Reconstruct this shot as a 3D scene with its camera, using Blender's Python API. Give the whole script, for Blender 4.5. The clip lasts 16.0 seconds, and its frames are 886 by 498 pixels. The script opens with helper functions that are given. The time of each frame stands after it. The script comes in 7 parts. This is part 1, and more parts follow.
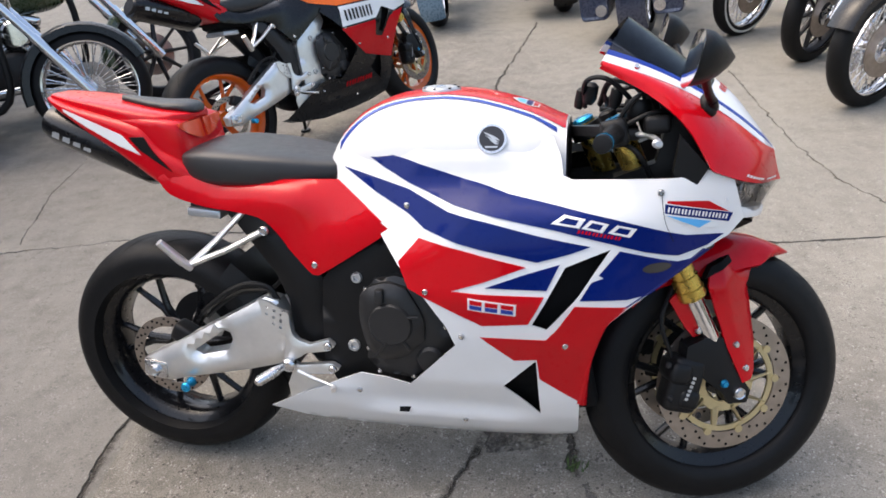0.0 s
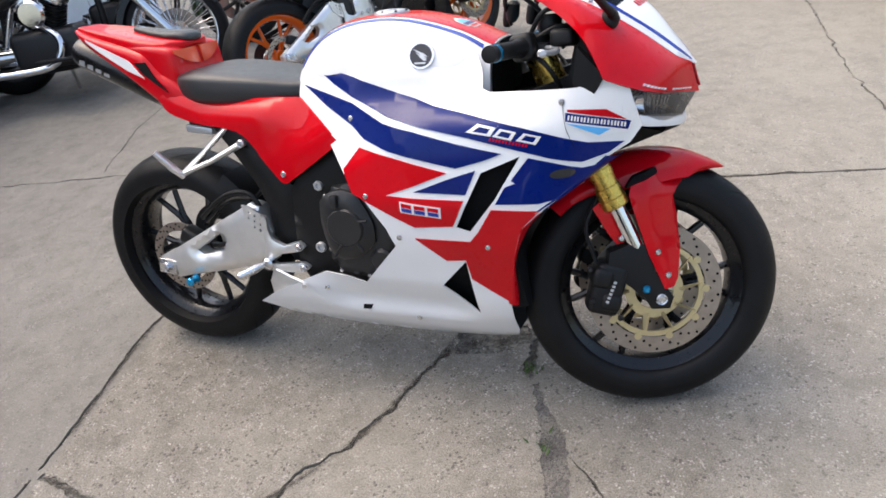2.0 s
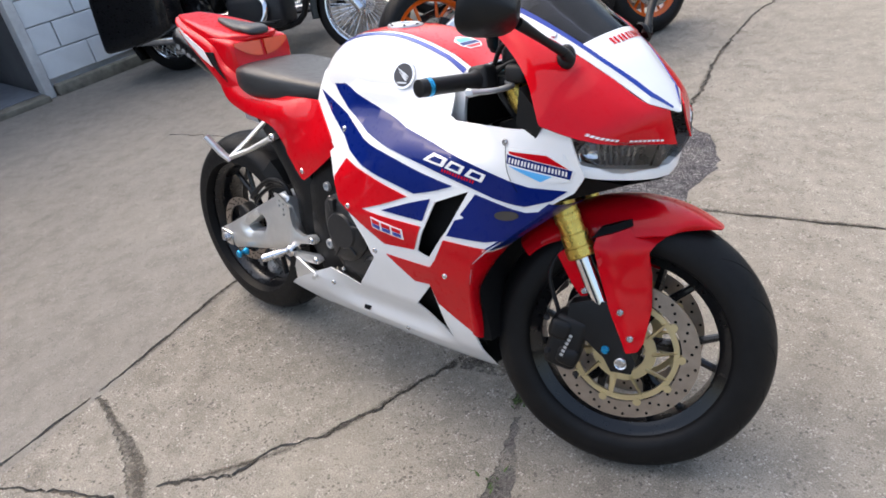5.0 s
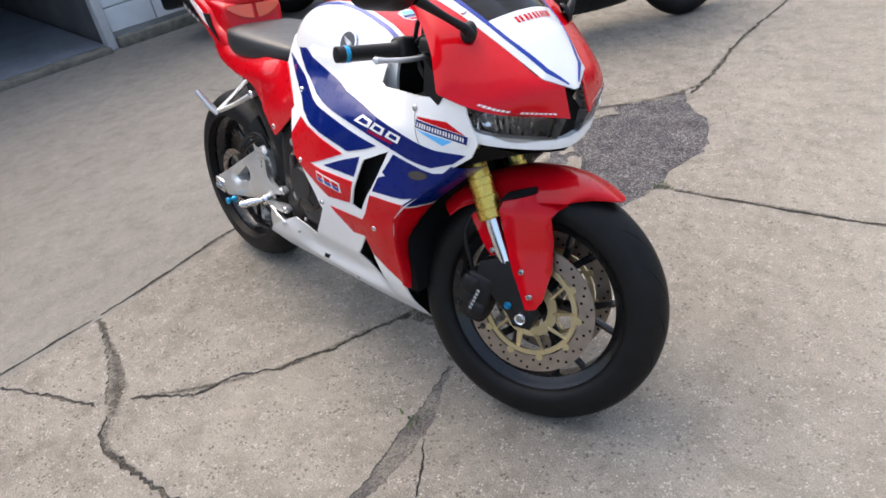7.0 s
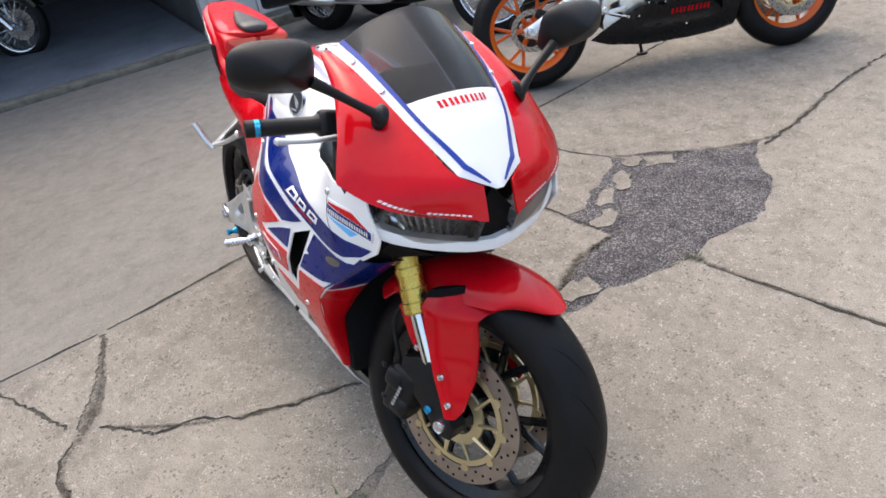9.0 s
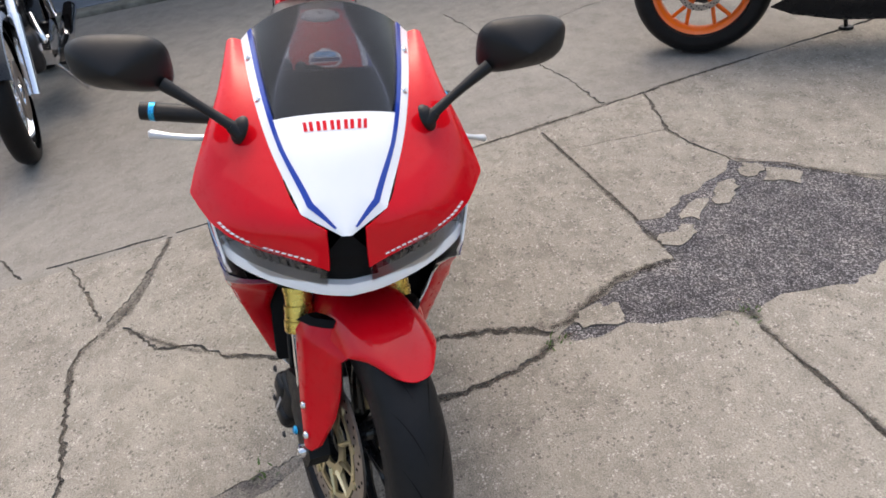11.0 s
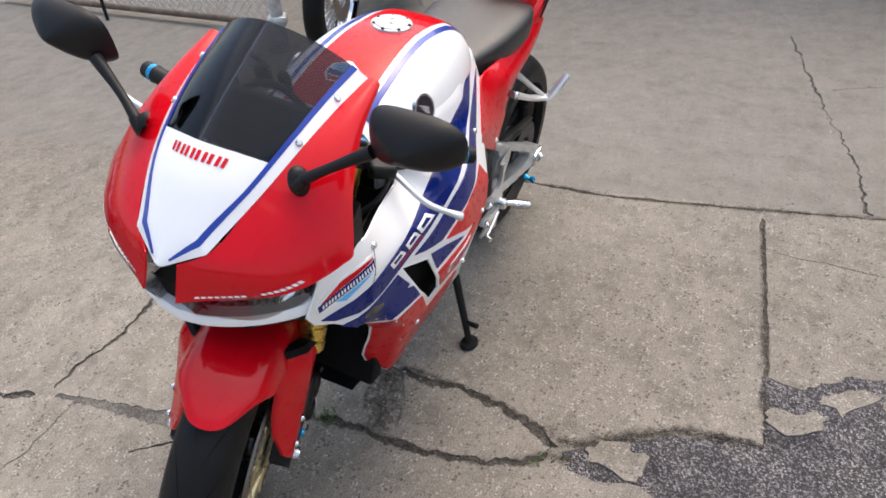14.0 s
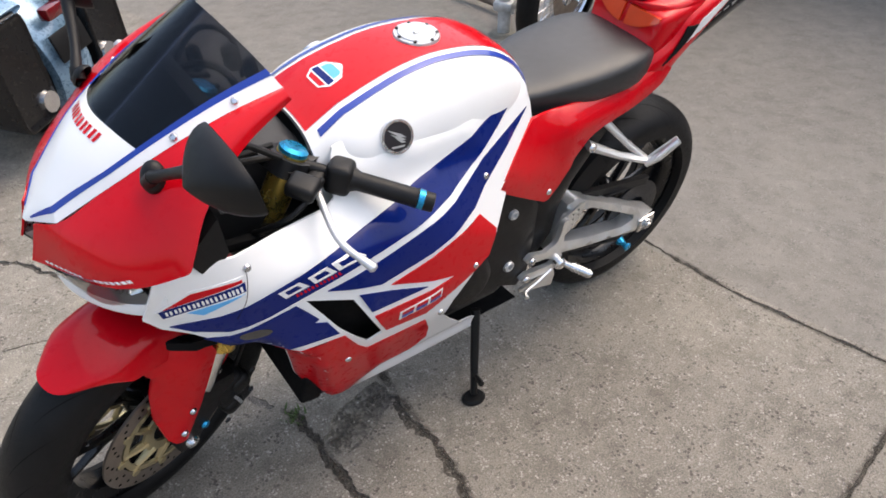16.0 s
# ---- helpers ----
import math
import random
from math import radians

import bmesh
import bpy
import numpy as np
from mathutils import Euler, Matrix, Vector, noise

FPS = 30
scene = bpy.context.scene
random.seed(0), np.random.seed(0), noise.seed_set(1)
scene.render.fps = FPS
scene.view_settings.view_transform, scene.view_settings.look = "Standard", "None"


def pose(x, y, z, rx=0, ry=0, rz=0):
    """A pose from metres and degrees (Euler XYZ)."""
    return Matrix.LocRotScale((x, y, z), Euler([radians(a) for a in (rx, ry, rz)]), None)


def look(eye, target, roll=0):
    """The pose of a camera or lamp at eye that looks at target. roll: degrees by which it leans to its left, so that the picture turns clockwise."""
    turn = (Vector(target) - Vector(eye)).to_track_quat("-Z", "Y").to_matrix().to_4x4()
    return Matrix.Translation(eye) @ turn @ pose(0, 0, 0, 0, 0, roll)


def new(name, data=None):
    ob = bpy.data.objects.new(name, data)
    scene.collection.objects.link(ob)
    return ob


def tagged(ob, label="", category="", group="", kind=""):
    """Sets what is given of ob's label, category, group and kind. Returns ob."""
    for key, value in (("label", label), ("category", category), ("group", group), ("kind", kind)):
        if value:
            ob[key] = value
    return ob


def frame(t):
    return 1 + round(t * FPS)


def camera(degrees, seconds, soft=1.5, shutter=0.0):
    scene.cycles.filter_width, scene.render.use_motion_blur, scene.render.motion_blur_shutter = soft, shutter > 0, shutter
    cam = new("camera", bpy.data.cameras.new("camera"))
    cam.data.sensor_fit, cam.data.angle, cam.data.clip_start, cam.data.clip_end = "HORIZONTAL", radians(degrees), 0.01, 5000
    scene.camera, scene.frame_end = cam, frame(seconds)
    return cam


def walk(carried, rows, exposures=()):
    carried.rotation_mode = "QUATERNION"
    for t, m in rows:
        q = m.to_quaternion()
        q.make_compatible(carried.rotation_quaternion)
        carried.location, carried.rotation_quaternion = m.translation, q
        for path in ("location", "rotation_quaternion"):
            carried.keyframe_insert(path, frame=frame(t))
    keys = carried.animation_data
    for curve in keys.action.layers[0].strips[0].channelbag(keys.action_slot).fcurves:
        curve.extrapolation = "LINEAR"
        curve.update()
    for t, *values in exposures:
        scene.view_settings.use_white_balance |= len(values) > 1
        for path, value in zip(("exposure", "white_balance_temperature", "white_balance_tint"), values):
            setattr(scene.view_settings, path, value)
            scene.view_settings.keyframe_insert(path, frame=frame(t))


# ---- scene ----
cam = camera(62.8, 16.0, soft=1.7)
PATH = [
    (0, (0.467, -1.234, 1.423), (0.008, 0.452, 0.449), -5.1),
    (0.5, (0.578, -1.167, 1.423), (0.013, 0.461, 0.409), -5.8),
    (1, (0.727, -1.113, 1.373), (0.06, 0.449, 0.317), -7.4),
    (1.5, (0.808, -1.158, 1.373), (0.086, 0.356, 0.283), -10.4),
    (2, (0.906, -1.3, 1.376), (0.145, 0.22, 0.322), -9.7),
    (2.5, (1.019, -1.372, 1.391), (0.198, 0.127, 0.352), -9.0),
    (3, (1.15, -1.318, 1.386), (0.145, 0.102, 0.4), -12.7),
    (5.5, (1.436, -0.8, 1.38), (0.114, 0.257, 0.314), -11.9),
    (6, (1.512, -0.725, 1.372), (0.14, 0.255, 0.296), -12.7),
    (6.5, (1.604, -0.746, 1.365), (0.212, 0.24, 0.321), -13.0),
    (7, (1.723, -0.783, 1.374), (0.341, 0.195, 0.31), -11.3),
    (7.5, (1.779, -0.668, 1.385), (0.325, 0.229, 0.344), -13.1),
    (8, (1.836, -0.512, 1.389), (0.3, 0.239, 0.351), -13.0),
    (8.5, (1.845, -0.41, 1.399), (0.287, 0.285, 0.355), -13.4),
    (9, (1.773, -0.282, 1.403), (0.206, 0.41, 0.37), -11.7),
    (9.5, (1.756, -0.118, 1.415), (0.185, 0.471, 0.325), -13.5),
    (12, (1.664, 0.666, 1.415), (0.069, 0.315, 0.261), -9.4),
    (12.5, (1.599, 0.753, 1.403), (0.06, 0.228, 0.238), -10.3),
    (13, (1.456, 0.798, 1.416), (-0.042, 0.195, 0.236), -7.7),
    (13.5, (1.367, 0.919, 1.413), (-0.086, 0.222, 0.228), -7.1),
    (14, (1.32, 1.12, 1.426), (-0.072, 0.264, 0.273), -5.6),
    (14.5, (1.238, 1.23, 1.42), (-0.09, 0.257, 0.284), -6.8),
    (15, (1.068, 1.242, 1.413), (-0.157, 0.186, 0.237), -4.6),
    (15.5, (0.923, 1.283, 1.398), (-0.188, 0.12, 0.21), -3.9),
    (16, (0.788, 1.386, 1.39), (-0.143, 0.041, 0.239), -0.6),
]
walk(cam, [(t, look(eye, target, roll)) for t, eye, target, roll in PATH], [(0.0, 1.15, 6600, 10), (2.5, 1.25, 6600, 10), (9.5, 1.3, 6650, 10), (12.0, 1.18, 6700, 10), (16.0, 1.15, 6750, 10)])

# ---- light ----
world = bpy.data.worlds.new("sky")
scene.world = world
world.use_nodes = True
SUN_EL, SUN_AZ = 62.0, 276.0  # height, and compass turn from +y towards +x
wn = world.node_tree.nodes
sky = wn.new("ShaderNodeTexSky")
sky.sky_type, sky.sun_disc = "NISHITA", False
sky.sun_elevation, sky.sun_rotation = radians(SUN_EL), radians(SUN_AZ)
sky.air_density, sky.dust_density, sky.ozone_density = 1.2, 5.0, 1.0
world.node_tree.links.new(sky.outputs[0], wn["Background"].inputs[0])
wn["Background"].inputs[1].default_value = 0.15
sun_data = bpy.data.lights.new("sun", "SUN")
sun_data.energy, sun_data.angle, sun_data.color = 0.6, radians(120), (1.0, 0.95, 0.89)
sun = new("sun", sun_data)
se, sa = radians(SUN_EL), radians(SUN_AZ)
sun_way = Vector((math.sin(sa) * math.cos(se), math.cos(sa) * math.cos(se), math.sin(se)))
sun.matrix_world = look(sun_way * 20, (0, 0, 0))

# ---- materials ----
def nodes_of(name):
    m = bpy.data.materials.new(name)
    m.use_nodes = True
    t = m.node_tree
    return m, t, t.nodes["Principled BSDF"]


def noise_tex(t, scale, detail=4.0, rough=0.6):
    co = t.nodes.new("ShaderNodeTexCoord")
    n = t.nodes.new("ShaderNodeTexNoise")
    n.inputs["Scale"].default_value, n.inputs["Detail"].default_value, n.inputs["Roughness"].default_value = scale, detail, rough
    t.links.new(co.outputs["Object"], n.inputs["Vector"])
    return n


def ramp(t, src, stops):
    r = t.nodes.new("ShaderNodeValToRGB")
    el = r.color_ramp.elements
    while len(el) < len(stops):
        el.new(0.5)
    for e, (p, c) in zip(el, stops):
        e.position, e.color = p, (*c, 1) if len(c) == 3 else (c[0],) * 3 + (1,)
    t.links.new(src, r.inputs[0])
    return r


def bump(t, b, src, strength, dist=0.002, prev=None):
    n = t.nodes.new("ShaderNodeBump")
    n.inputs["Strength"].default_value, n.inputs["Distance"].default_value = strength, dist
    t.links.new(src, n.inputs["Height"])
    if prev:
        t.links.new(prev.outputs[0], n.inputs["Normal"])
    t.links.new(n.outputs[0], b.inputs["Normal"])
    return n


def shade(c, k):
    return tuple(min(1.0, v * k) for v in c)


def surface(name, c, rough=0.5, metal=0.0, coat=0.0, spread=0.12, scale=9.0, grain=0.0, grain_scale=400.0, spec=0.5):
    """A painted, cast or moulded surface: tone and gloss vary at two scales, with fine relief."""
    m, t, b = nodes_of(name)
    n = noise_tex(t, scale, 6)
    r = ramp(t, n.outputs[0], [(0.3, shade(c, 1 - spread)), (0.7, shade(c, 1 + spread))])
    t.links.new(r.outputs[0], b.inputs["Base Color"])
    g = noise_tex(t, scale * 7, 5)
    q = ramp(t, g.outputs[0], [(0.3, (max(0.02, rough - 0.06),)), (0.75, (min(1, rough + 0.08),))])
    t.links.new(q.outputs[0], b.inputs["Roughness"])
    b.inputs["Metallic"].default_value = metal
    b.inputs["Specular IOR Level"].default_value = spec
    b.inputs["Coat Weight"].default_value, b.inputs["Coat Roughness"].default_value = coat, 0.04
    if grain:
        bump(t, b, noise_tex(t, grain_scale, 3).outputs[0], grain, 0.001)
    return m


RED = surface("red_gloss_paint", (0.53, 0.0026, 0.009), 0.3, coat=0.5, spec=0.03, spread=0.05)
WHITE = surface("white_gloss_paint", (0.81, 0.81, 0.81), 0.4, coat=0.7, spec=0.3, spread=0.02)
BLUE = surface("blue_gloss_paint", (0.002, 0.012, 0.125), 0.3, coat=0.35, spec=0.05, spread=0.08)
STRIPE = surface("bright_blue_stripe", (0.008, 0.038, 0.30), 0.4, coat=0.8, spec=0.2, spread=0.05)
ORANGE = surface("orange_gloss_paint", (0.74, 0.13, 0.008), 0.4, coat=0.6, spec=0.2, spread=0.05)
TAIL_RED = surface("dark_red_lens", (0.12, 0.004, 0.006), 0.15, coat=1.0)
# orange-red colour stands in for a bright reflection in red paint
STEP_GLEAM = surface("red_step_orange_gleam", (0.70, 0.055, 0.012), 0.12, coat=0.8, spread=0.1)
BLACK_GLOSS = surface("black_gloss_paint", (0.006, 0.006, 0.007), 0.3, coat=0.5, spec=0.15)
BLACK = surface("black_moulded_plastic", (0.007, 0.007, 0.0075), 0.45, grain=0.2, grain_scale=900, spec=0.25)
INNER = surface("black_liner", (0.006, 0.006, 0.0065), 0.75, spec=0.12)
CHARCOAL = surface("charcoal_cast_metal", (0.014, 0.014, 0.016), 0.42, metal=0.15, grain=0.35, grain_scale=700)
RUBBER = surface("tyre_rubber", (0.0055, 0.0055, 0.006), 0.5, spread=0.3, scale=14, grain=0.25, grain_scale=600, spec=0.2)
GROOVE = surface("tread_groove", (0.006, 0.006, 0.006), 0.9, spec=0.1)
LEATHER = surface("black_seat_vinyl", (0.022, 0.022, 0.023), 0.40, grain=0.5, grain_scale=520)
ALLOY = surface("brushed_alloy", (0.74, 0.74, 0.73), 0.34, metal=0.82, grain=0.25, grain_scale=300)
STEEL = surface("bright_steel", (0.66, 0.66, 0.67), 0.24, metal=1.0)
CHROME = surface("chrome", (0.75, 0.75, 0.77), 0.08, metal=1.0, spread=0.03)
DISC = surface("brake_disc_steel", (0.34, 0.29, 0.25), 0.36, metal=0.9, spread=0.15, scale=30)
ENGINE = surface("black_engine_paint", (0.018, 0.018, 0.019), 0.36, spec=0.4, grain=0.3, grain_scale=600)
GOLD = surface("gold_anodised_metal", (0.62, 0.43, 0.10), 0.28, metal=0.9)
CARRIER = surface("pale_gold_metal", (0.58, 0.49, 0.29), 0.34, metal=0.8)
CYAN = surface("blue_anodised_metal", (0.02, 0.30, 0.55), 0.28, metal=0.7)
SMOKE = surface("smoked_lens", (0.035, 0.035, 0.035), 0.2, coat=0.6)
LAMP_BOWL = surface("lamp_housing", (0.42, 0.42, 0.43), 0.28, metal=0.8, coat=0.3)
BADGE = surface("dark_badge", (0.012, 0.010, 0.014), 0.35, coat=0.3)
SKYBLUE = surface("light_blue_print", (0.10, 0.42, 0.78), 0.35)
SILVER = surface("silver_cap", (0.52, 0.53, 0.54), 0.35, metal=0.6)
PALEBLUE = surface("pale_blue_metallic_paint", (0.16, 0.27, 0.38), 0.28, metal=0.3, coat=0.8)
GREEN = surface("dark_green_paint", (0.03, 0.05, 0.02), 0.28, coat=0.8)
NAVY = surface("navy_metallic_paint", (0.03, 0.04, 0.075), 0.28, metal=0.2, coat=0.7)
WHITEWALL = surface("whitewall_rubber", (0.55, 0.54, 0.50), 0.6)
GALV = surface("galvanised_steel", (0.50, 0.51, 0.51), 0.5, metal=0.5, spread=0.3, scale=20)
RUSTED = surface("rusty_steel_rail", (0.16, 0.12, 0.09), 0.75, metal=0.3, spread=0.4, scale=15)
WALL_PAINT = surface("white_painted_block", (0.62, 0.65, 0.68), 0.7, spread=0.08, scale=4, grain=0.6, grain_scale=120)
MORTAR = surface("painted_mortar", (0.42, 0.44, 0.46), 0.8, spread=0.15, scale=10, grain=0.6, grain_scale=150)
# dark base colour carries part of the garage's dimness
DARKROOM = surface("dim_garage_tone", (0.10, 0.10, 0.105), 0.8, spread=0.2, scale=2)
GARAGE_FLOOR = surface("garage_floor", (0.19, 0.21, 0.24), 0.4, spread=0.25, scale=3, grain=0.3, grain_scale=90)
TRIM_GREY = surface("grey_door_frame", (0.55, 0.56, 0.57), 0.6, spread=0.15, scale=8)
MOSS = surface("dirty_kerb_concrete", (0.15, 0.143, 0.118), 0.9, spread=0.4, scale=12, grain=0.8, grain_scale=90)


def smoked_screen():
    m, t, b = nodes_of("smoked_screen")
    t.nodes.remove(b)
    out = t.nodes["Material Output"]
    clear, gloss, mix, fr = (t.nodes.new("ShaderNode" + k) for k in ("BsdfTransparent", "BsdfGlossy", "MixShader", "Fresnel"))
    n = noise_tex(t, 3, 3)
    r = ramp(t, n.outputs[0], [(0.3, (0.27, 0.28, 0.31)), (0.7, (0.35, 0.355, 0.38))])
    t.links.new(r.outputs[0], clear.inputs[0])
    gloss.inputs["Roughness"].default_value = 0.05
    fr.inputs[0].default_value = 1.42
    t.links.new(fr.outputs[0], mix.inputs[0])
    t.links.new(clear.outputs[0], mix.inputs[1])
    t.links.new(gloss.outputs[0], mix.inputs[2])
    t.links.new(mix.outputs[0], out.inputs[0])
    return m


def clear_lens():
    m, t, b = nodes_of("clear_lens")
    t.nodes.remove(b)
    out = t.nodes["Material Output"]
    clear, gloss, mix, fr = (t.nodes.new("ShaderNode" + k) for k in ("BsdfTransparent", "BsdfGlossy", "MixShader", "Fresnel"))
    clear.inputs[0].default_value = (0.92, 0.92, 0.93, 1)
    gloss.inputs["Roughness"].default_value = 0.03
    fr.inputs[0].default_value = 1.5
    t.links.new(fr.outputs[0], mix.inputs[0])
    t.links.new(clear.outputs[0], mix.inputs[1])
    t.links.new(gloss.outputs[0], mix.inputs[2])
    t.links.new(mix.outputs[0], out.inputs[0])
    return m


SCREEN, LENS = smoked_screen(), clear_lens()


def concrete():
    """Old grey-tan concrete: blotches, exposed pale and dark aggregate, pits."""
    m, t, b = nodes_of("old_concrete")
    L = t.links.new
    big = noise_tex(t, 0.7, 5, 0.55)
    base = ramp(t, big.outputs[0], [(0.3, (0.170, 0.155, 0.133)), (0.7, (0.240, 0.223, 0.194))])
    mid = noise_tex(t, 9, 6, 0.65)
    midr = ramp(t, mid.outputs[0], [(0.3, (0.66, 0.65, 0.63)), (0.52, (1.0, 1.0, 1.0)), (0.75, (1.17, 1.16, 1.14))])
    co = t.nodes.new("ShaderNodeTexCoord")

    def mix(kind, fac, a, c):
        n = t.nodes.new("ShaderNodeMix")
        n.data_type, n.blend_type = "RGBA", kind
        if isinstance(fac, float):
            n.inputs[0].default_value = fac
        else:
            L(fac, n.inputs[0])
        L(a, n.inputs[6])
        if isinstance(c, tuple):
            n.inputs[7].default_value = (*c, 1)
        else:
            L(c, n.inputs[7])
        return n.outputs[2]

    col = mix("MULTIPLY", 1.0, base.outputs[0], midr.outputs[0])
    for scale, lo, hi, c in ((120.0, 0.0, 0.32, (0.36, 0.342, 0.31)), (80.0, 0.0, 0.30, (0.066, 0.060, 0.052)), (190.0, 0.0, 0.35, (0.11, 0.10, 0.088)), (230.0, 0.0, 0.38, (0.25, 0.235, 0.208))):
        v = t.nodes.new("ShaderNodeTexVoronoi")
        v.inputs["Scale"].default_value = scale
        L(co.outputs["Object"], v.inputs["Vector"])
        spots = ramp(t, v.outputs["Distance"], [(lo, (1,)), (hi, (1,)), (hi + 0.08, (0,))])
        pick = noise_tex(t, scale * 0.23, 2)
        sel = ramp(t, pick.outputs[0], [(0.50, (0,)), (0.60, (0.8,))])
        mul = t.nodes.new("ShaderNodeMath")
        mul.operation = "MULTIPLY"
        L(spots.outputs[0], mul.inputs[0])
        L(sel.outputs[0], mul.inputs[1])
        col = mix("MIX", mul.outputs[0], col, c)
    fine = noise_tex(t, 240, 3, 0.7)
    finer = ramp(t, fine.outputs[0], [(0.34, (0.62, 0.62, 0.62)), (0.5, (1.0, 1.0, 1.0)), (0.66, (1.38, 1.37, 1.35))])
    col = mix("MULTIPLY", 1.0, col, finer.outputs[0])
    stain = noise_tex(t, 2.3, 7, 0.7)
    st = ramp(t, stain.outputs[0], [(0.54, (0,)), (0.76, (0.5,))])
    col = mix("MIX", st.outputs[0], col, (0.125, 0.113, 0.094))
    pale = noise_tex(t, 1.3, 6, 0.65)
    pl = ramp(t, pale.outputs[0], [(0.52, (0,)), (0.72, (0.35,))])
    col = mix("MIX", pl.outputs[0], col, (0.31, 0.285, 0.235))
    # rusty drips by the fence
    for at, r0 in (((-1.40, -1.72, 0), 0.22), ((-0.76, -1.58, 0), 0.12), ((-1.22, -1.75, 0), 0.12)):
        far = t.nodes.new("ShaderNodeVectorMath")
        far.operation = "DISTANCE"
        L(co.outputs["Object"], far.inputs[0])
        far.inputs[1].default_value = at
        rim = t.nodes.new("ShaderNodeMath")
        rim.operation = "MULTIPLY_ADD"
        L(stain.outputs[0], rim.inputs[0])
        rim.inputs[1].default_value = 0.7
        L(far.outputs["Value"], rim.inputs[2])
        rs = ramp(t, rim.outputs[0], [(0.42, (0.95,)), (0.44 + r0, (0.0,))])
        col = mix("MIX", rs.outputs[0], col, (0.165, 0.100, 0.052))
    # the slabs beyond the long joint are an older, greyer pour
    side = t.nodes.new("ShaderNodeVectorMath")
    side.operation = "DOT_PRODUCT"
    L(co.outputs["Object"], side.inputs[0])
    side.inputs[1].default_value = (1.0, 0.183, 0.0)
    pour = t.nodes.new("ShaderNodeMath")
    pour.operation = "LESS_THAN"
    L(side.outputs["Value"], pour.inputs[0])
    pour.inputs[1].default_value = -0.865
    half = t.nodes.new("ShaderNodeMath")
    half.operation = "MULTIPLY"
    L(pour.outputs[0], half.inputs[0])
    half.inputs[1].default_value = 0.55
    grey = ramp(t, mid.outputs[0], [(0.3, (0.150, 0.142, 0.130)), (0.7, (0.190, 0.182, 0.168))])
    col = mix("MIX", half.outputs[0], col, grey.outputs[0])
    # the concrete blends paler towards the open end of the yard
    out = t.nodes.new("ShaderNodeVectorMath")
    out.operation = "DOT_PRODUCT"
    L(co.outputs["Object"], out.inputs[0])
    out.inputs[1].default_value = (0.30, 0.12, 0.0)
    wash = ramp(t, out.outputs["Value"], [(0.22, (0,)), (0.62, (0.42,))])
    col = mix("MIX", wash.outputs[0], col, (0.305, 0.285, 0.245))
    L(col, b.inputs["Base Color"])
    b.inputs["Roughness"].default_value = 0.9
    b.inputs["Specular IOR Level"].default_value = 0.25
    p = bump(t, b, noise_tex(t, 230, 4).outputs[0], 0.7, 0.003)
    bump(t, b, mid.outputs[0], 0.14, 0.006, p)
    return m


def gravelly(name, dark, light, scale):
    m, t, b = nodes_of(name)
    co = t.nodes.new("ShaderNodeTexCoord")
    v = t.nodes.new("ShaderNodeTexVoronoi")
    v.inputs["Scale"].default_value = scale
    t.links.new(co.outputs["Object"], v.inputs["Vector"])
    r = ramp(t, v.outputs["Color"], [(0.15, dark), (0.55, shade(dark, 2.0)), (0.92, light)])
    # worn and dusty blotches
    tone = ramp(t, noise_tex(t, 7, 6, 0.7).outputs[0], [(0.34, (0.55, 0.54, 0.58)), (0.52, (1.0, 1.0, 1.0)), (0.68, (1.45, 1.40, 1.32))])
    worn = t.nodes.new("ShaderNodeMixRGB")
    worn.blend_type = "MULTIPLY"
    worn.inputs[0].default_value = 1.0
    t.links.new(r.outputs[0], worn.inputs[1])
    t.links.new(tone.outputs[0], worn.inputs[2])
    dust = t.nodes.new("ShaderNodeMixRGB")
    t.links.new(ramp(t, noise_tex(t, 21, 5, 0.75).outputs[0], [(0.52, (0,)), (0.72, (0.4,))]).outputs[0], dust.inputs[0])
    t.links.new(worn.outputs[0], dust.inputs[1])
    dust.inputs[2].default_value = (0.125, 0.115, 0.100, 1)
    t.links.new(dust.outputs[0], b.inputs["Base Color"])
    b.inputs["Roughness"].default_value = 0.9
    p = bump(t, b, v.outputs["Distance"], 0.9, 0.006)
    bump(t, b, noise_tex(t, 25, 5).outputs[0], 0.5, 0.01, p)
    return m


CONCRETE = concrete()
ASPHALT = gravelly("asphalt_patch", (0.030, 0.028, 0.030), (0.34, 0.33, 0.335), 270)
SEALER = gravelly("seam_filler", (0.085, 0.078, 0.070), (0.21, 0.20, 0.18), 260)
CRACK = gravelly("crack_dirt", (0.040, 0.036, 0.030), (0.15, 0.135, 0.115), 200)
GRIT = gravelly("loose_grit", (0.13, 0.12, 0.105), (0.40, 0.38, 0.34), 60)
RUBBLE_MIX = gravelly("crumbled_concrete", (0.075, 0.069, 0.058), (0.24, 0.225, 0.195), 130)
WEED = surface("weed_leaf", (0.05, 0.09, 0.02), 0.7, spread=0.4)

# ---- shaping helpers ----
from mathutils import geometry



def part(name, bm, mat, parent=None, label="", smooth=True, sharp=38):
    """Links a bmesh as one mesh object under a thing or under a part."""
    bmesh.ops.recalc_face_normals(bm, faces=bm.faces)
    if smooth:
        for f in bm.faces:
            f.smooth = True
        lim = radians(sharp)
        for e in bm.edges:
            if len(e.link_faces) == 2 and e.calc_face_angle(0) > lim:
                e.smooth = False
    me = bpy.data.meshes.new(name)
    bm.to_mesh(me)
    bm.free()
    me.materials.append(mat)
    ob = new(name, me)
    if parent:
        ob.parent = parent
    if label:
        ob["label"] = label
    return ob


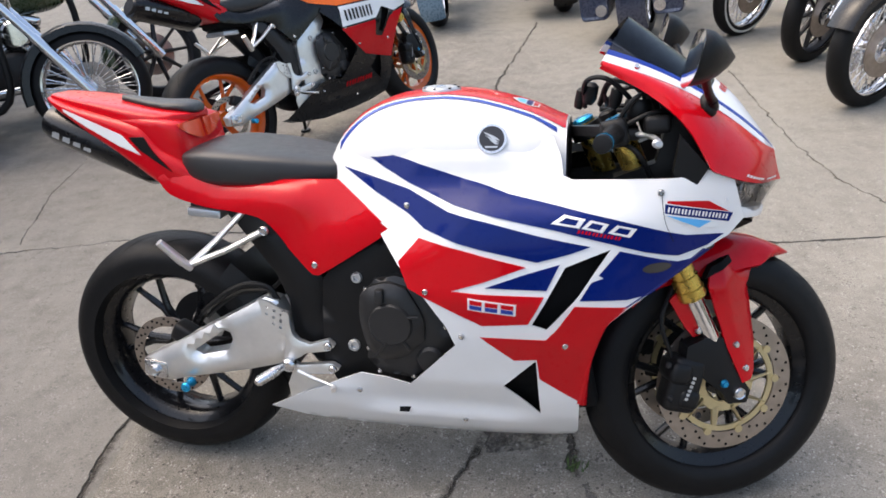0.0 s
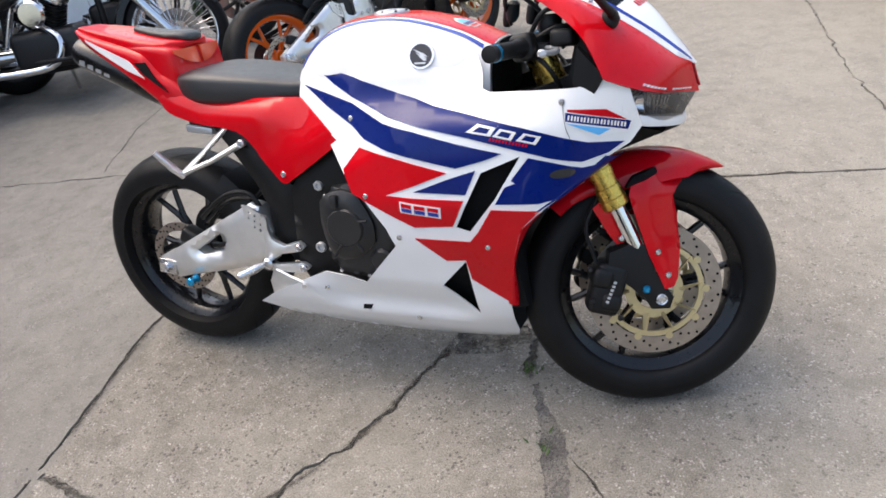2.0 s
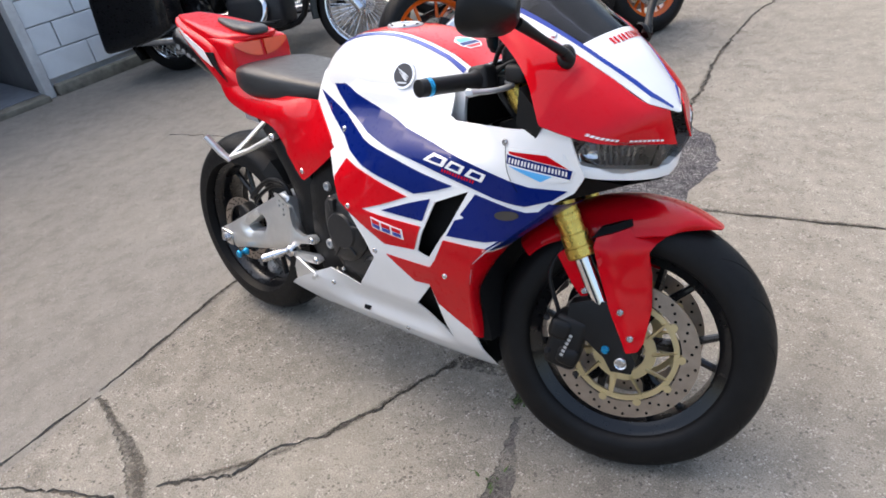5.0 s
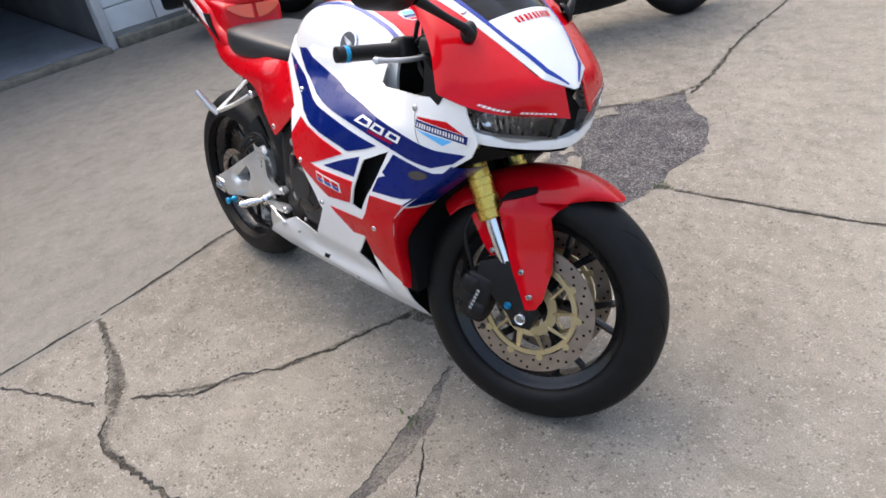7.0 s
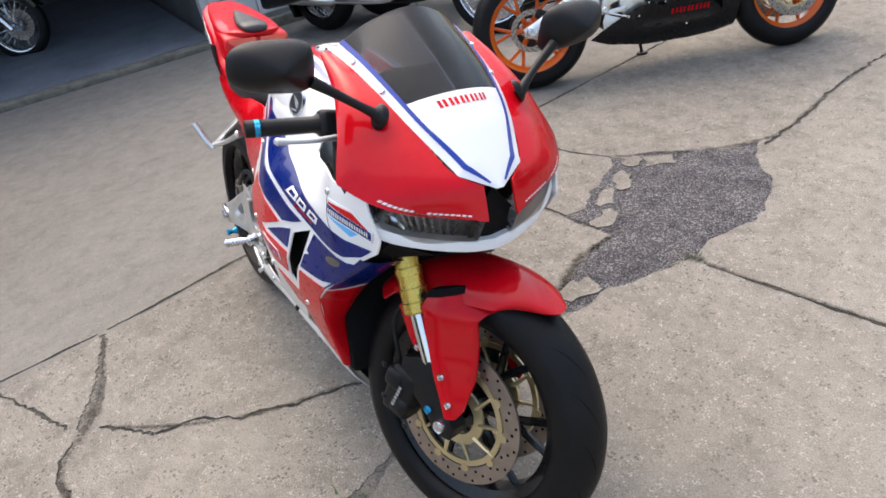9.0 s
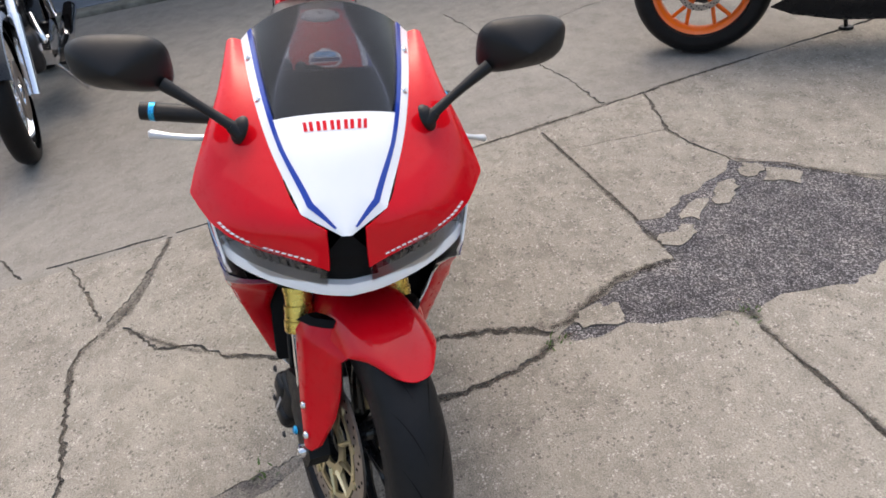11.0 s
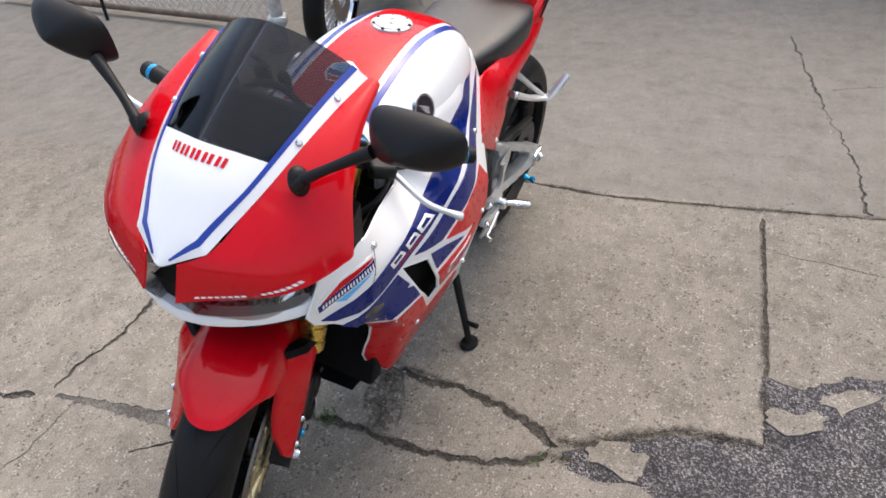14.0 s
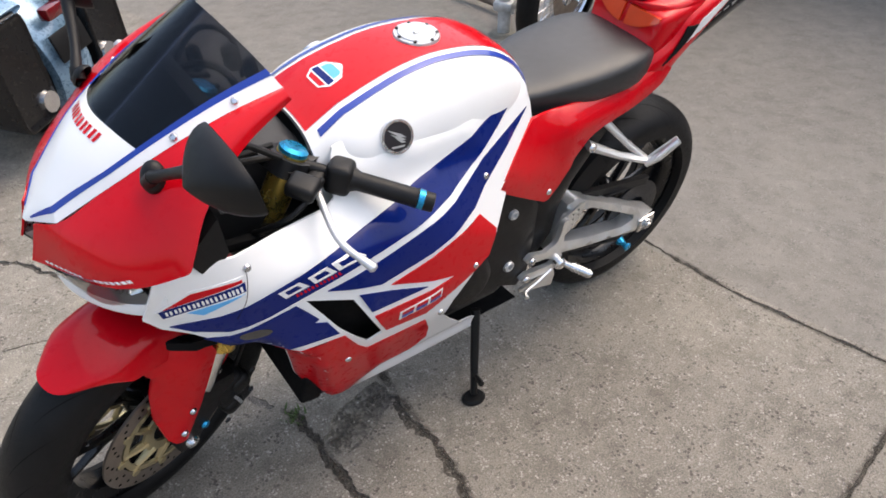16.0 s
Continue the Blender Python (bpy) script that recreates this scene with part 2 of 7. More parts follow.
def empty_thing(name, m, label, category, group="", kind=""):
    ob = new(name)
    ob.empty_display_size = 0.1
    ob.matrix_world = m
    return tagged(ob, label, category, group, kind)


def spline(pts, n):
    """n+1 points along a smooth curve through pts."""
    pts = [Vector(p) for p in pts]
    ext = [2 * pts[0] - pts[1], *pts, 2 * pts[-1] - pts[-2]]
    out = []
    for k in range(n + 1):
        s = k / n * (len(pts) - 1)
        i = min(int(s), len(pts) - 2)
        f = s - i
        a, b, c, d = ext[i : i + 4]
        out.append(0.5 * (2 * b + (c - a) * f + (2 * a - 5 * b + 4 * c - d) * f * f + (3 * b - a - 3 * c + d) * f**3))
    return out


def loft(rings, closed=True, caps=True, bm=None):
    bm = bm or bmesh.new()
    vs = [[bm.verts.new(p) for p in r] for r in rings]
    for a, b in zip(vs, vs[1:]):
        m = len(a)
        for i in range(m if closed else m - 1):
            j = (i + 1) % m
            bm.faces.new((a[i], a[j], b[j], b[i]))
    if caps and closed:
        bm.faces.new(vs[0])
        bm.faces.new(vs[-1])
    return bm


def tube(pts, radii, seg=12, bm=None, steps=0, flat=1.0):
    """A round bar along pts; radii: one or one a point. flat squashes it across."""
    pts = [Vector(p) for p in pts]
    if not isinstance(radii, (list, tuple)):
        radii = [radii] * len(pts)
    if steps:
        rr = spline([Vector((r, 0, 0)) for r in radii], steps)
        pts, radii = spline(pts, steps), [v.x for v in rr]
    rings, up = [], Vector((0.13, 0.21, 0.97))
    for i, p in enumerate(pts):
        d = (pts[min(i + 1, len(pts) - 1)] - pts[max(i - 1, 0)]).normalized()
        a = d.cross(up).normalized() if abs(d.dot(up)) < 0.98 else d.orthogonal().normalized()
        b = d.cross(a)
        up = b if b.dot(up) > 0 else -b
        rings.append([p + radii[i] * (math.cos(2 * math.pi * k / seg) * a + flat * math.sin(2 * math.pi * k / seg) * b) for k in range(seg)])
    return loft(rings, bm=bm)


def lathe(profile, seg=48, axis="Y", bm=None, m=None, closed=False):
    """Turns (radius, along) points round an axis."""
    bm2 = bmesh.new()
    rings = []
    for k in range(seg):
        a = 2 * math.pi * k / seg
        c, s = math.cos(a), math.sin(a)
        if axis == "Y":
            rings.append([Vector((r * c, h, r * s)) for r, h in profile])
        elif axis == "X":
            rings.append([Vector((h, r * c, r * s)) for r, h in profile])
        else:
            rings.append([Vector((r * c, r * s, h)) for r, h in profile])
    loft(rings + [rings[0]], closed=closed, caps=False, bm=bm2)
    bmesh.ops.remove_doubles(bm2, verts=bm2.verts, dist=1e-5)
    if m:
        bm2.transform(m)
    return joined(bm, bm2)


def joined(bm, bm2):
    if bm is None:
        return bm2
    me = bpy.data.meshes.new("tmp")
    bm2.to_mesh(me)
    bm2.free()
    bm.from_mesh(me)
    bpy.data.meshes.remove(me)
    return bm


def block(size, bevel=0.004, m=None, bm=None, seg=2):
    b = bmesh.new()
    bmesh.ops.create_cube(b, size=1.0)
    for v in b.verts:
        v.co = Vector((v.co.x * size[0], v.co.y * size[1], v.co.z * size[2]))
    if bevel:
        bmesh.ops.bevel(b, geom=b.edges[:], offset=bevel, segments=seg, affect="EDGES", profile=0.5)
    if m:
        b.transform(m)
    return joined(bm, b)


def inside(p, poly):
    hit, n = False, len(poly)
    for i in range(n):
        (x0, y0), (x1, y1) = poly[i], poly[i - 1]
        if (y0 > p[1]) != (y1 > p[1]) and p[0] < (x1 - x0) * (p[1] - y0) / (y1 - y0) + x0:
            hit = not hit
    return hit


def edge_far(p, loops):
    best = 9.0
    for poly in loops:
        for i in range(len(poly)):
            a, b = Vector(poly[i - 1]), Vector(poly[i])
            d = b - a
            f = max(0, min(1, (Vector(p) - a).dot(d) / max(d.length_squared, 1e-9)))
            best = min(best, (a + d * f - Vector(p)).length)
    return best


def cut_sheet(outline, holes=(), step=0.02):
    """Flat triangles that fill an outline with holes, evenly meshed: points and triangles."""
    loops = []
    for poly in (outline, *holes):
        fine = []
        for i in range(len(poly)):
            a, b = Vector(poly[i]), Vector(poly[(i + 1) % len(poly)])
            k = max(1, int((b - a).length / step + 0.5))
            fine += [tuple(a.lerp(b, j / k)) for j in range(k)]
        loops.append(fine)
    pts, edges = [], []
    for loop in loops:
        o = len(pts)
        pts += [Vector(p) for p in loop]
        edges += [(o + i, o + (i + 1) % len(loop)) for i in range(len(loop))]
    xs, ys = [p[0] for p in outline], [p[1] for p in outline]
    nx, ny = int((max(xs) - min(xs)) / step) + 1, int((max(ys) - min(ys)) / step) + 1
    for i in range(nx + 1):
        for j in range(ny + 1):
            p = (min(xs) + (i + 0.5 * (j % 2)) * step, min(ys) + j * step)
            if inside(p, outline) and not any(inside(p, h) for h in holes) and edge_far(p, (outline, *holes)) > 0.45 * step:
                pts.append(Vector(p))
    v, _, faces, *_ = geometry.delaunay_2d_cdt(pts, edges, [], 0, 1e-6)
    keep = []
    for f in faces:
        c = sum((v[i] for i in f), Vector((0, 0))) / len(f)
        if inside(c, outline) and not any(inside(c, h) for h in holes):
            keep.append(f)
    return v, keep


def skin(outline, place, thick=0.004, holes=(), step=0.02, inward=None, bm=None):
    """A shell over an outline: place(x, z) gives each point; inward(x, z, p) the point behind it."""
    bm = bm or bmesh.new()
    v, faces = cut_sheet(outline, holes, step)
    front = [bm.verts.new(place(*p)) for p in v]
    count = {}
    for f in faces:
        bm.faces.new([front[i] for i in f])
        for i in range(len(f)):
            a, b = f[i], f[(i + 1) % len(f)]
            key = (min(a, b), max(a, b))
            count[key] = count.get(key, 0) + 1
    if thick:
        back = [bm.verts.new(inward(*p, q.co)) for p, q in zip(v, front)]
        for f in faces:
            bm.faces.new([back[i] for i in reversed(f)])
        for (a, b), n in count.items():
            if n == 1:
                bm.faces.new((front[a], front[b], back[b], back[a]))
    for q in [q for q in bm.verts if not q.link_faces]:
        bm.verts.remove(q)
    return bm


def plate(outline, y0, y1, holes=(), step=0.03, bm=None, dome=0.0):
    """A plate cut to an outline in x and z, from y0 to y1; dome: how far its outer face swells."""
    sgn = 1 if y1 > y0 else -1

    def place(x, z):
        d = min(1.0, edge_far((x, z), (outline, *holes)) / 0.03) if dome else 0
        return (x, y1 + sgn * dome * (2 * d - d * d), z)

    return skin(outline, place, 1, holes, step, lambda x, z, p: (x, y0, z), bm)


def interp(x, xs, ys):
    return float(np.interp(x, xs, ys))


class Sheet:
    """A smooth surface through a grid of points: rows along u, columns along v, both 0 to 1."""

    def __init__(self, rows):
        self.rows = [[Vector(p) for p in r] for r in rows]

    @staticmethod
    def _along(pts, s):
        """A curve through uneven points whose slopes allow for the lengths of the spans."""
        s = max(0.0, min(1.0, s)) * (len(pts) - 1)
        i = min(int(s), len(pts) - 2)
        f = s - i
        ext = [2 * pts[0] - pts[1], *pts, 2 * pts[-1] - pts[-2]]
        a, b, c, d = ext[i : i + 4]
        d0, d1, d2 = (max(1e-6, (q - p).length) for p, q in ((a, b), (b, c), (c, d)))
        mb = ((b - a) * (d1 / d0) + (c - b) * (d0 / d1)) * (d1 / (d0 + d1))
        mc = ((c - b) * (d2 / d1) + (d - c) * (d1 / d2)) * (d1 / (d1 + d2))
        return b * (2 * f**3 - 3 * f * f + 1) + mb * (f**3 - 2 * f * f + f) + c * (3 * f * f - 2 * f**3) + mc * (f**3 - f * f)

    def at(self, u, v):
        return self._along([self._along(r, v) for r in self.rows], u)

    def normal(self, u, v):
        e = 1e-3
        du = self.at(min(1, u + e), v) - self.at(max(0, u - e), v)
        dv = self.at(u, min(1, v + e)) - self.at(u, max(0, v - e))
        n = du.cross(dv)
        return n.normalized() if n.length > 1e-12 else Vector((1, 0, 0))

    def cut(self, u0, u1, v0, v1, nu=16, nv=8, lift=0.0, thick=0.003, flip=1, bm=None):
        """The piece between u0 and u1 and v0(u) and v1(u), raised by lift along the outer side."""
        bm = bm or bmesh.new()
        f0 = v0 if callable(v0) else (lambda u: v0)
        f1 = v1 if callable(v1) else (lambda u: v1)
        top, low = [], []
        for i in range(nu + 1):
            u = u0 + (u1 - u0) * i / nu
            a, b = [], []
            for j in range(nv + 1):
                v = f0(u) + (f1(u) - f0(u)) * j / nv
                p, n = self.at(u, v), self.normal(u, v) * flip
                a.append(bm.verts.new(p + n * lift))
                b.append(bm.verts.new(p + n * (lift - thick)))
            top.append(a)
            low.append(b)
        for g in (top, low):
            for i in range(nu):
                for j in range(nv):
                    bm.faces.new((g[i][j], g[i][j + 1], g[i + 1][j + 1], g[i + 1][j]))
        for i in range(nu):
            bm.faces.new((top[i][0], top[i + 1][0], low[i + 1][0], low[i][0]))
            bm.faces.new((top[i][nv], top[i + 1][nv], low[i + 1][nv], low[i][nv]))
        for j in range(nv):
            bm.faces.new((top[0][j], top[0][j + 1], low[0][j + 1], low[0][j]))
            bm.faces.new((top[nu][j], top[nu][j + 1], low[nu][j + 1], low[nu][j]))
        bmesh.ops.remove_doubles(bm, verts=bm.verts, dist=1e-5)
        return bm


def mirror_y(rows):
    return [[(x, -y, z) for x, y, z in r] for r in rows]

# ---- ground ----
rng = random.Random(7)


def jagged(pts, wide, rough, seed, step=0.012):
    """A crack: a strip of uneven width along pts, as a closed outline."""
    r = random.Random(seed)
    line = []
    for (x0, y0), (x1, y1) in zip(pts, pts[1:]):
        a, b = Vector((x0, y0)), Vector((x1, y1))
        k = max(1, int((b - a).length / step))
        line += [a.lerp(b, j / k) for j in range(k)]
    line.append(Vector(pts[-1]))
    left, right, off = [], [], 0.0
    for i, p in enumerate(line):
        d = (line[min(i + 1, len(line) - 1)] - line[max(i - 1, 0)]).normalized()
        n = Vector((-d.y, d.x))
        off = 0.6 * off + r.uniform(-rough, rough)
        inner = 0 < i < len(line) - 1
        flow = noise.noise((i * 0.13, seed * 3.7, 0)) + 0.5 * noise.noise((i * 0.5, seed * 5.1, 4))
        w = wide * max(0.22, 0.72 + 0.75 * flow) * r.uniform(0.82, 1.12) * (1 if inner else 0.3)
        q = p + n * (off if inner else 0)
        left.append(tuple(q + n * w / 2))
        right.append(tuple(q - n * w / 2))
    return left + right[::-1]


CRACKS = []


def crack(pts, wide=0.012, rough=0.006):
    CRACKS.append(jagged(pts, wide, rough, len(CRACKS) + 3))


# sawn joints
crack([(-0.735, -1.02), (-0.745, -0.9), (-0.79, -0.56)], 0.019, 0.002)
crack([(-0.795, -0.53), (-0.82, -0.37), (-0.92, 0.03), (-0.92, 0.46), (-1.02, 0.97)], 0.018, 0.003)
crack([(-1.03, 1.02), (-1.15, 1.58)], 0.018, 0.003)
crack([(-1.17, 1.62), (-1.27, 2.14), (-1.5, 3.4)], 0.018, 0.003)
crack([(-0.97, 0.995), (-0.37, 1.10), (-0.03, 1.15), (0.05, 1.163)], 0.018, 0.002)
crack([(0.37, 1.24), (0.77, 1.32), (1.04, 1.38), (3.2, 1.80)], 0.018, 0.003)
# broken lines
crack([(-0.31, -0.71), (-0.46, -0.785), (-0.56, -0.84), (-0.72, -0.93)], 0.014, 0.006)
crack([(-0.25, -0.62), (-0.10, -0.48), (-0.07, -0.35), (0.01, -0.24), (0.07, -0.07), (0.11, 0.08), (0.14, 0.16)], 0.018, 0.007)
crack([(-0.24, -0.70), (-0.14, -0.75), (0.04, -0.73), (0.18, -0.69), (0.36, -0.65), (0.53, -0.66), (0.62, -0.65)], 0.017, 0.007)
crack([(0.565, -0.14), (0.641, -0.201), (0.692, -0.271)], 0.007, 0.003)
crack([(0.66, -0.68), (0.71, -0.78), (0.82, -0.95), (1.05, -1.2)], 0.024, 0.007)
crack([(0.62, -0.55), (0.80, -0.52), (0.95, -0.55)], 0.006, 0.004)
crack([(-0.62, -1.65), (-1.07, -1.69)], 0.008, 0.003)
crack([(-1.08, -1.66), (-1.0, -1.43), (-0.85, -1.22), (-0.69, -1.10)], 0.014, 0.006)
crack([(-0.06, 2.03), (-0.13, 2.35), (-0.24, 2.75), (-0.28, 3.02), (-0.34, 3.43), (-0.30, 4.3), (-0.27, 5.25)], 0.022, 0.008)
crack([(-1.13, 1.50), (-0.908, 1.476), (-0.768, 1.457), (-0.653, 1.48), (-0.471, 1.562), (-0.387, 1.537)], 0.017, 0.006)
crack([(0.15, 0.22), (0.15, 0.40), (0.17, 0.60), (0.195, 0.67), (0.225, 0.715)], 0.034, 0.009)
crack([(0.39, 0.12), (0.37, 0.29), (0.37, 0.43), (0.36, 0.52), (0.30, 0.64), (0.25, 0.70)], 0.030, 0.008)
crack([(-2.78, 0.85), (-2.2, 1.01), (-1.94, 1.09), (-1.48, 1.24), (-1.14, 1.30), (-1.11, 1.32)], 0.012, 0.008)
crack([(-2.13, 1.10), (-2.25, 1.36), (-2.39, 1.66), (-2.48, 2.03)], 0.007, 0.005)
crack([(-0.78, 1.06), (-0.77, 1.47)], 0.006, 0.004)
crack([(1.14, 3.70), (1.30, 2.45), (1.42, 1.98), (1.50, 1.85), (1.60, 1.60)], 0.012, 0.008)
crack([(-2.50, 2.08), (-2.9, 2.9)], 0.009, 0.006)
PATCH = [(0.237, 0.724), (0.141, 0.84), (0.073, 0.946), (0.033, 1.046), (0.026, 1.148), (-0.10, 1.135), (-0.21, 1.11), (-0.20, 1.21), (-0.250, 1.268), (-0.300, 1.345), (-0.360, 1.44), (-0.392, 1.515),
         (-0.458, 1.565), (-0.395, 1.665), (-0.30, 1.76), (-0.20, 1.866), (-0.143, 1.926), (-0.102, 2.04), (-0.028, 1.928), (0.066, 1.861), (0.157, 1.801), (0.212, 1.717),
         (0.278, 1.626), (0.3, 1.549), (0.278, 1.386), (0.325, 1.24), (0.289, 1.184), (0.3, 1.117), (0.281, 1.032), (0.251, 0.923), (0.274, 0.798), (0.268, 0.75)]
pr = random.Random(5)
PATCH = [q for (x, y), (x2, y2) in zip(PATCH, PATCH[1:] + PATCH[:1]) for q in ((x, y), ((x + x2) / 2 + pr.uniform(-0.014, 0.014), (y + y2) / 2 + pr.uniform(-0.014, 0.014)))]
PATCH = [q for (x, y), (x2, y2) in zip(PATCH, PATCH[1:] + PATCH[:1]) for q in ((x, y), ((x + x2) / 2 + pr.uniform(-0.009, 0.009), (y + y2) / 2 + pr.uniform(-0.009, 0.009)))]

RUBBLE = [(0.158, 0.155), (0.150, 0.20), (0.160, 0.245), (0.205, 0.272), (0.265, 0.300), (0.33, 0.322), (0.368, 0.312), (0.366, 0.265), (0.330, 0.225), (0.292, 0.192), (0.235, 0.178), (0.195, 0.16)]
for amp in (0.008, 0.006):
    RUBBLE = [q for (x, y), (x2, y2) in zip(RUBBLE, RUBBLE[1:] + RUBBLE[:1]) for q in ((x, y), ((x + x2) / 2 + pr.uniform(-amp, amp), (y + y2) / 2 + pr.uniform(-amp, amp)))]



def ribbon(rows, seed, amp=0.006):
    """A closed outline along (x, y, width) rows, with uneven edges."""
    r = random.Random(seed)
    line = spline([Vector(q) for q in rows], 8 * (len(rows) - 1))
    left, right = [], []
    for i, p in enumerate(line):
        d = (line[min(i + 1, len(line) - 1)] - line[max(i - 1, 0)]).to_2d().normalized()
        n = Vector((-d.y, d.x))
        left.append(tuple(p.to_2d() + n * (p.z / 2 + r.uniform(-amp, amp) * (0 < i < len(line) - 1))))
        right.append(tuple(p.to_2d() - n * (p.z / 2 + r.uniform(-amp, amp) * (0 < i < len(line) - 1))))
    return left + right[::-1]


SEAM = ribbon([(0.420, 0.085, 0.018), (0.46, 0.0, 0.026), (0.50, -0.07, 0.050), (0.53, -0.15, 0.068), (0.575, -0.30, 0.048), (0.59, -0.38, 0.034), (0.61, -0.50, 0.030), (0.635, -0.62, 0.018)], 4)
GAP = ribbon([(-0.772, -0.543, 0.022), (-0.66, -0.558, 0.020), (-0.56, -0.580, 0.024), (-0.46, -0.595, 0.046), (-0.37, -0.622, 0.056), (-0.30, -0.655, 0.050), (-0.262, -0.668, 0.026)], 9)
HALF = [(-6.0, -4.6), (4.2, -4.6), (4.2, 7.2), (-6.0, 7.2)]


def paving():
    """The near concrete: a cracked sheet with real gaps, over dirt."""
    bm = bmesh.new()
    loops = [HALF, PATCH, RUBBLE, SEAM, GAP, *CRACKS]
    pts, edges = [], []
    for loop in loops:
        o = len(pts)
        pts += [Vector(p) for p in loop]
        edges += [(o + i, o + (i + 1) % len(loop)) for i in range(len(loop))]
    r = random.Random(2)
    for i in range(36):
        for j in range(42):
            p = (-5.9 + i * 0.28 + r.uniform(-0.06, 0.06), -4.5 + j * 0.275 + r.uniform(-0.06, 0.06))
            pts.append(Vector(p))
    v, _, faces, *_ = geometry.delaunay_2d_cdt(pts, edges, [], 0, 1e-6)
    holes = [(h, min(p[0] for p in h), max(p[0] for p in h), min(p[1] for p in h), max(p[1] for p in h)) for h in (PATCH, RUBBLE, SEAM, GAP, *CRACKS)]
    top = [bm.verts.new((p.x, p.y, 0)) for p in v]
    low = [bm.verts.new((p.x, p.y, -0.03)) for p in v]
    count = {}
    for f in faces:
        c = sum((v[i] for i in f), Vector((0, 0))) / 3
        if any(x0 <= c.x <= x1 and y0 <= c.y <= y1 and inside(c, h) for h, x0, x1, y0, y1 in holes):
            continue
        bm.faces.new([top[i] for i in f])
        for i in range(3):
            a, b = f[i], f[(i + 1) % 3]
            count[(min(a, b), max(a, b))] = count.get((min(a, b), max(a, b)), 0) + 1
    for (a, b), n in count.items():
        if n == 1:
            bm.faces.new((top[a], top[b], low[b], low[a]))
    for q in [q for q in bm.verts if not q.link_faces]:
        bm.verts.remove(q)
    return bm


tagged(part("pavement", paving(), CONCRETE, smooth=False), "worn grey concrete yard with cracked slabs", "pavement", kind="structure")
bm = bmesh.new()
for p in ((-6, -4.6), (4.2, -4.6), (4.2, 7.2), (-6, 7.2)):
    bm.verts.new((*p, -0.007))
bm.faces.new(bm.verts)
tagged(part("crack_dirt", bm, CRACK, smooth=False), "dark dirt and grit in the pavement cracks", "dirt", kind="structure")
bm = skin(PATCH, lambda x, y: (x, y, -0.0015 + 0.002 * noise.noise((x * 9, y * 9, 0))), 0, step=0.04)
tagged(part("asphalt_patch", bm, ASPHALT), "rough dark asphalt patch sunk into the concrete", "asphalt patch", kind="structure")
bm = skin(RUBBLE, lambda x, y: (x, y, -0.004 + 0.0025 * noise.noise((x * 30, y * 30, 1))), 0, step=0.02)
tagged(part("rubble_patch", bm, RUBBLE_MIX), "crumbled concrete rubble between two cracks", "rubble", kind="structure")
bm = skin(SEAM, lambda x, y: (x, y, -0.0025 + 0.0015 * noise.noise((x * 25, y * 25, 2))), 0, step=0.02)
tagged(part("filled_seam", bm, SEALER, smooth=True), "dull grey filler in a wide pavement seam", "filled seam", kind="structure")
bm = skin(GAP, lambda x, y: (x, y, -0.004 + 0.003 * noise.noise((x * 40, y * 40, 5))), 0, step=0.015)
tagged(part("rubble_gap", bm, RUBBLE_MIX), "crumbled grey rubble in a broken joint", "rubble", kind="structure")
# far ground, a ring out to the horizon
bm = bmesh.new()
inner = [bm.verts.new((*p, 0)) for p in HALF]
outer = [bm.verts.new((x * 120, y * 120, 0)) for x, y in ((-1, -1), (1, -1), (1, 1), (-1, 1))]
for i in range(4):
    j = (i + 1) % 4
    bm.faces.new((inner[i], inner[j], outer[j], outer[i]))
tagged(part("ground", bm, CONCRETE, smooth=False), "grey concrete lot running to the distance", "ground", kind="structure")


def island(name, pts, seed):
    r = random.Random(seed)
    ring = list(pts)
    for amp in (0.016, 0.009):
        ring = [q for (x, y), (x2, y2) in zip(ring, ring[1:] + ring[:1]) for q in ((x, y), ((x + x2) / 2 + r.uniform(-amp, amp), (y + y2) / 2 + r.uniform(-amp, amp)))]
    bm = skin(ring, lambda x, y: (x, y, 0.0035 + 0.002 * noise.noise((x * 20, y * 20, 3))), 1, step=0.03, inward=lambda x, y, p: (x, y, -0.012))
    return tagged(part(name, bm, CONCRETE), "loose broken piece of pale concrete", "concrete piece", "broken concrete pieces", "structure")


island("concrete_piece", [(0.165, 0.802), (0.154, 0.875), (0.165, 0.922), (0.227, 0.92), (0.253, 0.889), (0.236, 0.804), (0.212, 0.79)], 1)
island("concrete_piece", [(-0.11, 1.156), (-0.13, 1.227), (-0.12, 1.279), (-0.059, 1.241), (-0.029, 1.192), (-0.06, 1.142)], 2)
island("concrete_piece", [(-0.214, 1.274), (-0.26, 1.346), (-0.239, 1.382), (-0.138, 1.306), (-0.164, 1.254)], 3)
island("concrete_piece", [(-0.312, 1.447), (-0.328, 1.512), (-0.272, 1.512), (-0.218, 1.453), (-0.202, 1.398), (-0.246, 1.399)], 4)
island("concrete_piece", [(-0.419, 1.593), (-0.377, 1.64), (-0.314, 1.591), (-0.334, 1.55), (-0.384, 1.558)], 5)
island("concrete_piece", [(-0.356, 1.645), (-0.278, 1.734), (-0.212, 1.69), (-0.283, 1.593)], 6)


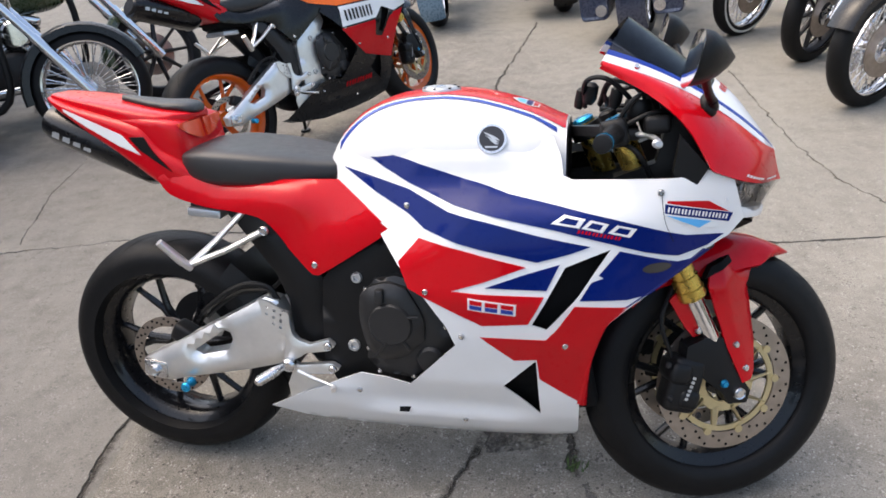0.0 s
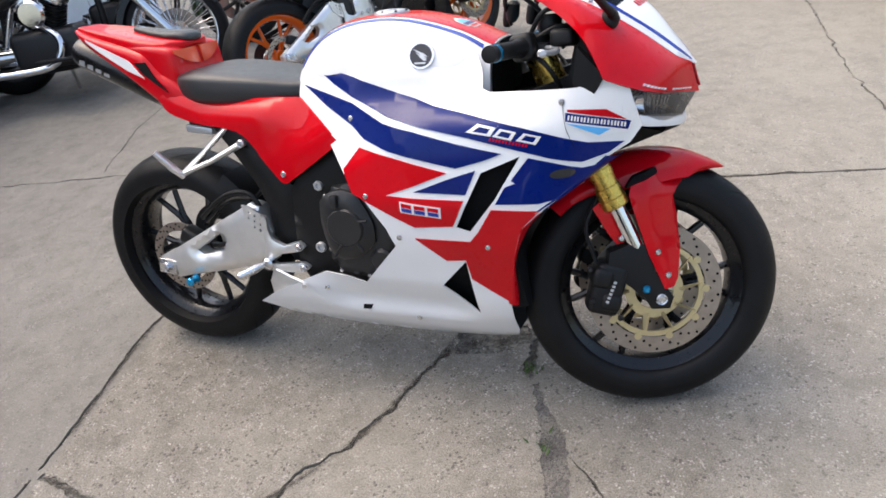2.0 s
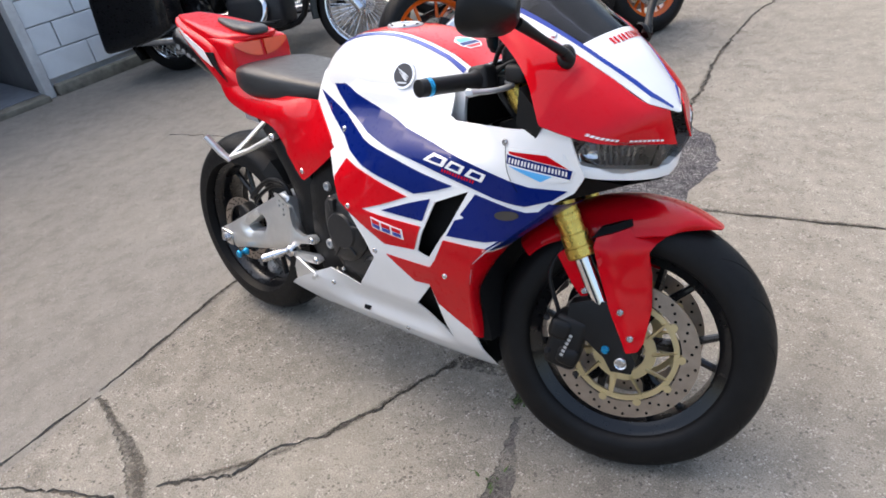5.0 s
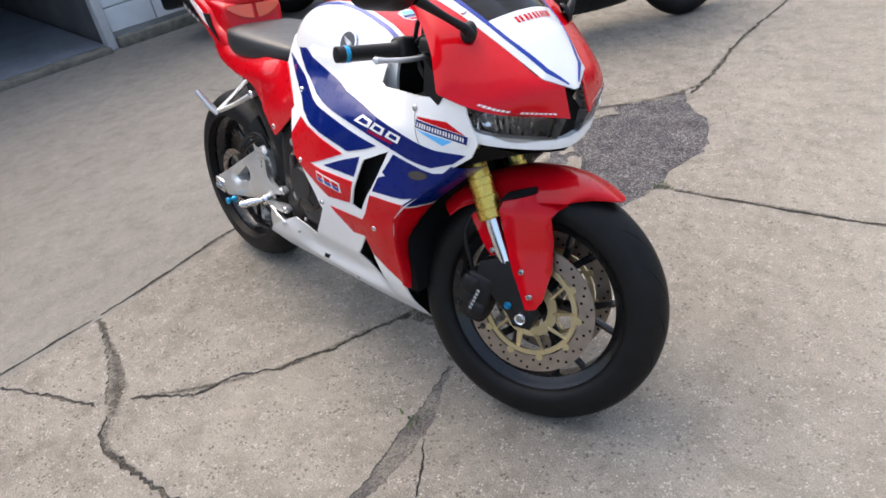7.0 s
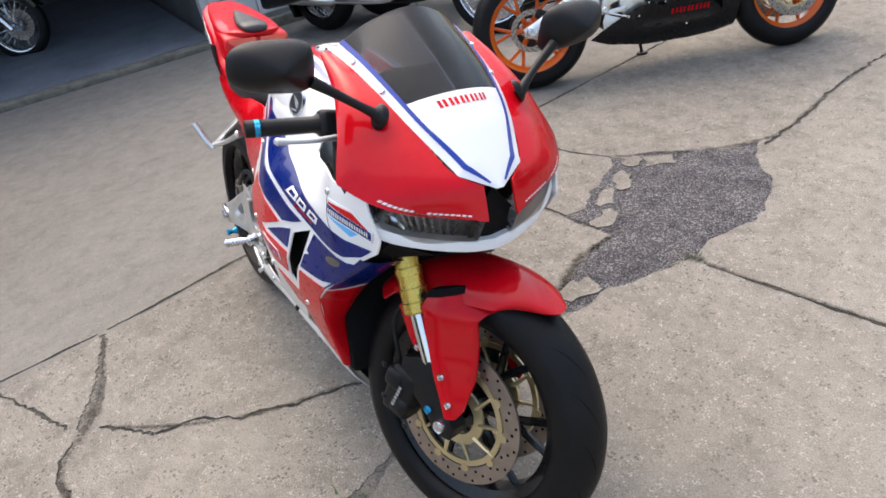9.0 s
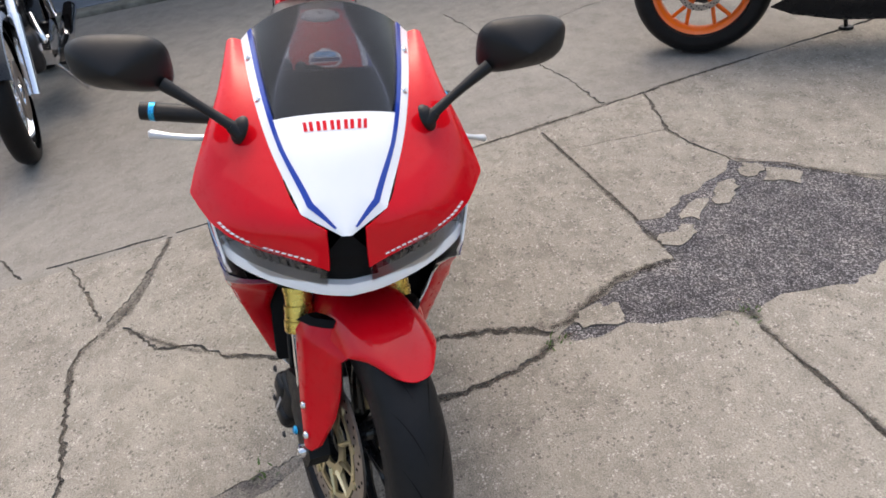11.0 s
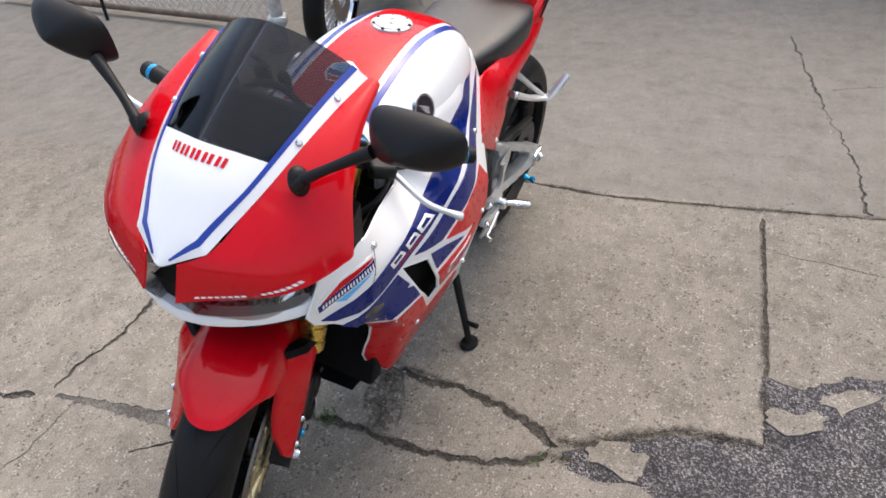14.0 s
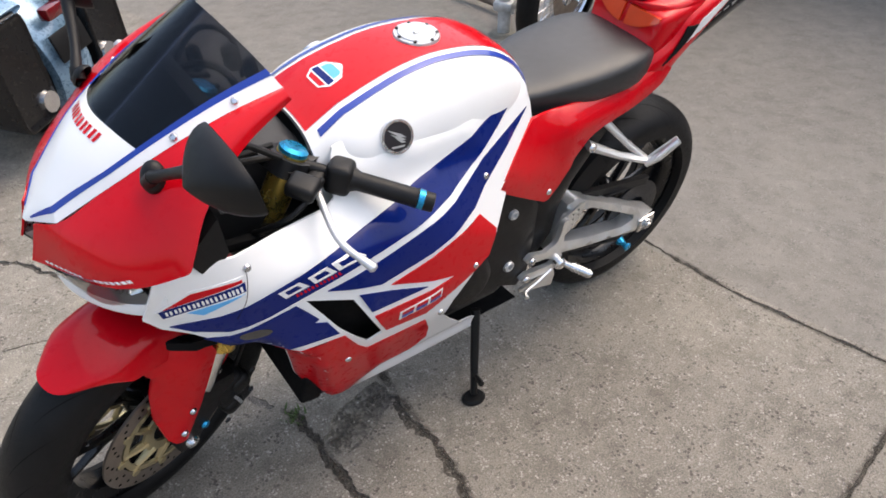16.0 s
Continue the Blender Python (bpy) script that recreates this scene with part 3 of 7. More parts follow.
def grime_coat():
    """Dark soil that thins out towards the sides of its strip."""
    m, t, b = nodes_of("soil_stain")
    out = t.nodes["Material Output"]
    at = t.nodes.new("ShaderNodeAttribute")
    at.attribute_name = "amount"
    n = noise_tex(t, 38, 6, 0.7)
    mul = t.nodes.new("ShaderNodeMath")
    mul.operation = "MULTIPLY"
    t.links.new(at.outputs["Fac"], mul.inputs[0])
    t.links.new(n.outputs[0], mul.inputs[1])
    r = ramp(t, mul.outputs[0], [(0.16, (0,)), (0.42, (0.85,))])
    clear, mix = t.nodes.new("ShaderNodeBsdfTransparent"), t.nodes.new("ShaderNodeMixShader")
    tone = ramp(t, noise_tex(t, 150, 3).outputs[0], [(0.3, (0.035, 0.030, 0.024)), (0.7, (0.09, 0.08, 0.066))])
    t.links.new(tone.outputs[0], b.inputs["Base Color"])
    b.inputs["Roughness"].default_value = 0.95
    t.links.new(r.outputs[0], mix.inputs[0])
    t.links.new(clear.outputs[0], mix.inputs[1])
    t.links.new(b.outputs[0], mix.inputs[2])
    t.links.new(mix.outputs[0], out.inputs[0])
    return m


SOIL = grime_coat()


def soil(rows, seed):
    """A thin film of soil along (x, y, width) rows."""
    line = spline([Vector(q) for q in rows], 7 * (len(rows) - 1))
    bm, amount, g = bmesh.new(), [], []
    for i, p in enumerate(line):
        d = (line[min(i + 1, len(line) - 1)] - line[max(i - 1, 0)]).to_2d().normalized()
        n = Vector((-d.y, d.x))
        row = []
        for v in (-1, -0.5, 0, 0.5, 1):
            q = p.to_2d() + n * p.z / 2 * v
            row.append(bm.verts.new((q.x, q.y, 0.0016)))
            amount.append(0.85 * (1 - abs(v)) * (1 if 0 < i < len(line) - 1 else 0) * (0.75 + 0.5 * noise.noise((i * 0.4, seed, 0))))
        g.append(row)
    for a, b in zip(g, g[1:]):
        for j in range(4):
            bm.faces.new((a[j], a[j + 1], b[j + 1], b[j]))
    ob = tagged(part("soil_stain", bm, SOIL), "dark soil film along a pavement crack", "soil", kind="stuff")
    layer = ob.data.attributes.new("amount", "FLOAT", "POINT")
    for e, v in zip(layer.data, amount):
        e.value = v


soil([(0.13, 0.14, 0.05), (0.14, 0.30, 0.06), (0.15, 0.50, 0.06), (0.19, 0.66, 0.09), (0.20, 0.75, 0.12), (0.12, 0.86, 0.10), (0.05, 0.98, 0.10), (0.03, 1.10, 0.07), (0.03, 1.16, 0.04)], 1)
soil([(0.40, 0.08, 0.05), (0.38, 0.25, 0.06), (0.37, 0.43, 0.06), (0.33, 0.60, 0.06), (0.26, 0.71, 0.10), (0.25, 0.78, 0.06)], 2)
soil([(-0.47, 1.56, 0.05), (-0.36, 1.69, 0.05), (-0.22, 1.85, 0.08), (-0.12, 2.02, 0.08), (-0.10, 2.20, 0.06), (-0.20, 2.6, 0.06), (-0.28, 3.0, 0.06)], 3)
soil([(0.30, 1.13, 0.04), (0.32, 1.24, 0.10), (0.42, 1.25, 0.05), (0.80, 1.33, 0.05), (1.2, 1.41, 0.04)], 4)
soil([(-0.79, -0.54, 0.04), (-0.45, -0.59, 0.08), (-0.27, -0.66, 0.13), (-0.12, -0.74, 0.06), (0.10, -0.71, 0.05)], 5)
soil([(-0.25, -0.62, 0.04), (-0.09, -0.42, 0.05), (0.03, -0.20, 0.05), (0.10, 0.06, 0.06), (0.14, 0.18, 0.08)], 6)
soil([(-0.97, 0.995, 0.05), (-0.60, 1.055, 0.05), (-0.20, 1.12, 0.06), (0.03, 1.155, 0.05)], 7)
soil([(-0.79, -0.45, 0.05), (-0.91, 0.05, 0.06), (-0.93, 0.5, 0.06), (-1.02, 0.98, 0.07), (-1.16, 1.6, 0.06), (-1.28, 2.2, 0.05)], 8)
soil([(0.15, 0.17, 0.07), (0.20, 0.21, 0.12), (0.28, 0.245, 0.15), (0.36, 0.29, 0.10)], 9)
soil([(0.22, 0.72, 0.06), (0.15, 0.83, 0.09), (0.06, 0.96, 0.08), (0.04, 1.08, 0.09), (0.03, 1.16, 0.06)], 10)


def grit():
    """Loose crumbs of concrete and stones along the cracks and round the patch."""
    r = random.Random(31)
    bm = bmesh.new()
    lines = CRACKS + [PATCH, PATCH, RUBBLE, RUBBLE, RUBBLE]
    for _ in range(1500):
        loop = lines[r.randrange(len(lines))]
        k = r.randrange(len(loop))
        x, y = loop[k][0] + r.gauss(0, 0.022), loop[k][1] + r.gauss(0, 0.022)
        if not (-2.6 < x < 2.0 and -2.4 < y < 3.6):
            continue
        q = r.choice((0.0012, 0.0018, 0.0018, 0.0026, 0.004))
        vs = [bm.verts.new((x + q * r.uniform(0.6, 1.3) * math.cos(a), y + q * r.uniform(0.6, 1.3) * math.sin(a), 0.0)) for a in (0.3, 1.5, 2.9, 4.2, 5.4)]
        tip = bm.verts.new((x + q * r.uniform(-0.4, 0.4), y + q * r.uniform(-0.4, 0.4), q * r.uniform(0.7, 1.3)))
        for i in range(5):
            bm.faces.new((vs[i], vs[(i + 1) % 5], tip))
    return tagged(part("grit", bm, GRIT, smooth=False), "loose grit and concrete crumbs along the cracks", "grit", kind="stuff")


grit()


def weeds(x, y, n, seed):
    r = random.Random(seed)
    bm = bmesh.new()
    for _ in range(n):
        a, l = r.uniform(0, 6.28), r.uniform(0.012, 0.035)
        p = Vector((x + r.gauss(0, 0.018), y + r.gauss(0, 0.018), -0.008))
        d = Vector((math.cos(a), math.sin(a), r.uniform(0.6, 1.6))).normalized()
        s = d.cross((0, 0, 1)).normalized() * 0.0035
        q = [bm.verts.new(c) for c in (p - s * 0.4, p + d * l * 0.5 - s, p + d * l, p + d * l * 0.5 + s, p + s * 0.4)]
        bm.faces.new(q)
    return tagged(part("weeds", bm, WEED, smooth=False), "small green weeds growing in a pavement crack", "weeds", kind="stuff")


weeds(0.39, 0.14, 40, 1)
weeds(0.50, -0.12, 16, 2)
weeds(0.32, 1.24, 30, 3)
weeds(0.27, 0.71, 18, 4)


def wall_blocks(parent, x, y0, y1, z1, rows_from=0.12):
    """Painted concrete blocks in running bond, each its own piece."""
    h, l = 0.20, 0.40
    meshes = {}

    def piece(length):
        key = round(length, 2)
        if key not in meshes:
            bm = block((0.04, length - 0.008, h - 0.008), 0.005, seg=1)
            me = bpy.data.meshes.new("block")
            bm.to_mesh(me)
            bm.free()
            me.materials.append(WALL_PAINT)
            meshes[key] = me
        return meshes[key]

    z, row = rows_from, 0
    while z < z1 - 0.05:
        y = y0 - (l / 2 if row % 2 else 0)
        while y < y1 - 0.02:
            a, b = max(y, y0), min(y + l, y1)
            if b - a > 0.06:
                ob = new("block", piece(b - a))
                ob.parent = parent
                ob.location = (x + 0.001 * rng.uniform(-1, 1), (a + b) / 2, z + h / 2)
            y += l
        z += h
        row += 1


# block building with an open garage bay
WX = -4.74
wall = part("wall_east", block((0.2, 3.4, 2.9), 0, pose(WX - 0.125, 0.93 + 1.7, 1.45)), MORTAR, smooth=False)
tagged(wall, "white painted concrete block wall", "wall", kind="structure")
wall2 = part("wall_east_far", block((0.2, 3.0, 2.9), 0, pose(WX - 0.125, -4.9 - 1.5, 1.45)), MORTAR, smooth=False)
tagged(wall2, "white painted concrete block wall beyond the garage bay", "wall", kind="structure")
tagged(part("lintel", block((0.24, 5.83, 0.5), 0, pose(WX - 0.12, -1.985, 2.65)), WALL_PAINT, smooth=False), "white lintel over the garage opening", "lintel", kind="structure")
for y in (0.90, -4.87):
    tagged(part("door_jamb", block((0.14, 0.07, 2.4), 0.006, pose(WX - 0.02, y, 1.2)), TRIM_GREY), "grey painted steel garage door jamb", "door jamb", kind="structure")
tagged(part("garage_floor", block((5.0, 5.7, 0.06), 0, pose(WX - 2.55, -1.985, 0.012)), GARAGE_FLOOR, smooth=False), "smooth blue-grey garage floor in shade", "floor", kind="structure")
bm = block((0.16, 5.7, 0.055), 0.012, pose(WX + 0.06, -1.985, 0.018))
tagged(part("door_sill", bm, MOSS), "worn raised concrete sill of the garage", "sill", kind="structure")
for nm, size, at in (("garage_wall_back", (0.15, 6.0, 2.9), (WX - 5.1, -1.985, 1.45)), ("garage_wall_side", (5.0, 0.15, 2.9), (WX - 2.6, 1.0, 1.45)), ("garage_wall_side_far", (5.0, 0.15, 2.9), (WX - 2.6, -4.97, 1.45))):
    tagged(part(nm, block(size, 0, pose(*at)), DARKROOM, smooth=False), "garage wall coloured dark for the dim bay", "wall", kind="structure")
tagged(part("garage_ceiling", block((5.3, 6.2, 0.12), 0, pose(WX - 2.6, -1.985, 2.96)), DARKROOM, smooth=False), "garage ceiling coloured dark for the dim bay", "ceiling", kind="structure")
tagged(part("kerb", block((0.10, 3.35, 0.10), 0.02, pose(WX + 0.03, 2.63, 0.035)), MOSS), "dirty mossy concrete footing along the wall", "kerb", kind="structure")

# ---- sport motorcycle ----
LEAN = Matrix.Rotation(radians(-9.8), 4, "X")
RAKE = radians(24.8)
FORK_X, FORK_Z = 0.60, 0.52
FRONT, REAR = Vector((0.700, 0, 0.300)), Vector((-0.640, 0, 0.308))


def steering(deg):
    axis = Vector((-math.sin(RAKE), 0, math.cos(RAKE)))
    o = Vector((FORK_X - 0.03, 0, FORK_Z))
    return Matrix.Translation(o) @ Matrix.Rotation(radians(deg), 4, axis) @ Matrix.Translation(-o)


def fork_at(z):
    return FORK_X - (z - FORK_Z) * math.tan(RAKE)


WIDE_Z = [0.13, 0.175, 0.246, 0.30, 0.37, 0.47, 0.57, 0.69, 0.745, 0.80, 0.86, 0.90]
WIDE_X = [-0.10, 0.03, 0.20, 0.36, 0.47, 0.56, 0.68]
WIDE = [[0.06, 0.112, 0.160, 0.182, 0.190, 0.200, 0.200, 0.190, 0.172, 0.130, 0.100, 0.070],
        [0.06, 0.112, 0.162, 0.185, 0.205, 0.235, 0.240, 0.225, 0.208, 0.168, 0.156, 0.140],
        [0.06, 0.112, 0.162, 0.187, 0.207, 0.240, 0.262, 0.252, 0.238, 0.178, 0.168, 0.152],
        [0.055, 0.104, 0.160, 0.185, 0.205, 0.238, 0.258, 0.250, 0.243, 0.178, 0.138, 0.120],
        [0.05, 0.095, 0.150, 0.175, 0.195, 0.225, 0.245, 0.240, 0.240, 0.205, 0.170, 0.160],
        [0.05, 0.090, 0.140, 0.165, 0.180, 0.200, 0.222, 0.236, 0.238, 0.232, 0.215, 0.200],
        [0.05, 0.090, 0.120, 0.140, 0.150, 0.170, 0.180, 0.195, 0.202, 0.212, 0.205, 0.190]]


def half_width(x, z):
    """Half the width of the side fairing, between sections along the machine."""
    i = int(np.clip(np.searchsorted(WIDE_X, x) - 1, 0, len(WIDE_X) - 2))
    f = max(0.0, min(1.0, (x - WIDE_X[i]) / (WIDE_X[i + 1] - WIDE_X[i])))
    return interp(z, WIDE_Z, WIDE[i]) * (1 - f) + interp(z, WIDE_Z, WIDE[i + 1]) * f


def soft_width(x, z):
    """The fairing's half width with a folded chamfer towards the knee and a scoop above the belly ridge."""
    over = -0.617 * (x - 0.156) + 0.787 * (z - 0.688)
    chamfer = 0.249 - 0.50 * over
    rise = max(0.0, min(1.0, (z - 0.232) / 0.115))
    along = max(0.0, min(1.0, (x + 0.14) / 0.08)) * max(0.0, min(1.0, (0.33 - x) / 0.08))
    scoop = 0.020 * along * math.sin(math.pi * rise**0.6)
    return min(plain_width(x, z), chamfer) - scoop


def plain_width(x, z):
    tuck = 0.016 * max(0.0, min(1.0, (z - 0.852) / 0.036)) * max(0.0, min(1.0, (0.35 - x) / 0.04))
    return -tuck + (4 * half_width(x, z) + sum(half_width(x + a, z + b) for a, b in ((0.03, 0), (-0.03, 0), (0, 0.012), (0, -0.012)))) / 8


def on_side(s, lift=0.0):
    """Places a point of the side skin; the left one curls inwards along its front edge."""

    def place(x, z):
        curl = max(0.0, x - interp(z, [0.28, 0.427, 0.516, 0.60], [0.375, 0.408, 0.435, 0.51])) * max(0.0, min(1.0, (0.63 - z) / 0.05)) if s > 0 else 0.0
        return (x, s * (soft_width(x, z) + lift - 1.1 * curl), z)

    return place


def behind(s, thick):
    return lambda x, z, p: (p[0], p[1] - s * thick, p[2])


SIDE_TOP = [(0.672, 0.829), (0.630, 0.836), (0.574, 0.822), (0.472, 0.812), (0.380, 0.806), (0.362, 0.812), (0.356, 0.85), (0.34, 0.882), (0.20, 0.888), (0.05, 0.888), (-0.066, 0.885), (-0.112, 0.872),
            (-0.128, 0.82), (-0.131, 0.776), (-0.06, 0.735), (0.0, 0.702), (-0.018, 0.690), (0.026, 0.633), (0.075, 0.578), (0.125, 0.502), (0.141, 0.456)]
SIDE_FRONT = [(0.391, 0.163), (0.400, 0.19), (0.402, 0.307), (0.424, 0.427), (0.450, 0.516), (0.493, 0.558), (0.535, 0.591), (0.576, 0.626), (0.636, 0.680), (0.677, 0.707), (0.700, 0.742)]
SIDE = {-1: SIDE_TOP + [(0.022, 0.327), (-0.029, 0.344), (-0.091, 0.350), (-0.150, 0.324), (-0.28, 0.260), (-0.352, 0.212), (-0.256, 0.172), (-0.059, 0.136), (0.174, 0.133), (0.300, 0.142)] + SIDE_FRONT,
        1: SIDE_TOP + [(0.10, 0.40), (0.055, 0.345), (0.028, 0.312), (-0.004, 0.285), (-0.046, 0.255), (-0.060, 0.225), (0.0, 0.195), (0.10, 0.165), (0.18, 0.165), (0.25, 0.188), (0.345, 0.250), (0.385, 0.290), (0.425, 0.340), (0.445, 0.385), (0.460, 0.45), (0.476, 0.516), (0.505, 0.558), (0.545, 0.591)] + SIDE_FRONT[7:]}
DUCT = [(0.457, 0.684), (0.371, 0.648), (0.304, 0.518), (0.335, 0.508), (0.398, 0.588)]
LOW_DUCT = [(0.311, 0.423), (0.237, 0.342), (0.317, 0.257)]


def tank_w(x):
    return interp(x, [-0.185, -0.16, -0.12, -0.06, 0.02, 0.10, 0.20, 0.30, 0.365], [0.050, 0.078, 0.103, 0.128, 0.149, 0.162, 0.167, 0.160, 0.128])


def tank_top(x):
    return interp(x, [-0.185, -0.165, -0.14, -0.10, -0.06, -0.018, 0.03, 0.073, 0.13, 0.174, 0.24, 0.297, 0.365], [0.775, 0.83, 0.872, 0.912, 0.936, 0.952, 0.96, 0.963, 0.963, 0.958, 0.943, 0.925, 0.895])


def tank_at(x, a, lift=0.0):
    w = sum(tank_w(x + d) for d in (-0.02, 0, 0.02)) / 3 + lift
    zt = sum(tank_top(x + d) for d in (-0.015, 0, 0.015)) / 3 + lift
    c, s = math.cos(a), math.sin(a)
    return Vector((x, math.copysign(abs(c) ** 0.62, c) * w, 0.765 + (zt - 0.765) * max(0.0, s) ** 0.62))


def tank_angle(x, y):
    w = tank_w(x)
    return math.acos(max(-1, min(1, math.copysign((abs(y) / w) ** (1 / 0.62), y))))


def tank_strip(y0, y1, x0, x1, lift, n=30, k=6):
    bm = bmesh.new()
    g = []
    for i in range(n + 1):
        x = x0 + (x1 - x0) * i / n
        a, b = (y(x) if callable(y) else y for y in (y0, y1))
        g.append([bm.verts.new(tank_at(x, tank_angle(x, a + (b - a) * j / k), lift)) for j in range(k + 1)])
    for i in range(n):
        for j in range(k):
            bm.faces.new((g[i][j], g[i][j + 1], g[i + 1][j + 1], g[i + 1][j]))
    return bm


def bolt(m, r=0.007, h=0.005):
    """A domed screw whose head points along the pose's -y."""
    return lathe([(0.0, -h), (r * 0.55, -h), (r * 0.6, -h * 0.55), (r * 0.8, -h * 0.8), (r, -h * 0.4), (r * 1.05, 0.0)], 14, "Y", m=m)


def wheel(bike, name, m, R, width, rim_mat, spokes, disc_r=None, disc_gap=0.0, carrier=None, label="", rear=False):
    """A cast wheel: rim with spokes, tyre with tread, and brake discs. The axle runs along y."""
    rr = R * 0.715
    hw = width * 0.36
    prof = [(rr + 0.012, -hw), (rr + 0.004, -hw + 0.006), (rr - 0.012, -hw + 0.012), (rr - 0.026, -hw * 0.55), (rr - 0.028, 0), (rr - 0.026, hw * 0.55), (rr - 0.012, hw - 0.012), (rr + 0.004, hw - 0.006), (rr + 0.012, hw)]
    bm = lathe(prof, 64)
    lathe([(0.018, -0.05), (0.036, -0.05), (0.04, -0.03), (0.04, 0.03), (0.036, 0.05), (0.018, 0.05)], 24, bm=bm)
    arms = []
    for k in range(spokes):
        a = 2 * math.pi * k / spokes
        for d in (-0.10, 0.10):
            p0 = Vector((0.034 * math.cos(a), 0, 0.034 * math.sin(a)))
            p1 = Vector((0.5 * rr * math.cos(a + d * 0.6), 0, 0.5 * rr * math.sin(a + d * 0.6)))
            p2 = Vector(((rr - 0.022) * math.cos(a + d * 2.0), 0, (rr - 0.022) * math.sin(a + d * 2.0)))
            arms.append(tube([p0, p1, p2], [0.013, 0.010, 0.0085], 8))
    bm.transform(m)
    w = part(name, bm, rim_mat, bike, label)
    for arm in arms:
        arm.transform(m)
        part("spoke", arm, rim_mat, w)
    # tyre: round crown
    n, tw = 20, width / 2
    crown = R - rr - 0.006
    prof = []
    for k in range(n + 1):
        a = math.pi * (k / n - 0.5)
        y = tw * math.sin(a) * (0.96 if abs(math.sin(a)) > 0.97 else 1)
        prof.append((rr + 0.006 + crown * max(0.0, math.cos(a)) ** 0.72, y))
    prof = [(rr - 0.002, -hw + 0.002)] + prof + [(rr - 0.002, hw - 0.002)]
    bm = lathe(prof, 96)
    bm.transform(m)
    part("tyre", bm, RUBBER, w, "black sport tyre with worn slanted grooves", sharp=70)
    bm = bmesh.new()
    for k in range(18):
        a0 = 2 * math.pi * k / 18
        for s in (-1, 1):
            pts = []
            for j in range(9):
                f = j / 8
                y = s * tw * (0.16 + 0.62 * f)
                a = a0 + s * 0.12 + 0.34 * f ** 0.8
                ang = math.asin(max(-1, min(1, y / tw)))
                r = rr + 0.006 + crown * math.cos(ang) ** 0.72 + 0.0004
                pts.append((r, y, a, 0.0022 * math.sin(math.pi * min(1, f * 1.15 + 0.02)) + 0.0006))
            va = [bm.verts.new((r * math.cos(a - d / r), y, r * math.sin(a - d / r))) for r, y, a, d in pts]
            vb = [bm.verts.new((r * math.cos(a + d / r), y, r * math.sin(a + d / r))) for r, y, a, d in pts]
            for j in range(8):
                bm.faces.new((va[j], va[j + 1], vb[j + 1], vb[j]))
    bm.transform(m)
    tagged(part("tread_pattern", bm, GROOVE, w), kind="stuff")
    for s in ((-1,) if rear else (-1, 1)) if disc_r else ():
        y = s * disc_gap
        ring_in = disc_r * 0.76
        sheet = lathe([(ring_in, -0.0025), (disc_r, -0.0025), (disc_r, 0.0025), (ring_in, 0.0025), (ring_in, -0.0025)], 72, m=Matrix.Translation((0, y, 0)))
        sheet.transform(m)
        d = part("brake_disc", sheet, DISC, w, "drilled steel brake disc")
        dots = bmesh.new()
        for k in range(54):
            a, r = 2 * math.pi * k / 54, disc_r * (0.82 + 0.065 * (k % 3))
            lathe([(0.0, 0.0031), (0.0034, 0.0031), (0.0034, -0.0031), (0.0, -0.0031)], 8, bm=dots, m=Matrix.Translation((r * math.cos(a), y, r * math.sin(a))))
        dots.transform(m)
        tagged(part("disc_drilling", dots, GROOVE, w), kind="stuff")
        if carrier:
            bm = lathe([(0.045, -0.003), (0.068, -0.003), (0.068, 0.003), (0.045, 0.003), (0.045, -0.003)], 40, m=Matrix.Translation((0, y, 0)))
            lathe([(ring_in - 0.016, -0.003), (ring_in - 0.004, -0.003), (ring_in - 0.004, 0.003), (ring_in - 0.016, 0.003), (ring_in - 0.016, -0.003)], 48, bm=bm, m=Matrix.Translation((0, y, 0)))
            for k in range(10):
                a = 2 * math.pi * k / 10
                arm = tube([(0.06 * math.cos(a), y, 0.06 * math.sin(a)), ((ring_in - 0.008) * math.cos(a + 0.12), y, (ring_in - 0.008) * math.sin(a + 0.12))], [0.010, 0.0055], 6, flat=0.5)
                arm.transform(m)
                part("carrier_arm", arm, carrier, w)
                bob = lathe([(0.0, -0.006), (0.009, -0.006), (0.009, 0.006), (0.0, 0.006)], 10, m=Matrix.Translation((ring_in * math.cos(a), y, ring_in * math.sin(a))))
                bob.transform(m)
                part("disc_bobbin", bob, carrier, w)
            bm.transform(m)
            part("disc_carrier", bm, carrier, w, "pale gold disc carrier" if carrier is CARRIER else "")
    return w


def bars(width, height, n, slant=0.0):
    """Outlines of n upright letter-like bars that fill a line of writing."""
    out, x = [], 0.0
    cell = width / n
    for k in range(n):
        w = cell * 0.27
        for u in (x + 0.04 * cell, x + (0.50 if k % 3 else 0.56) * cell):
            out.append([(u, 0), (u + w, 0), (u + w + slant * height, height), (u + slant * height, height)])
        x += cell
    return out


def writing_on_side(bike, s, x, z, width, height, n, mat, turn=0.0, lift=0.0022, slant=0.0, name="writing"):
    """A line of letter-like bars on the fairing, reading forwards on the right side and backwards on the left."""
    bm = bmesh.new()
    c, d = math.cos(radians(turn)), math.sin(radians(turn))
    for poly in bars(width, height, n, slant):
        q = []
        for a, b in poly:
            q.append((x + a * c - b * d, z + a * d + b * c))
        vs = [bm.verts.new(on_side(s, lift + 0.0012)(*p)) for p in q]
        bm.faces.new(vs)
    return tagged(part(name, bm, mat, bike, smooth=False), kind="stuff")


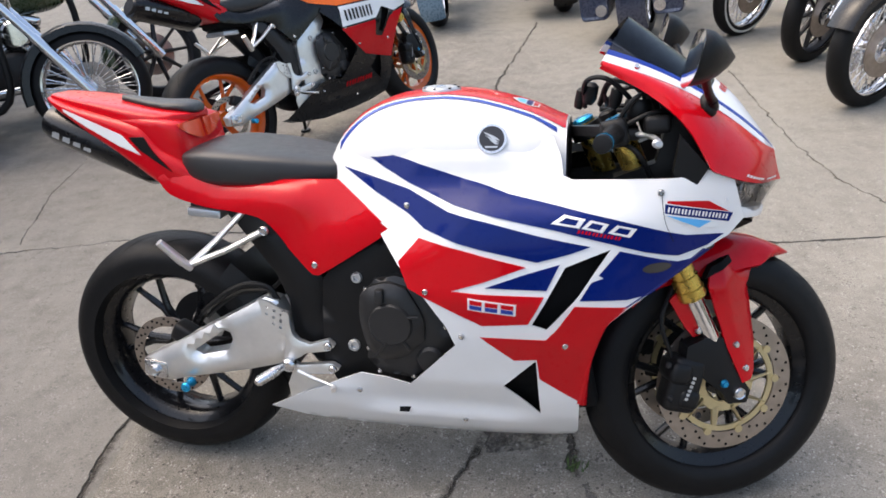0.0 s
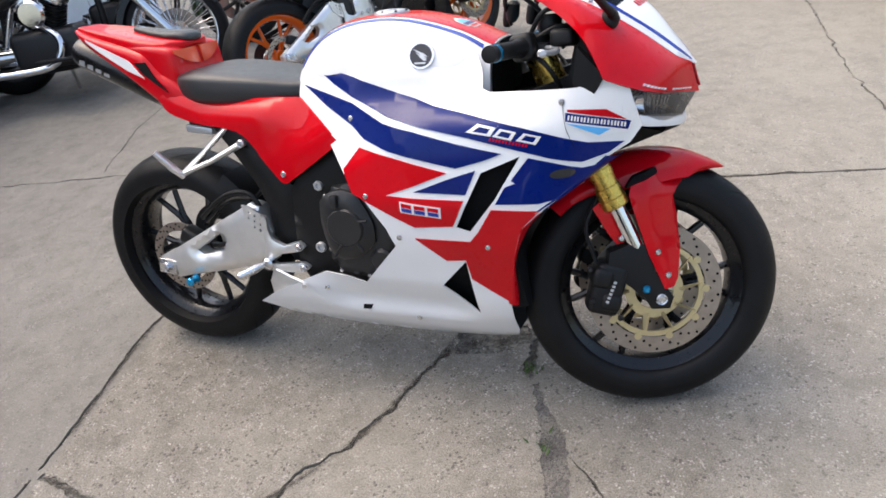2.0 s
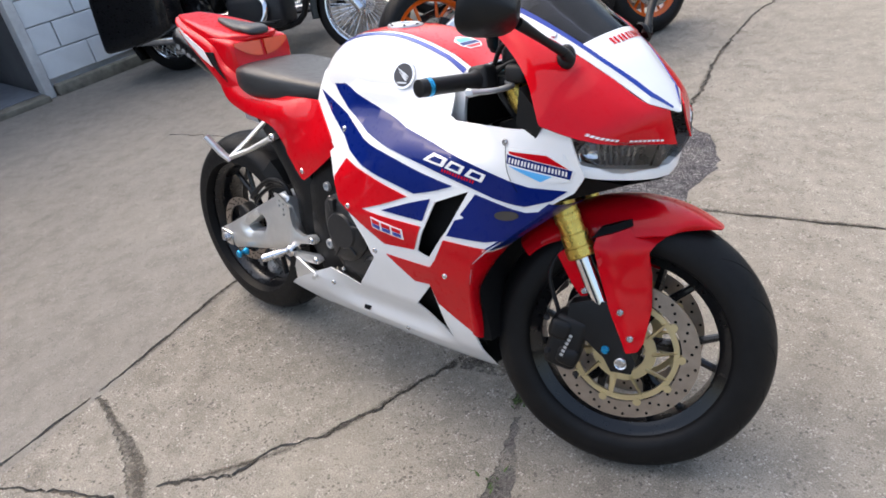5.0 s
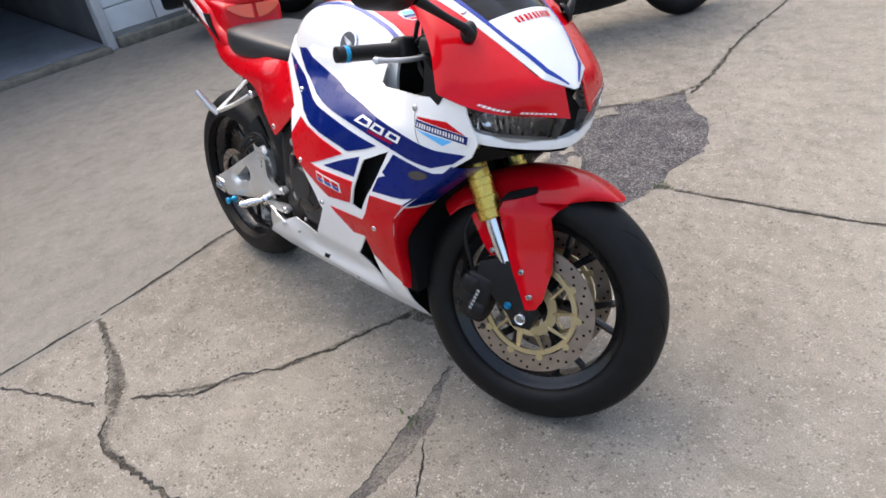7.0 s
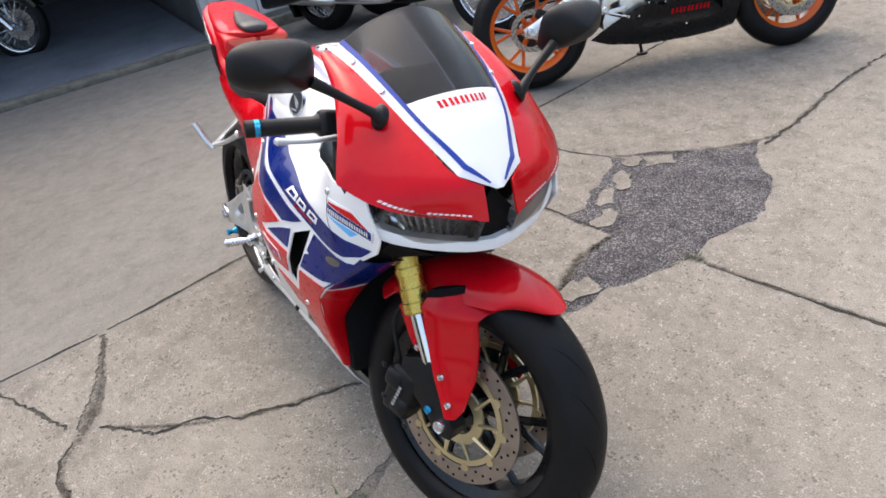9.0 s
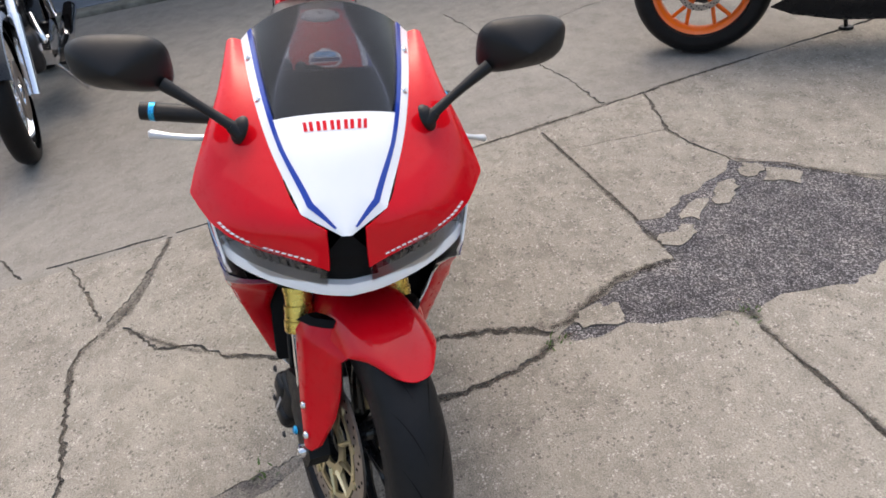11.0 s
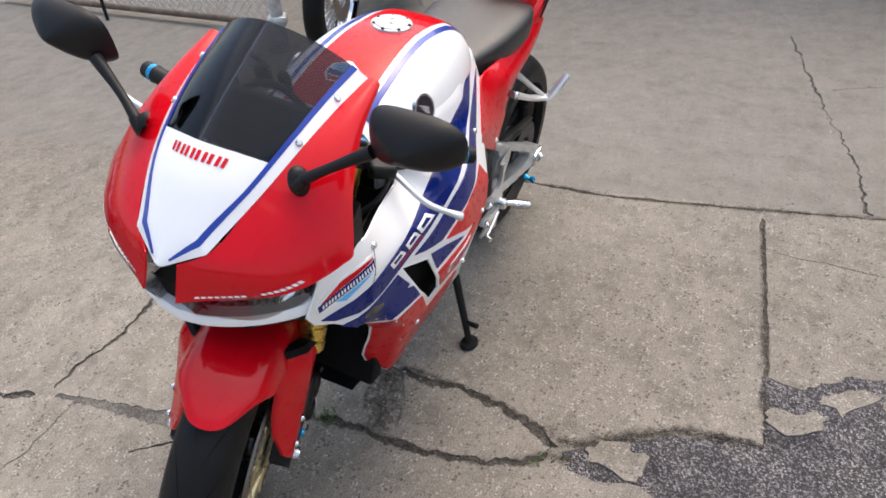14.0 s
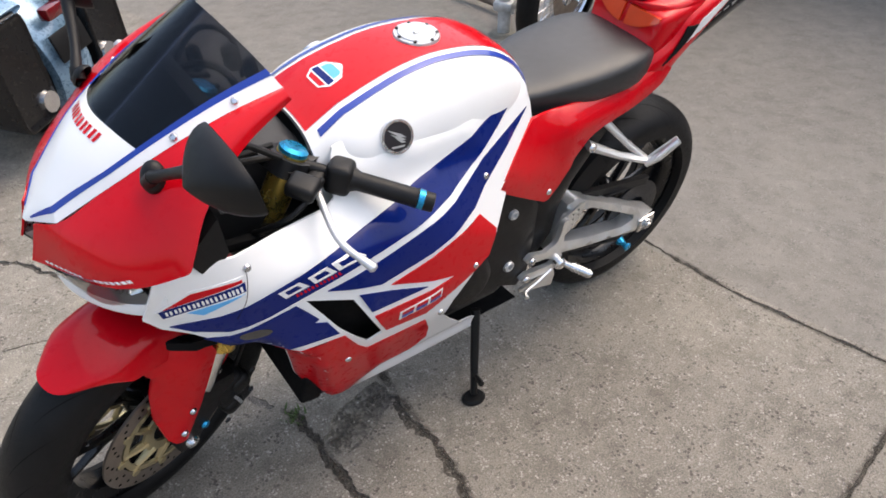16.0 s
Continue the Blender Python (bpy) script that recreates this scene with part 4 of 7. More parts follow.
def decal(bike, s, poly, mat, lift, name, label="", holes=()):
    return part(name, skin(poly, on_side(s, lift + 0.0010), 1, holes, 0.013, behind(s, 0.0016)), mat, bike, label, sharp=60)


def model_mark(bike, s):
    """The model mark: three slanted white block shapes, and small red bars under them."""
    for q, wide in enumerate((0.050, 0.044, 0.046)):
        x, z = 0.358 + 0.050 * q, 0.7450 - 0.0090 * q
        poly = [(x - (0.008 if q else 0.016), z - 0.009), (x + 0.009, z + 0.007), (x + wide, z), (x + wide - 0.012, z - 0.0175)]
        c = Vector((sum(p[0] for p in poly) / 4, sum(p[1] for p in poly) / 4))
        hole = [tuple(c + (Vector(p) - c) * 0.60) for p in poly]
        decal(bike, s, poly, WHITE, 0.0020, "mark_block", "", [hole])
    writing_on_side(bike, s, 0.392, 0.7185, 0.085, 0.007, 6, RED, -10, 0.0026, 0.25, "model_mark_low")

BLUE_UP = [(-0.096, 0.868), (0.045, 0.841), (0.166, 0.806), (0.195, 0.800), (0.256, 0.782), (0.355, 0.765), (0.460, 0.745), (0.530, 0.728), (0.596, 0.712), (0.666, 0.710), (0.636, 0.688), (0.584, 0.671), (0.520, 0.680), (0.464, 0.694), (0.348, 0.723), (0.211, 0.749), (0.145, 0.762), (0.046, 0.797), (-0.015, 0.824)]
BLUE_LOW = [(-0.112, 0.818), (-0.04, 0.803), (0.044, 0.785), (0.136, 0.748), (0.213, 0.735), (0.315, 0.711), (0.418, 0.690), (0.380, 0.676), (0.315, 0.658), (0.155, 0.691), (0.084, 0.712), (0.049, 0.737), (-0.033, 0.774)]
BLUE_FRONT = [(0.474, 0.681), (0.584, 0.658), (0.622, 0.664), (0.576, 0.625), (0.535, 0.590), (0.492, 0.580), (0.400, 0.579), (0.422, 0.617), (0.446, 0.626), (0.436, 0.632)]
BLUE_TRI = [(0.213, 0.602), (0.295, 0.633), (0.360, 0.654), (0.335, 0.600), (0.273, 0.601)]
RED_MID = [(0.072, 0.693), (0.184, 0.673), (0.294, 0.647), (0.212, 0.615), (0.138, 0.589), (0.238, 0.587), (0.330, 0.586), (0.310, 0.545), (0.297, 0.521), (0.203, 0.513), (0.046, 0.588), (0.026, 0.642)]
RED_LOW = [(0.197, 0.483), (0.332, 0.482), (0.355, 0.509), (0.390, 0.566), (0.494, 0.5625), (0.4500, 0.517), (0.4240, 0.427), (0.4018, 0.309), (0.318, 0.372), (0.313, 0.428), (0.265, 0.423)]
BADGE_HEX = [(0.551, 0.786), (0.632, 0.784), (0.683, 0.753), (0.674, 0.731), (0.617, 0.722), (0.549, 0.757)]
FRAME_A = [(0.01, 0.692), (-0.06, 0.655), (-0.15, 0.602), (-0.178, 0.56), (-0.188, 0.45), (-0.192, 0.35), (-0.165, 0.305), (-0.105, 0.335), (-0.02, 0.335), (0.03, 0.34), (0.10, 0.43), (0.05, 0.53), (0.0, 0.60), (0.03, 0.64)]
FRAME_B = [(-0.205, 0.588), (-0.25, 0.64), (-0.31, 0.705), (-0.40, 0.715), (-0.36, 0.66), (-0.30, 0.57), (-0.272, 0.50), (-0.27, 0.42), (-0.22, 0.35), (-0.196, 0.345), (-0.192, 0.45), (-0.185, 0.56)]
SWING = [(-0.330, 0.508), (-0.300, 0.500), (-0.268, 0.43), (-0.285, 0.34), (-0.40, 0.312), (-0.574, 0.278), (-0.623, 0.266), (-0.680, 0.282), (-0.684, 0.325), (-0.62, 0.355)]
SWING_HOLE = [(-0.450, 0.416), (-0.434, 0.410), (-0.430, 0.392), (-0.446, 0.362), (-0.517, 0.346), (-0.537, 0.358)]
SWING_HOLE_LEFT = [(-0.40, 0.450), (-0.335, 0.462), (-0.312, 0.42), (-0.325, 0.368), (-0.42, 0.340), (-0.56, 0.312), (-0.605, 0.322), (-0.60, 0.340)]
PANEL = [(-0.50, 0.825), (-0.42, 0.790), (-0.30, 0.788), (-0.126, 0.790), (-0.055, 0.742), (0.008, 0.698), (-0.08, 0.640), (-0.167, 0.585), (-0.185, 0.578), (-0.203, 0.586), (-0.25, 0.64), (-0.303, 0.699), (-0.369, 0.716), (-0.45, 0.725), (-0.54, 0.75), (-0.57, 0.79)]



def soften(poly, corners, per=4):
    """The outline with smooth runs between the corners named by their index."""
    out = []
    for a, b in zip(corners, corners[1:] + corners[:1]):
        run = poly[a : b + 1] if b > a else poly[a:] + poly[: b + 1]
        out += [(p.x, p.y) for p in spline([Vector((x, z, 0)) for x, z in run], per * (len(run) - 1))[:-1]]
    return out


PANEL_SOFT = soften(PANEL, [0, 3, 5, 15])


def panel_w(x, z):
    crease = interp(x, [-0.57, -0.42, -0.15, -0.05], [0.80, 0.752, 0.748, 0.735])
    out = interp(x, [-0.57, -0.40, -0.20, 0.0], [0.122, 0.140, 0.162, 0.188])
    w = out - 0.85 * max(0.0, z - crease) + 0.05 * min(0.0, z - crease) * (x < -0.25)
    meet = max(0.0, min(1.0, (x + 0.23) / 0.13))
    return w - meet * max(0.0, w - soft_width(x, z) - 0.004)


def ring_section(x, zt, zb, w, n=20, e=0.7):
    out = []
    for k in range(n):
        a = 2 * math.pi * k / n
        c, s = math.cos(a), math.sin(a)
        out.append((x, w * math.copysign(abs(c) ** e, c), (zt + zb) / 2 + (zt - zb) / 2 * math.copysign(abs(s) ** e, s)))
    return out


def body_of(rows, steps=24, n=24, e=0.7):
    """A smooth body through (x, top, bottom, half width) sections."""
    sm = spline([Vector((r[0], r[1], r[2])) for r in rows], steps)
    ws = spline([Vector((r[3], 0, 0)) for r in rows], steps)
    return loft([ring_section(p.x, p.y, p.z, max(0.003, w.x), n, e) for p, w in zip(sm, ws)])


def sport_bike(m, pal, steer, label):
    bike = empty_thing("sport_motorcycle", m, label, "motorcycle", "parked motorcycles")
    S = Matrix.Translation((0, -0.008, 0)) @ steering(steer)
    main = pal["main"]

    # side fairings and their painted bands
    for s in (-1, 1):
        f = part("side_fairing", skin(SIDE[s], on_side(s), 1, [DUCT, LOW_DUCT] if s < 0 else [DUCT], 0.015, behind(s, 0.004)), pal["side"], bike, pal["side_label"], sharp=50)
        for name, poly, mat, lift, lab in pal["bands"]:
            poly = pal["left"].get(name, poly) if s > 0 else poly
            part(name, skin(poly, on_side(s, lift + 0.0010), 1, (), 0.013, behind(s, 0.0020)), mat, f, lab, sharp=60)
        # dark liner seen through the openings
        part("fairing_liner", skin([(0.66, 0.79), (0.38, 0.79), (0.2, 0.72), (0.12, 0.60), (0.16, 0.45), (0.2, 0.25 + 0.03 * (s > 0)), (0.38 - 0.03 * (s > 0), 0.23 + 0.08 * (s > 0)), (0.385, 0.42), (0.45, 0.57), (0.60, 0.70)], on_side(s, -0.035), 1, (), 0.05, behind(s, 0.004)), INNER, bike)
        for x, z in [(0.157, 0.482), (0.372, 0.470), (0.085, 0.583), (0.545, 0.795), (0.043, 0.752)] + ([(-0.104, 0.296), (0.14, 0.215)] if s < 0 else []):
            y = soft_width(x, z) + 0.0012
            b = bolt(pose(x, s * y, z, 0, 0, 0 if s < 0 else 180))
            part("fairing_screw", b, STEEL, f)
    if main:
        # the front edge rolls inwards behind the wheel
        outer = [(0.400, 0.302), (0.421, 0.427), (0.444, 0.512), (0.462, 0.536), (0.488, 0.560), (0.531, 0.592), (0.572, 0.627), (0.632, 0.681)]
        inner = [(0.420, 0.140, 0.286), (0.414, 0.170, 0.410), (0.440, 0.156, 0.476), (0.460, 0.145, 0.508), (0.487, 0.136, 0.540), (0.545, 0.136, 0.586), (0.605, 0.136, 0.632), (0.660, 0.136, 0.670)]
        a = spline([Vector((x, -soft_width(x, z) - 0.0026, z)) for x, z in outer], 36)
        c = spline([Vector((x, -y, z)) for x, y, z in inner], 36)
        for name, i0, i1, mat in (("edge_roll_red", 0, 20, RED), ("edge_roll_line", 20, 21, WHITE), ("edge_roll_blue", 21, 36, BLUE)):
            rings = []
            for p, q in zip(a[i0:i1 + 1], c[i0:i1 + 1]):
                b = p.lerp(q, 0.3) + Vector((0.016, -0.019, 0))
                rings.append([p * (1 - v) ** 2 + b * 2 * v * (1 - v) + q * v * v for v in (k / 8 for k in range(9))])
            bm = bmesh.new()
            front = [[bm.verts.new(p) for p in row] for row in rings]
            back = [[bm.verts.new(p + Vector((-0.003, 0.0015, 0))) for p in row] for row in rings]
            for g in (front, back):
                for u, w in zip(g, g[1:]):
                    for k in range(8):
                        bm.faces.new((u[k], u[k + 1], w[k + 1], w[k]))
            for i in range(len(front) - 1):
                for k in (0, 8):
                    bm.faces.new((front[i][k], front[i + 1][k], back[i + 1][k], back[i][k]))
            bmesh.ops.recalc_face_normals(bm, faces=bm.faces)
            part(name, bm, mat, bike, sharp=60)
    part("belly_slot", skin([(-0.018, 0.240), (0.010, 0.242), (0.006, 0.231), (-0.018, 0.229)], on_side(-1, 0.0012), 1, (), 0.02, behind(-1, 0.002)), INNER, bike)
    # belly floor
    bm = bmesh.new()
    g = []
    for i in range(13):
        x = -0.24 + 0.63 * i / 12
        g.append([bm.verts.new((x, y * (soft_width(x, 0.165) - 0.004), 0.162 + 0.008 * abs(y))) for y in (-1, -0.6, 0, 0.6, 1)])
    for a, b in zip(g, g[1:]):
        for j in range(4):
            bm.faces.new((a[j], a[j + 1], b[j + 1], b[j]))
    part("belly_floor", bm, INNER, bike)

    # tank
    n, k = 44, 30
    rings = [[tank_at(-0.185 + 0.55 * i / n, math.pi * j / k) for j in range(k + 1)] for i in range(n + 1)]
    bm = loft(rings, closed=False, caps=False)
    for ring in (rings[0], rings[-1]):
        vs = [bm.verts.new(p) for p in ring]
        bm.faces.new(vs)
    bmesh.ops.remove_doubles(bm, verts=bm.verts, dist=1e-5)
    # black plate added over the tank's front end to darken the cockpit opening
    hub = sum(rings[-1], Vector()) / len(rings[-1])
    bm2 = bmesh.new()
    bm2.faces.new([bm2.verts.new(hub + (p - hub) * 0.97 + Vector((0.004, 0, 0))) for p in rings[-1]])
    part("tank_end_blackout", bm2, INNER, bike, smooth=False)
    tank = part("fuel_tank", bm, pal["tank"], bike, pal["tank_label"], sharp=50)
    part("tank_band", tank_strip(lambda x: -0.062 - 0.06 * max(0, x - 0.1), lambda x: 0.062 + 0.06 * max(0, x - 0.1), -0.13, 0.362, 0.0014, k=14), pal["band"], tank, pal["band_label"])
    for s in (-1, 1):
        part("tank_stripe", tank_strip(lambda x: s * (0.074 + 0.06 * max(0, x - 0.1)), lambda x: s * (0.086 + 0.06 * max(0, x - 0.1)), -0.13, 0.345, 0.0014), pal["stripe"], tank, "thin blue stripe" if main else "")
        # round wing badge
        x0 = 0.228 if s > 0 else 0.218
        a0 = tank_angle(x0, 0.152) if s > 0 else math.pi - tank_angle(x0, 0.152)
        p = tank_at(x0, a0)
        t1 = (tank_at(x0 + 0.01, a0) - tank_at(x0 - 0.01, a0)).normalized()
        t2 = (tank_at(x0, a0 + 0.02) - tank_at(x0, a0 - 0.02)).normalized()
        nrm = t1.cross(t2)
        nrm = nrm if nrm.y * s > 0 else -nrm
        mm = Matrix.Translation(p) @ nrm.to_track_quat("-Y", "Z").to_matrix().to_4x4()
        part("badge_rim", lathe([(0.0255, 0.002), (0.0255, -0.0042), (0.030, -0.0042), (0.0315, 0.002)], 36, m=mm), STEEL, tank)
        part("round_badge", lathe([(0.0, -0.0036), (0.026, -0.0036), (0.026, 0.004)], 36, m=mm), BADGE, tank, "round dark badge with a silver wing shape")
        wing = bmesh.new()
        for q in ([(-0.019, 0.015), (0.004, -0.002), (0.016, -0.004), (0.006, 0.004)], [(-0.014, 0.007), (0.004, -0.007), (0.015, -0.008), (0.004, -0.001)], [(-0.006, -0.001), (0.006, -0.012), (0.014, -0.012), (0.006, -0.006)], [(-0.015, -0.0155), (0.012, -0.0155), (0.010, -0.019), (-0.012, -0.019)]):
            wing.faces.new([wing.verts.new(mm @ Vector((a, -0.0046, b))) for a, b in q])
        part("wing_mark", wing, SILVER, tank, smooth=False)
    # filler cap
    cz = tank_top(0.09) + 0.001
    cap = part("filler_cap", lathe([(0.0, 0.006), (0.034, 0.006), (0.036, 0.004), (0.042, 0.004), (0.044, 0.0), (0.044, -0.006)], 40, "Z", m=pose(0.088, 0, cz, 0, 1, 0)), SILVER, tank, "round silver filler cap")
    for q in range(7):
        a = 2 * math.pi * q / 7
        part("cap_screw", lathe([(0.0, 0.003), (0.003, 0.003), (0.0035, 0.0)], 10, "Z", m=pose(0.088 + 0.038 * math.cos(a), 0.038 * math.sin(a), cz + 0.004)), CHARCOAL, cap)
    part("key_cover", block((0.022, 0.009, 0.004), 0.0015, pose(0.086, 0, cz + 0.007, 0, 0, 20)), STEEL, cap)

    # nose: centre sheet (screen and white spear) and the red sides
    A = [(0.428, 0.146, 1.026), (0.500, 0.138, 1.006), (0.580, 0.126, 0.972), (0.660, 0.106, 0.924), (0.743, 0.070, 0.860), (0.752, 0.066, 0.853), (0.756, 0.059, 0.850), (0.786, 0.003, 0.826)]
    K = [(0.484, 0, 1.104), (0.545, 0, 1.060), (0.620, 0, 1.004), (0.695, 0, 0.945), (0.742, 0, 0.8880), (0.749, 0, 0.8790), (0.753, 0, 0.8740), (0.789, 0, 0.828)]
    rows = []
    for (ax, ay, az), (kx, _, kz) in zip(A, K):
        half = [(ax, ay, az), (ax + (kx - ax) * 0.35, ay * 0.80, az + (kz - az) * 0.40), (ax + (kx - ax) * 0.75, ay * 0.45, az + (kz - az) * 0.80)]
        rows.append([(x, -y, z) for x, y, z in half] + [(kx, 0, kz)] + half[::-1])
    N = Sheet(rows)
    us = 0.355
    wider = lambda u: interp(u, [0.0, 0.14, 0.29, 0.43, 0.57, 0.75, 1.0], [1.0, 1.05, 1.13, 1.30, 1.75, 1.9, 1.9])
    nose = part("nose_spear", N.cut(us, 0.995, 0.035, 0.965, 22, 20, 0, 0.003), pal["spear"], bike, pal["spear_label"], sharp=60)
    part("windscreen", N.cut(0.0, us + 0.02, 0.12, 0.88, 18, 24, -0.001, 0.0025), SCREEN, bike, "smoked bubble windscreen")
    for s in (0, 1):
        side = (lambda v: v) if s == 0 else (lambda v: 1 - v)
        part("nose_edge", N.cut(0.0, 0.99, side(0.0), lambda u: side(0.080 * wider(u)), 24, 3, 0.001, 0.004), pal["spear"], bike, "white edge strip" if main else "", sharp=60)
        part("nose_stripe", N.cut(0.0, 0.955, lambda u: side(0.080 * wider(u)), lambda u: side(0.120 * wider(u)), 24, 2, 0.0016, 0.004), pal["stripe"], bike, "blue edge stripe" if main else "", sharp=60)
        for u in (0.125, 0.285):
            v = side(0.045)
            p, nn = N.at(u, v), N.normal(u, v)
            part("screen_screw", bolt(Matrix.Translation(p + nn * 0.001) @ nn.to_track_quat("-Y", "Z").to_matrix().to_4x4(), 0.006, 0.004), STEEL, bike)
    O = [(0.426, 0.168, 1.018), (0.515, 0.187, 0.972), (0.588, 0.217, 0.912), (0.623, 0.240, 0.857), (0.632, 0.2445, 0.842), (0.647, 0.237, 0.834), (0.695, 0.207, 0.813), (0.797, 0.032, 0.774)]
    AR = A[:3] + [(0.645, 0.110, 0.934), (0.662, 0.105, 0.922), (0.680, 0.098, 0.910), (0.752, 0.066, 0.853), (0.779, 0.031, 0.836)]
    rows = []
    for (ax, ay, az), (ox, oy, oz), b in zip(AR, O, (0.010, 0.010, 0.010, 0.010, 0.010, 0.010, 0.008, -0.001)):
        rows.append([(ax, ay, az), (ax * 0.68 + ox * 0.32 + b * 0.5, ay * 0.68 + oy * 0.32 + b * 0.9, az * 0.68 + oz * 0.32 + b * 0.8), (ax * 0.32 + ox * 0.68 + b * 0.5, ay * 0.32 + oy * 0.68 + b, az * 0.32 + oz * 0.68 + b * 0.6), (ox, oy, oz)])
    for s in (-1, 1):
        RS = Sheet(rows if s > 0 else mirror_y(rows))
        cowl = part("nose_cowl", RS.cut(0, 1, 0, 1, 42, 14, 0, 0.0035, flip=s), pal["nose"], bike, pal["nose_label"], sharp=60)
        part("cowl_liner", RS.cut(0.02, 0.98, 0.06, 0.97, 18, 8, -0.006, 0.002, flip=s), INNER, cowl)
        # printed line above the lamp
        bm = bmesh.new()
        for q in range(18):
            if q in (8, 9):
                continue
            u0, u1 = 0.845 + q * 0.0075, 0.845 + q * 0.0075 + 0.0052
            ps = [RS.at(u, v) + RS.normal(u, v) * s * 0.0012 for u, v in ((u0, 0.91), (u1, 0.91), (u1, 0.86), (u0, 0.86))]
            bm.faces.new([bm.verts.new(p) for p in ps])
        tagged(part("printed_line", bm, WHITE, cowl, smooth=False), kind="stuff")
        # lamp: bowl, reflectors, clear cover
        c = [Vector((x, s * y, z)) for x, y, z in ((0.672, 0.210, 0.822), (0.793, 0.036, 0.772), (0.763, 0.036, 0.716), (0.690, 0.186, 0.752))]
        mid = [Vector((0.745, s * 0.148, 0.800)), Vector((0.735, s * 0.128, 0.728))]
        top, low = spline([c[0], mid[0], c[1]], 8), spline([c[3], mid[1], c[2]], 8)
        back = Vector((-0.05, 0, 0.004))
        bm = bmesh.new()
        va, vb = [bm.verts.new(p + back) for p in top], [bm.verts.new(p + back) for p in low]
        ta, tb = [bm.verts.new(p - Vector((0.003, 0, 0))) for p in top], [bm.verts.new(p - Vector((0.003, 0, 0))) for p in low]
        for i in range(8):
            bm.faces.new((va[i], va[i + 1], vb[i + 1], vb[i]))
            bm.faces.new((va[i], va[i + 1], ta[i + 1], ta[i]))
            bm.faces.new((vb[i], vb[i + 1], tb[i + 1], tb[i]))
        bm.faces.new((va[0], ta[0], tb[0], vb[0]))
        bm.faces.new((va[8], ta[8], tb[8], vb[8]))
        lamp = part("headlight", bm, LAMP_BOWL, bike, "dark headlight with clear cover", smooth=False)
        i = 2
        p = (top[i] + low[i]) / 2 + Vector((-0.026, 0, 0))
        d = Vector((0.85, s * 0.32, -0.12)).normalized()
        part("reflector", lathe([(0.004, 0.02), (0.014, 0.014), (0.024, 0.004), (0.031, -0.008)], 24, m=Matrix.Translation(p) @ d.to_track_quat("-Y", "Z").to_matrix().to_4x4()), CHROME, lamp, "chrome reflector bowl")
        for q in range(7):
            f = 3.4 + 0.5 * q
            a, b = (e[int(f)].lerp(e[int(f) + 1], f - int(f)) for e in (top, low))
            part("lamp_flute", tube([a.lerp(b, 0.12) + Vector((-0.034, 0, 0)), a.lerp(b, 0.88) + Vector((-0.030, 0, 0))], 0.0032, 8), LAMP_BOWL, lamp)
        bm = bmesh.new()
        ga, gb = [bm.verts.new(p) for p in top], [bm.verts.new(p) for p in low]
        for i in range(8):
            bm.faces.new((ga[i], ga[i + 1], gb[i + 1], gb[i]))
        part("lamp_cover", bm, LENS, lamp)
        # lip under the lamp
        line = spline([(0.660, s * 0.210, 0.782), (0.688, s * 0.189, 0.750), (0.732, s * 0.126, 0.732), (0.759, s * 0.055, 0.718), (0.767, 0, 0.712)], 16)
        rings = []
        for p in line:
            out = Vector((0.62, s * 0.78 * min(1, abs(p.y) / 0.12), 0)).normalized()
            h = 0.0105
            rings.append([p + out * 0.002 + Vector((0, 0, h)), p + out * 0.006 + Vector((0, 0, 0)), p + out * 0.004 - Vector((0, 0, h)), p - out * 0.022 - Vector((0, 0, h * 0.8)), p - out * 0.022 + Vector((0, 0, h))])
        part("nose_lip", loft(rings), pal["lip"], bike, pal["lip_label"], sharp=50)
    # dark slot in the nose, and the dark underside
    bm = bmesh.new()
    bm.faces.new([bm.verts.new(p) for p in ((0.760, 0.0, 0.822), (0.765, -0.042, 0.776), (0.745, -0.05, 0.712), (0.748, 0, 0.705), (0.745, 0.05, 0.712), (0.765, 0.042, 0.776))])
    part("nose_intake", bm, INNER, bike, "dark air intake slot", smooth=False)
    bm = bmesh.new()
    under = [(0.758, 0, 0.69), (0.735, -0.11, 0.705), (0.69, -0.175, 0.73), (0.62, -0.18, 0.67), (0.56, -0.15, 0.69), (0.55, 0, 0.70), (0.56, 0.15, 0.69), (0.62, 0.18, 0.67), (0.69, 0.175, 0.73), (0.735, 0.11, 0.705)]
    bm.faces.new([bm.verts.new(p) for p in under])
    part("nose_underside", bm, INNER, bike, smooth=False)
    # black corner between cowl and fairing
    for s in (-1, 1):
        part("air_duct_corner", plate([(0.575, 0.90), (0.628, 0.842), (0.61, 0.81), (0.585, 0.808), (0.565, 0.83)], s * 0.195, s * 0.222, step=0.04, dome=0.006), BLACK, bike)

    # cockpit
    part("dash", block((0.05, 0.20, 0.10), 0.02, pose(0.545, 0, 0.955, 0, -30, 0)), BLACK, bike, "black instrument pod")
    part("cockpit_floor", block((0.30, 0.30, 0.02), 0.006, pose(0.50, 0, 0.76, 0, -8, 0)), INNER, bike)
    part("radiator", block((0.05, 0.34, 0.34), 0.01, pose(0.385, 0, 0.45, 0, -12, 0)), INNER, bike)

    # front end, turned by the steering
    def turned(bm):
        bm.transform(S)
        return bm

